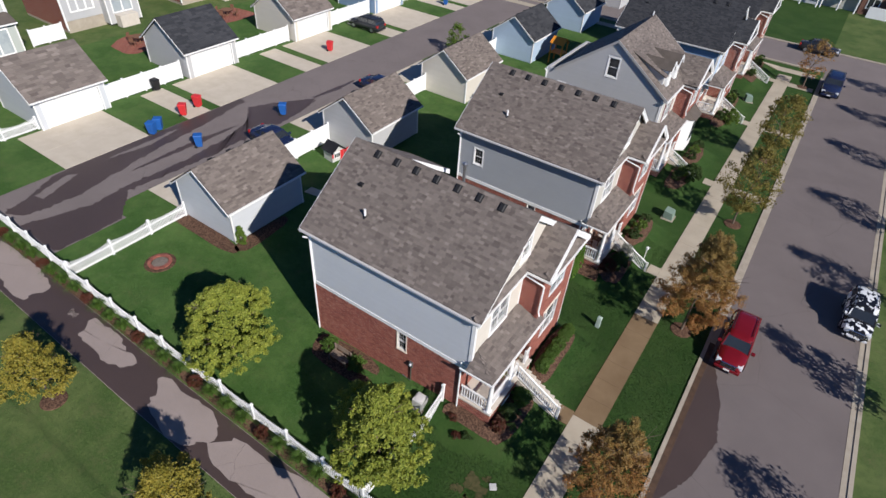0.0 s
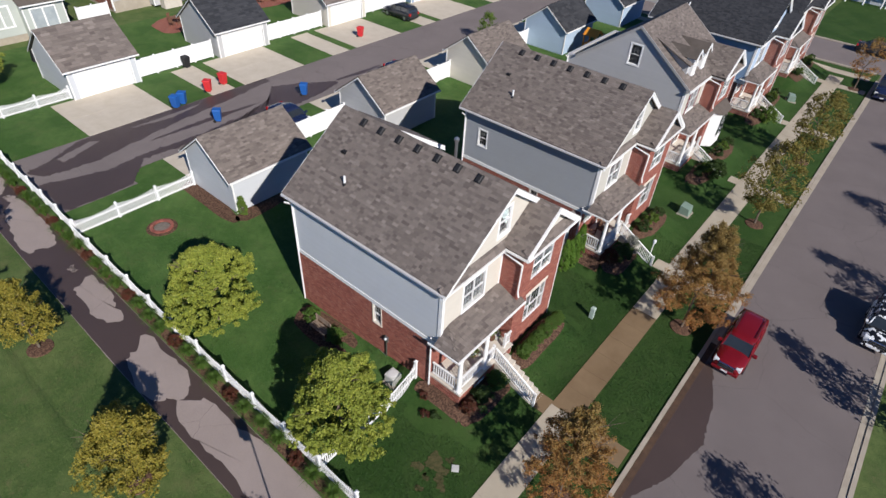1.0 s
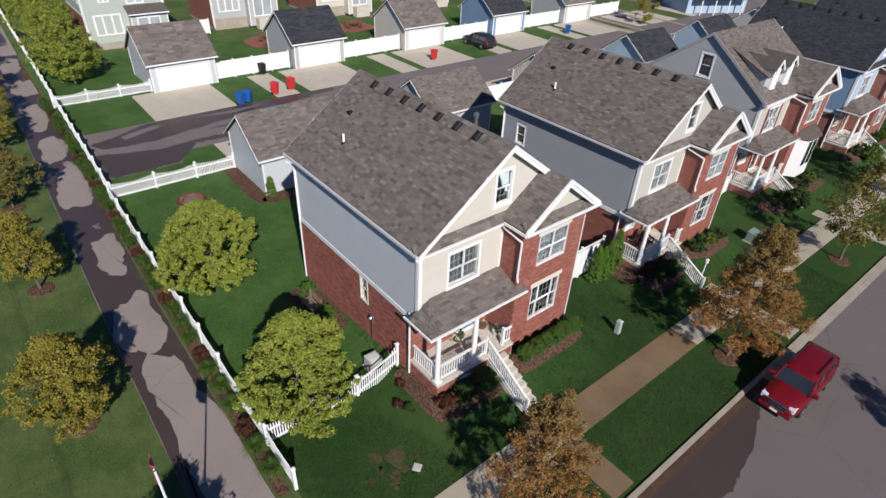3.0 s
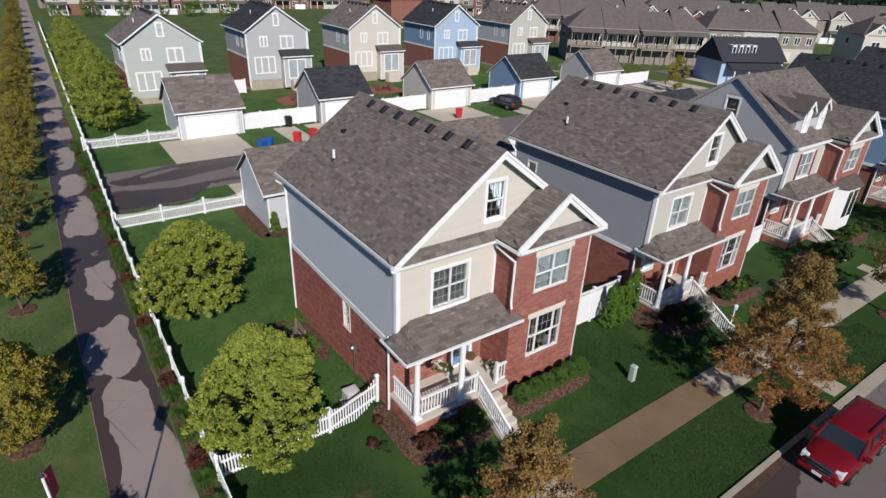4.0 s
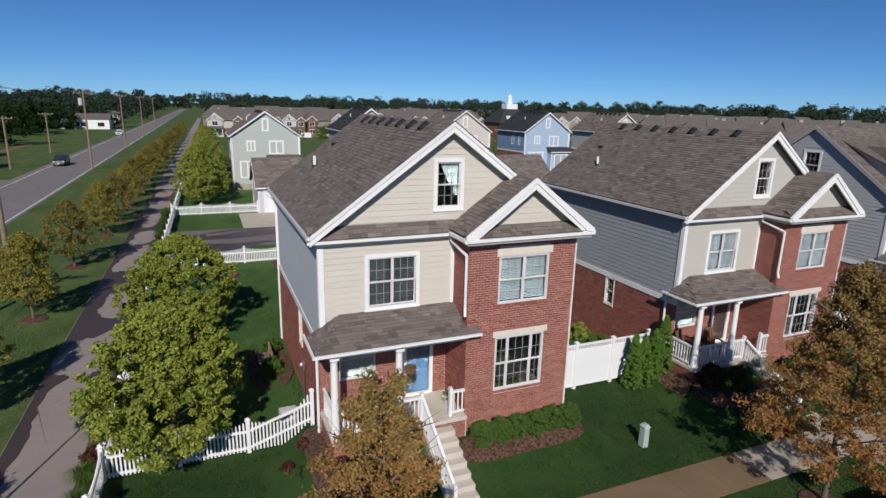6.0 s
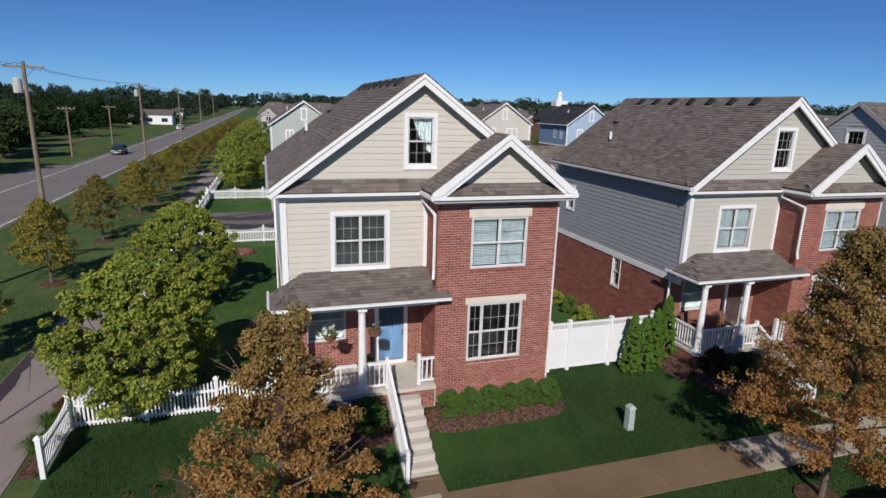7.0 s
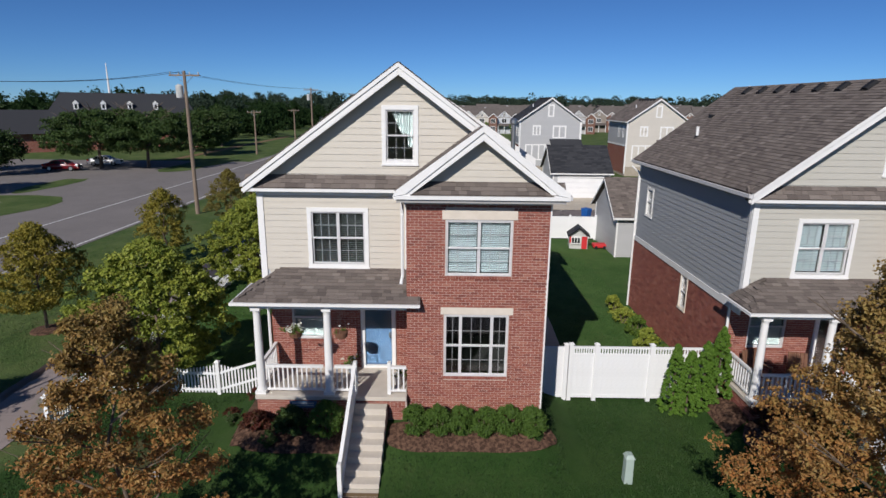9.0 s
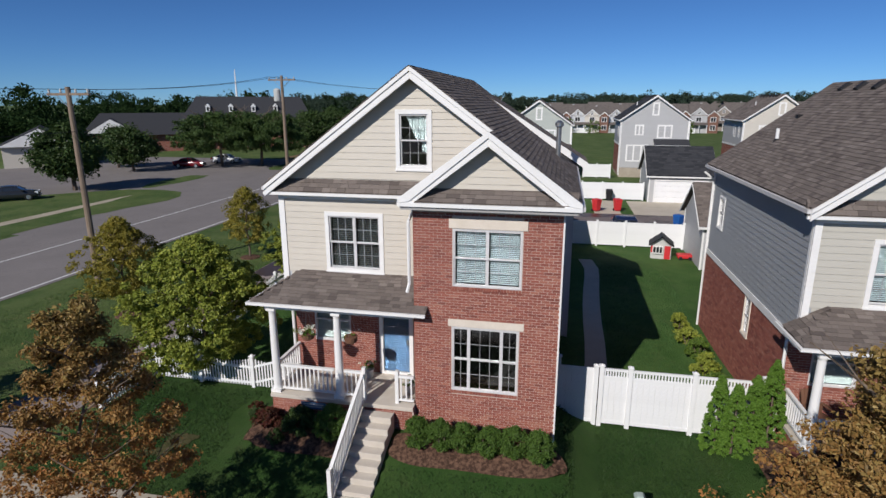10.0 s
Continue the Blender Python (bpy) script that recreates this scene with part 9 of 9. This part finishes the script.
for sx in (-1, 1):
    for sy in (-1, 1):
        part("wheel", Shape().lathe([(0.02, -0.04), (0.11, -0.04), (0.11, 0.04), (0.02, 0.04)], 12), M["rubber"], tb, "", pose(sx * 0.3, sy * 0.28, 0.11, 0, 90, 0))

fl = thing("flagpole", (1.35, -10.0, 0), "slim white flagpole with a red pennant flag beside the trail", "flagpole")
part("pole", Shape().rod((0, 0, 0), (0, 0, 6.0), 0.045, 0.03, 10), M["vinyl"], fl)
part("finial", Shape().lathe([(0.01, 6.0), (0.05, 6.03), (0.05, 6.08), (0.01, 6.12)], 10), M["chrome"], fl)
fs_ = Shape()
for i in range(10):
    x0, x1 = -0.03 - i * 0.12, -0.03 - (i + 1) * 0.12
    a, b = 0.05 * math.sin(i * 0.9), 0.05 * math.sin((i + 1) * 0.9)
    d0, d1 = 0.06 * i, 0.06 * (i + 1)
    fs_.prism([(x0, a, 5.9 - d0), (x1, b, 5.9 - d1), (x1, b, 4.95 - d1 * 0.7), (x0, a, 4.95 - d0 * 0.7)], [(x0, a + 0.006, 5.9 - d0), (x1, b + 0.006, 5.9 - d1), (x1, b + 0.006, 4.95 - d1 * 0.7), (x0, a + 0.006, 4.95 - d0 * 0.7)])
part("flag", fs_, M["flagred"], fl, "drooping red cloth flag")


def hanging_basket(at, seed, bare=False):
    rng = random.Random(seed)
    t = thing("hanging_basket", at, "hanging basket with a few withered stems" if bare else "hanging basket with white flowers and trailing leaves", "hanging basket", "hanging baskets")
    part("pot", Shape().lathe([(0.10, -0.90), (0.17, -0.85), (0.19, -0.71), (0.19, -0.69)], 14), M["wood"], t, "brown round pot")
    for i in range(3):
        a = i * 2.09
        part("chain", Shape().rod((0.18 * math.cos(a), 0.18 * math.sin(a), -0.70), (0, 0, 0.0), 0.003, n=4), M["steel"], t, "thin wire")
    part("foliage", leaf_cloud(rng, [(rng.gauss(0, 0.14), rng.gauss(0, 0.14), -0.65 + rng.gauss(0, 0.06)) for _ in range(5 if bare else 14)], 5 if bare else 14, 0.05, 0.06), M["green"], t)
    part("blossom", leaf_cloud(rng, [(rng.gauss(0, 0.15), rng.gauss(0, 0.15), -0.60 + rng.gauss(0, 0.05)) for _ in range(2 if bare else 14)], 3 if bare else 9, 0.04, 0.05), M["petals"], t, "white blossom", kind="stuff")
    return t


hanging_basket((0.02, 1.15, 3.98), 3)
hanging_basket((0.02, 2.42, 3.98), 4, True)


def planter(at, seed):
    rng = random.Random(seed)
    t = thing("flower_pot", at, "pot of white flowers on the porch floor", "flower pot", "porch pots")
    part("pot", Shape().lathe([(0.11, 0.0), (0.16, 0.24), (0.18, 0.26), (0.18, 0.28)], 14), M["tank"], t, "grey pot")
    part("foliage", leaf_cloud(rng, [(rng.gauss(0, 0.09), rng.gauss(0, 0.09), 0.38 + rng.gauss(0, 0.07)) for _ in range(14)], 14, 0.045, 0.06), M["green"], t)
    part("blossom", leaf_cloud(rng, [(rng.gauss(0, 0.1), rng.gauss(0, 0.1), 0.45 + rng.gauss(0, 0.05)) for _ in range(9)], 8, 0.035, 0.05), M["petals"], t, "white blossom", kind="stuff")


planter((-0.55, 3.95, 1.42), 5)
planter((-1.25, 2.45, 1.42), 6)
sg_ = thing("yard_sign", (0.36, 1.35, 1.12), "small blue sign board hung on the porch edge", "sign")
part("board", Shape().box(0, -0.38, 0, 0.02, 0.38, 0.2), M["bluedoor"], sg_)
for i in range(2):
    part("text_bar", Shape().box(0.02, -0.3, 0.05 + i * 0.07, 0.024, 0.3, 0.09 + i * 0.07), M["tank"], sg_)


# the second porch: two red-brown chairs, a pot, a silvery bush and a lamp post at its steps
def porch_chair(at, turn):
    c = thing("porch_chair", at, "red-brown wooden porch armchair with a slatted back", "chair", "porch chairs", turn)
    part("seat", Shape().box(-0.26, -0.28, 0.36, 0.26, 0.28, 0.40), M["wood"], c, bevel=0.01)
    for i in range(5):
        part("back_slat", Shape().prism([(-0.24, -0.27 + i * 0.11, 0.40), (-0.21, -0.27 + i * 0.11, 0.40), (-0.21, -0.18 + i * 0.11, 0.40), (-0.24, -0.18 + i * 0.11, 0.40)], [(-0.40, -0.27 + i * 0.11, 1.0), (-0.37, -0.27 + i * 0.11, 1.0), (-0.37, -0.18 + i * 0.11, 1.0), (-0.40, -0.18 + i * 0.11, 1.0)]), M["wood"], c)
    for q in (-1, 1):
        part("armrest", Shape().box(-0.30, q * 0.30 - 0.05, 0.60, 0.28, q * 0.30 + 0.05, 0.63), M["wood"], c, bevel=0.008)
        for x in (-0.24, 0.22):
            part("leg", Shape().box(x - 0.03, q * 0.28 - 0.03, 0, x + 0.03, q * 0.28 + 0.03, 0.60), M["wood"], c)


porch_chair((-1.15, 14.75, 1.22), 20)
porch_chair((-0.95, 15.95, 1.22), -10)
shrub((1.0, 16.35), 0.55, 1.25, "silver", "silvery white-leaved bush beside the second front steps", 131, 60, 50, 0.06)
lp_ = thing("lamp_post", (2.05, 17.37, 0.0), "small white lamp post at the foot of the second steps", "lamp post")
part("post", Shape().rod((0, 0, -0.05), (0, 0, 1.22), 0.03, 0.03, 8), M["trim"], lp_)
part("lantern", Shape().lathe([(0.04, 1.22), (0.09, 1.26), (0.10, 1.44), (0.12, 1.46), (0.03, 1.54)], 8), M["lamp"], lp_, "pale lantern")


# patio sets behind the far houses
def patio_set(at, seed):
    x, y = at
    patch("patio", blob(x, y, 2.7, 2.8, seed, 30, 0.15), 0.03, M["brickwall"], "brown paved patio behind a far house", "patio")
    t = thing("patio_table", (x, y, 0.03), "dark wooden patio table", "table", "patio tables")
    part("tabletop", Shape().lathe([(0.7, 0.70), (0.72, 0.72), (0.70, 0.75)], 20), M["wood"], t)
    part("pedestal", Shape().lathe([(0.3, 0), (0.08, 0.06), (0.06, 0.70)], 10), M["wood"], t)
    for i in range(4):
        a = i * 1.57 + 0.4
        c = thing("patio_chair", (x + 1.15 * math.cos(a), y + 1.15 * math.sin(a), 0.03), "dark wooden patio chair", "chair", "patio chairs", math.degrees(a))
        part("seat", Shape().box(-0.24, -0.24, 0.42, 0.24, 0.24, 0.46), M["wood"], c)
        part("backrest", Shape().box(0.22, -0.24, 0.46, 0.26, 0.24, 0.95), M["wood"], c)
        for sx in (-1, 1):
            for sy in (-1, 1):
                part("leg", Shape().box(sx * 0.2 - 0.02, sy * 0.2 - 0.02, 0, sx * 0.2 + 0.02, sy * 0.2 + 0.02, 0.42), M["wood"], c)


patio_set((-56.4, 18.7), 5)
patio_set((-57.2, 31.2), 6)
gb_ = thing("grill", (-55.5, 3.4, 0.0), "black covered barbecue grill by the far garage", "grill")
part("cover", Shape().prism([(-0.4, -0.6, 0), (0.4, -0.6, 0), (0.4, 0.6, 0), (-0.4, 0.6, 0)], [(-0.25, -0.45, 1.15), (0.25, -0.45, 1.15), (0.25, 0.45, 1.15), (-0.25, 0.45, 1.15)]), M["black"], gb_, bevel=0.06)
sw_ = thing("play_frame", (-18.5, 46.5, 0.0), "orange wooden play frame on a back lawn", "play frame")
for x in (-0.7, 0.7):
    for y in (-0.7, 0.7):
        part("post", Shape().box(x - 0.06, y - 0.06, 0, x + 0.06, y + 0.06, 2.4), M["yellow"], sw_)
part("deck", Shape().box(-0.75, -0.75, 1.2, 0.75, 0.75, 1.28), M["yellow"], sw_)
for s in (-1, 1):
    part("canopy", Shape().slab([(-0.85, s * 0.85, 2.3), (0.85, s * 0.85, 2.3), (0.85, 0, 2.9), (-0.85, 0, 2.9)], 0.05), M["yellow"], sw_)


# ---- grass blades on the lawns nearest the street and round the first house ----
def grass_free(x, y):
    for y0 in (0.0, 13.9, 28.0):
        v = y - y0
        if -0.1 < v < 8.15 and x < 0.4 and x > -11.2:
            return False
        if 2.6 < v < 3.85 and x < 3.3 and x > -2:
            return False
        if abs(x - 0.75) < 0.70 and (abs(v - 6.05) < 2.3 or abs(v - 1.2) < 1.7):
            return False
    v = y % 14.0
    if x > 4.7 and 2.5 < v < 3.85:
        return False
    if -22 < x < -2.3 and abs(y - 9.58) < 0.5:
        return False
    for cx, cy, rr in ((6.0, -0.35, 0.62), (6.05, 12.9, 0.62), (-0.7, -0.55, 1.35), (-8.3, -0.9, 2.0), (-0.45, 13.55, 0.7), (-22.7, -2.1, 1.0)):
        if (x - cx) ** 2 + (y - cy) ** 2 < rr * rr:
            return False
    return True


def blades(spans, seed, mat, label):
    """Short blades leaning all ways, far too many to count."""
    rng = random.Random(seed)
    s = Shape()
    for x0, x1, y0, y1, per in spans:
        for _ in range(int((x1 - x0) * (y1 - y0) * per)):
            x, y = rng.uniform(x0, x1), rng.uniform(y0, y1)
            if not grass_free(x, y):
                continue
            z = ground_at(x, y)
            a = rng.uniform(0, 6.28)
            h, w, k = rng.uniform(0.035, 0.07), rng.uniform(0.010, 0.024), rng.uniform(0.0, 0.07)
            ca, sa = math.cos(a), math.sin(a)
            s.add([(x - w * ca, y - w * sa, z - 0.01), (x + w * ca, y + w * sa, z - 0.01), (x - k * sa, y + k * ca, z + h)], [(0, 1, 2)])
    return solid("grass", s, M[mat], label, "grass", kind="stuff")


blades(((-2.2, 3.27, -6.0, 20.0, 330), (4.78, 7.52, -8.0, 24.0, 330)), 90, "lushblades", "short dark green grass of the front lawns")
blades(((-24.0, -2.4, -6.0, -0.1, 150), (-11.0, -2.3, 8.2, 13.8, 130), (-20.5, -11.0, -0.1, 14.0, 70)), 91, "gardenblades", "short green grass of the back garden")
blades(((-22.0, 3.0, -17.5, -9.4, 90),), 92, "blades", "short mown grass with paler drifts beside the trail")
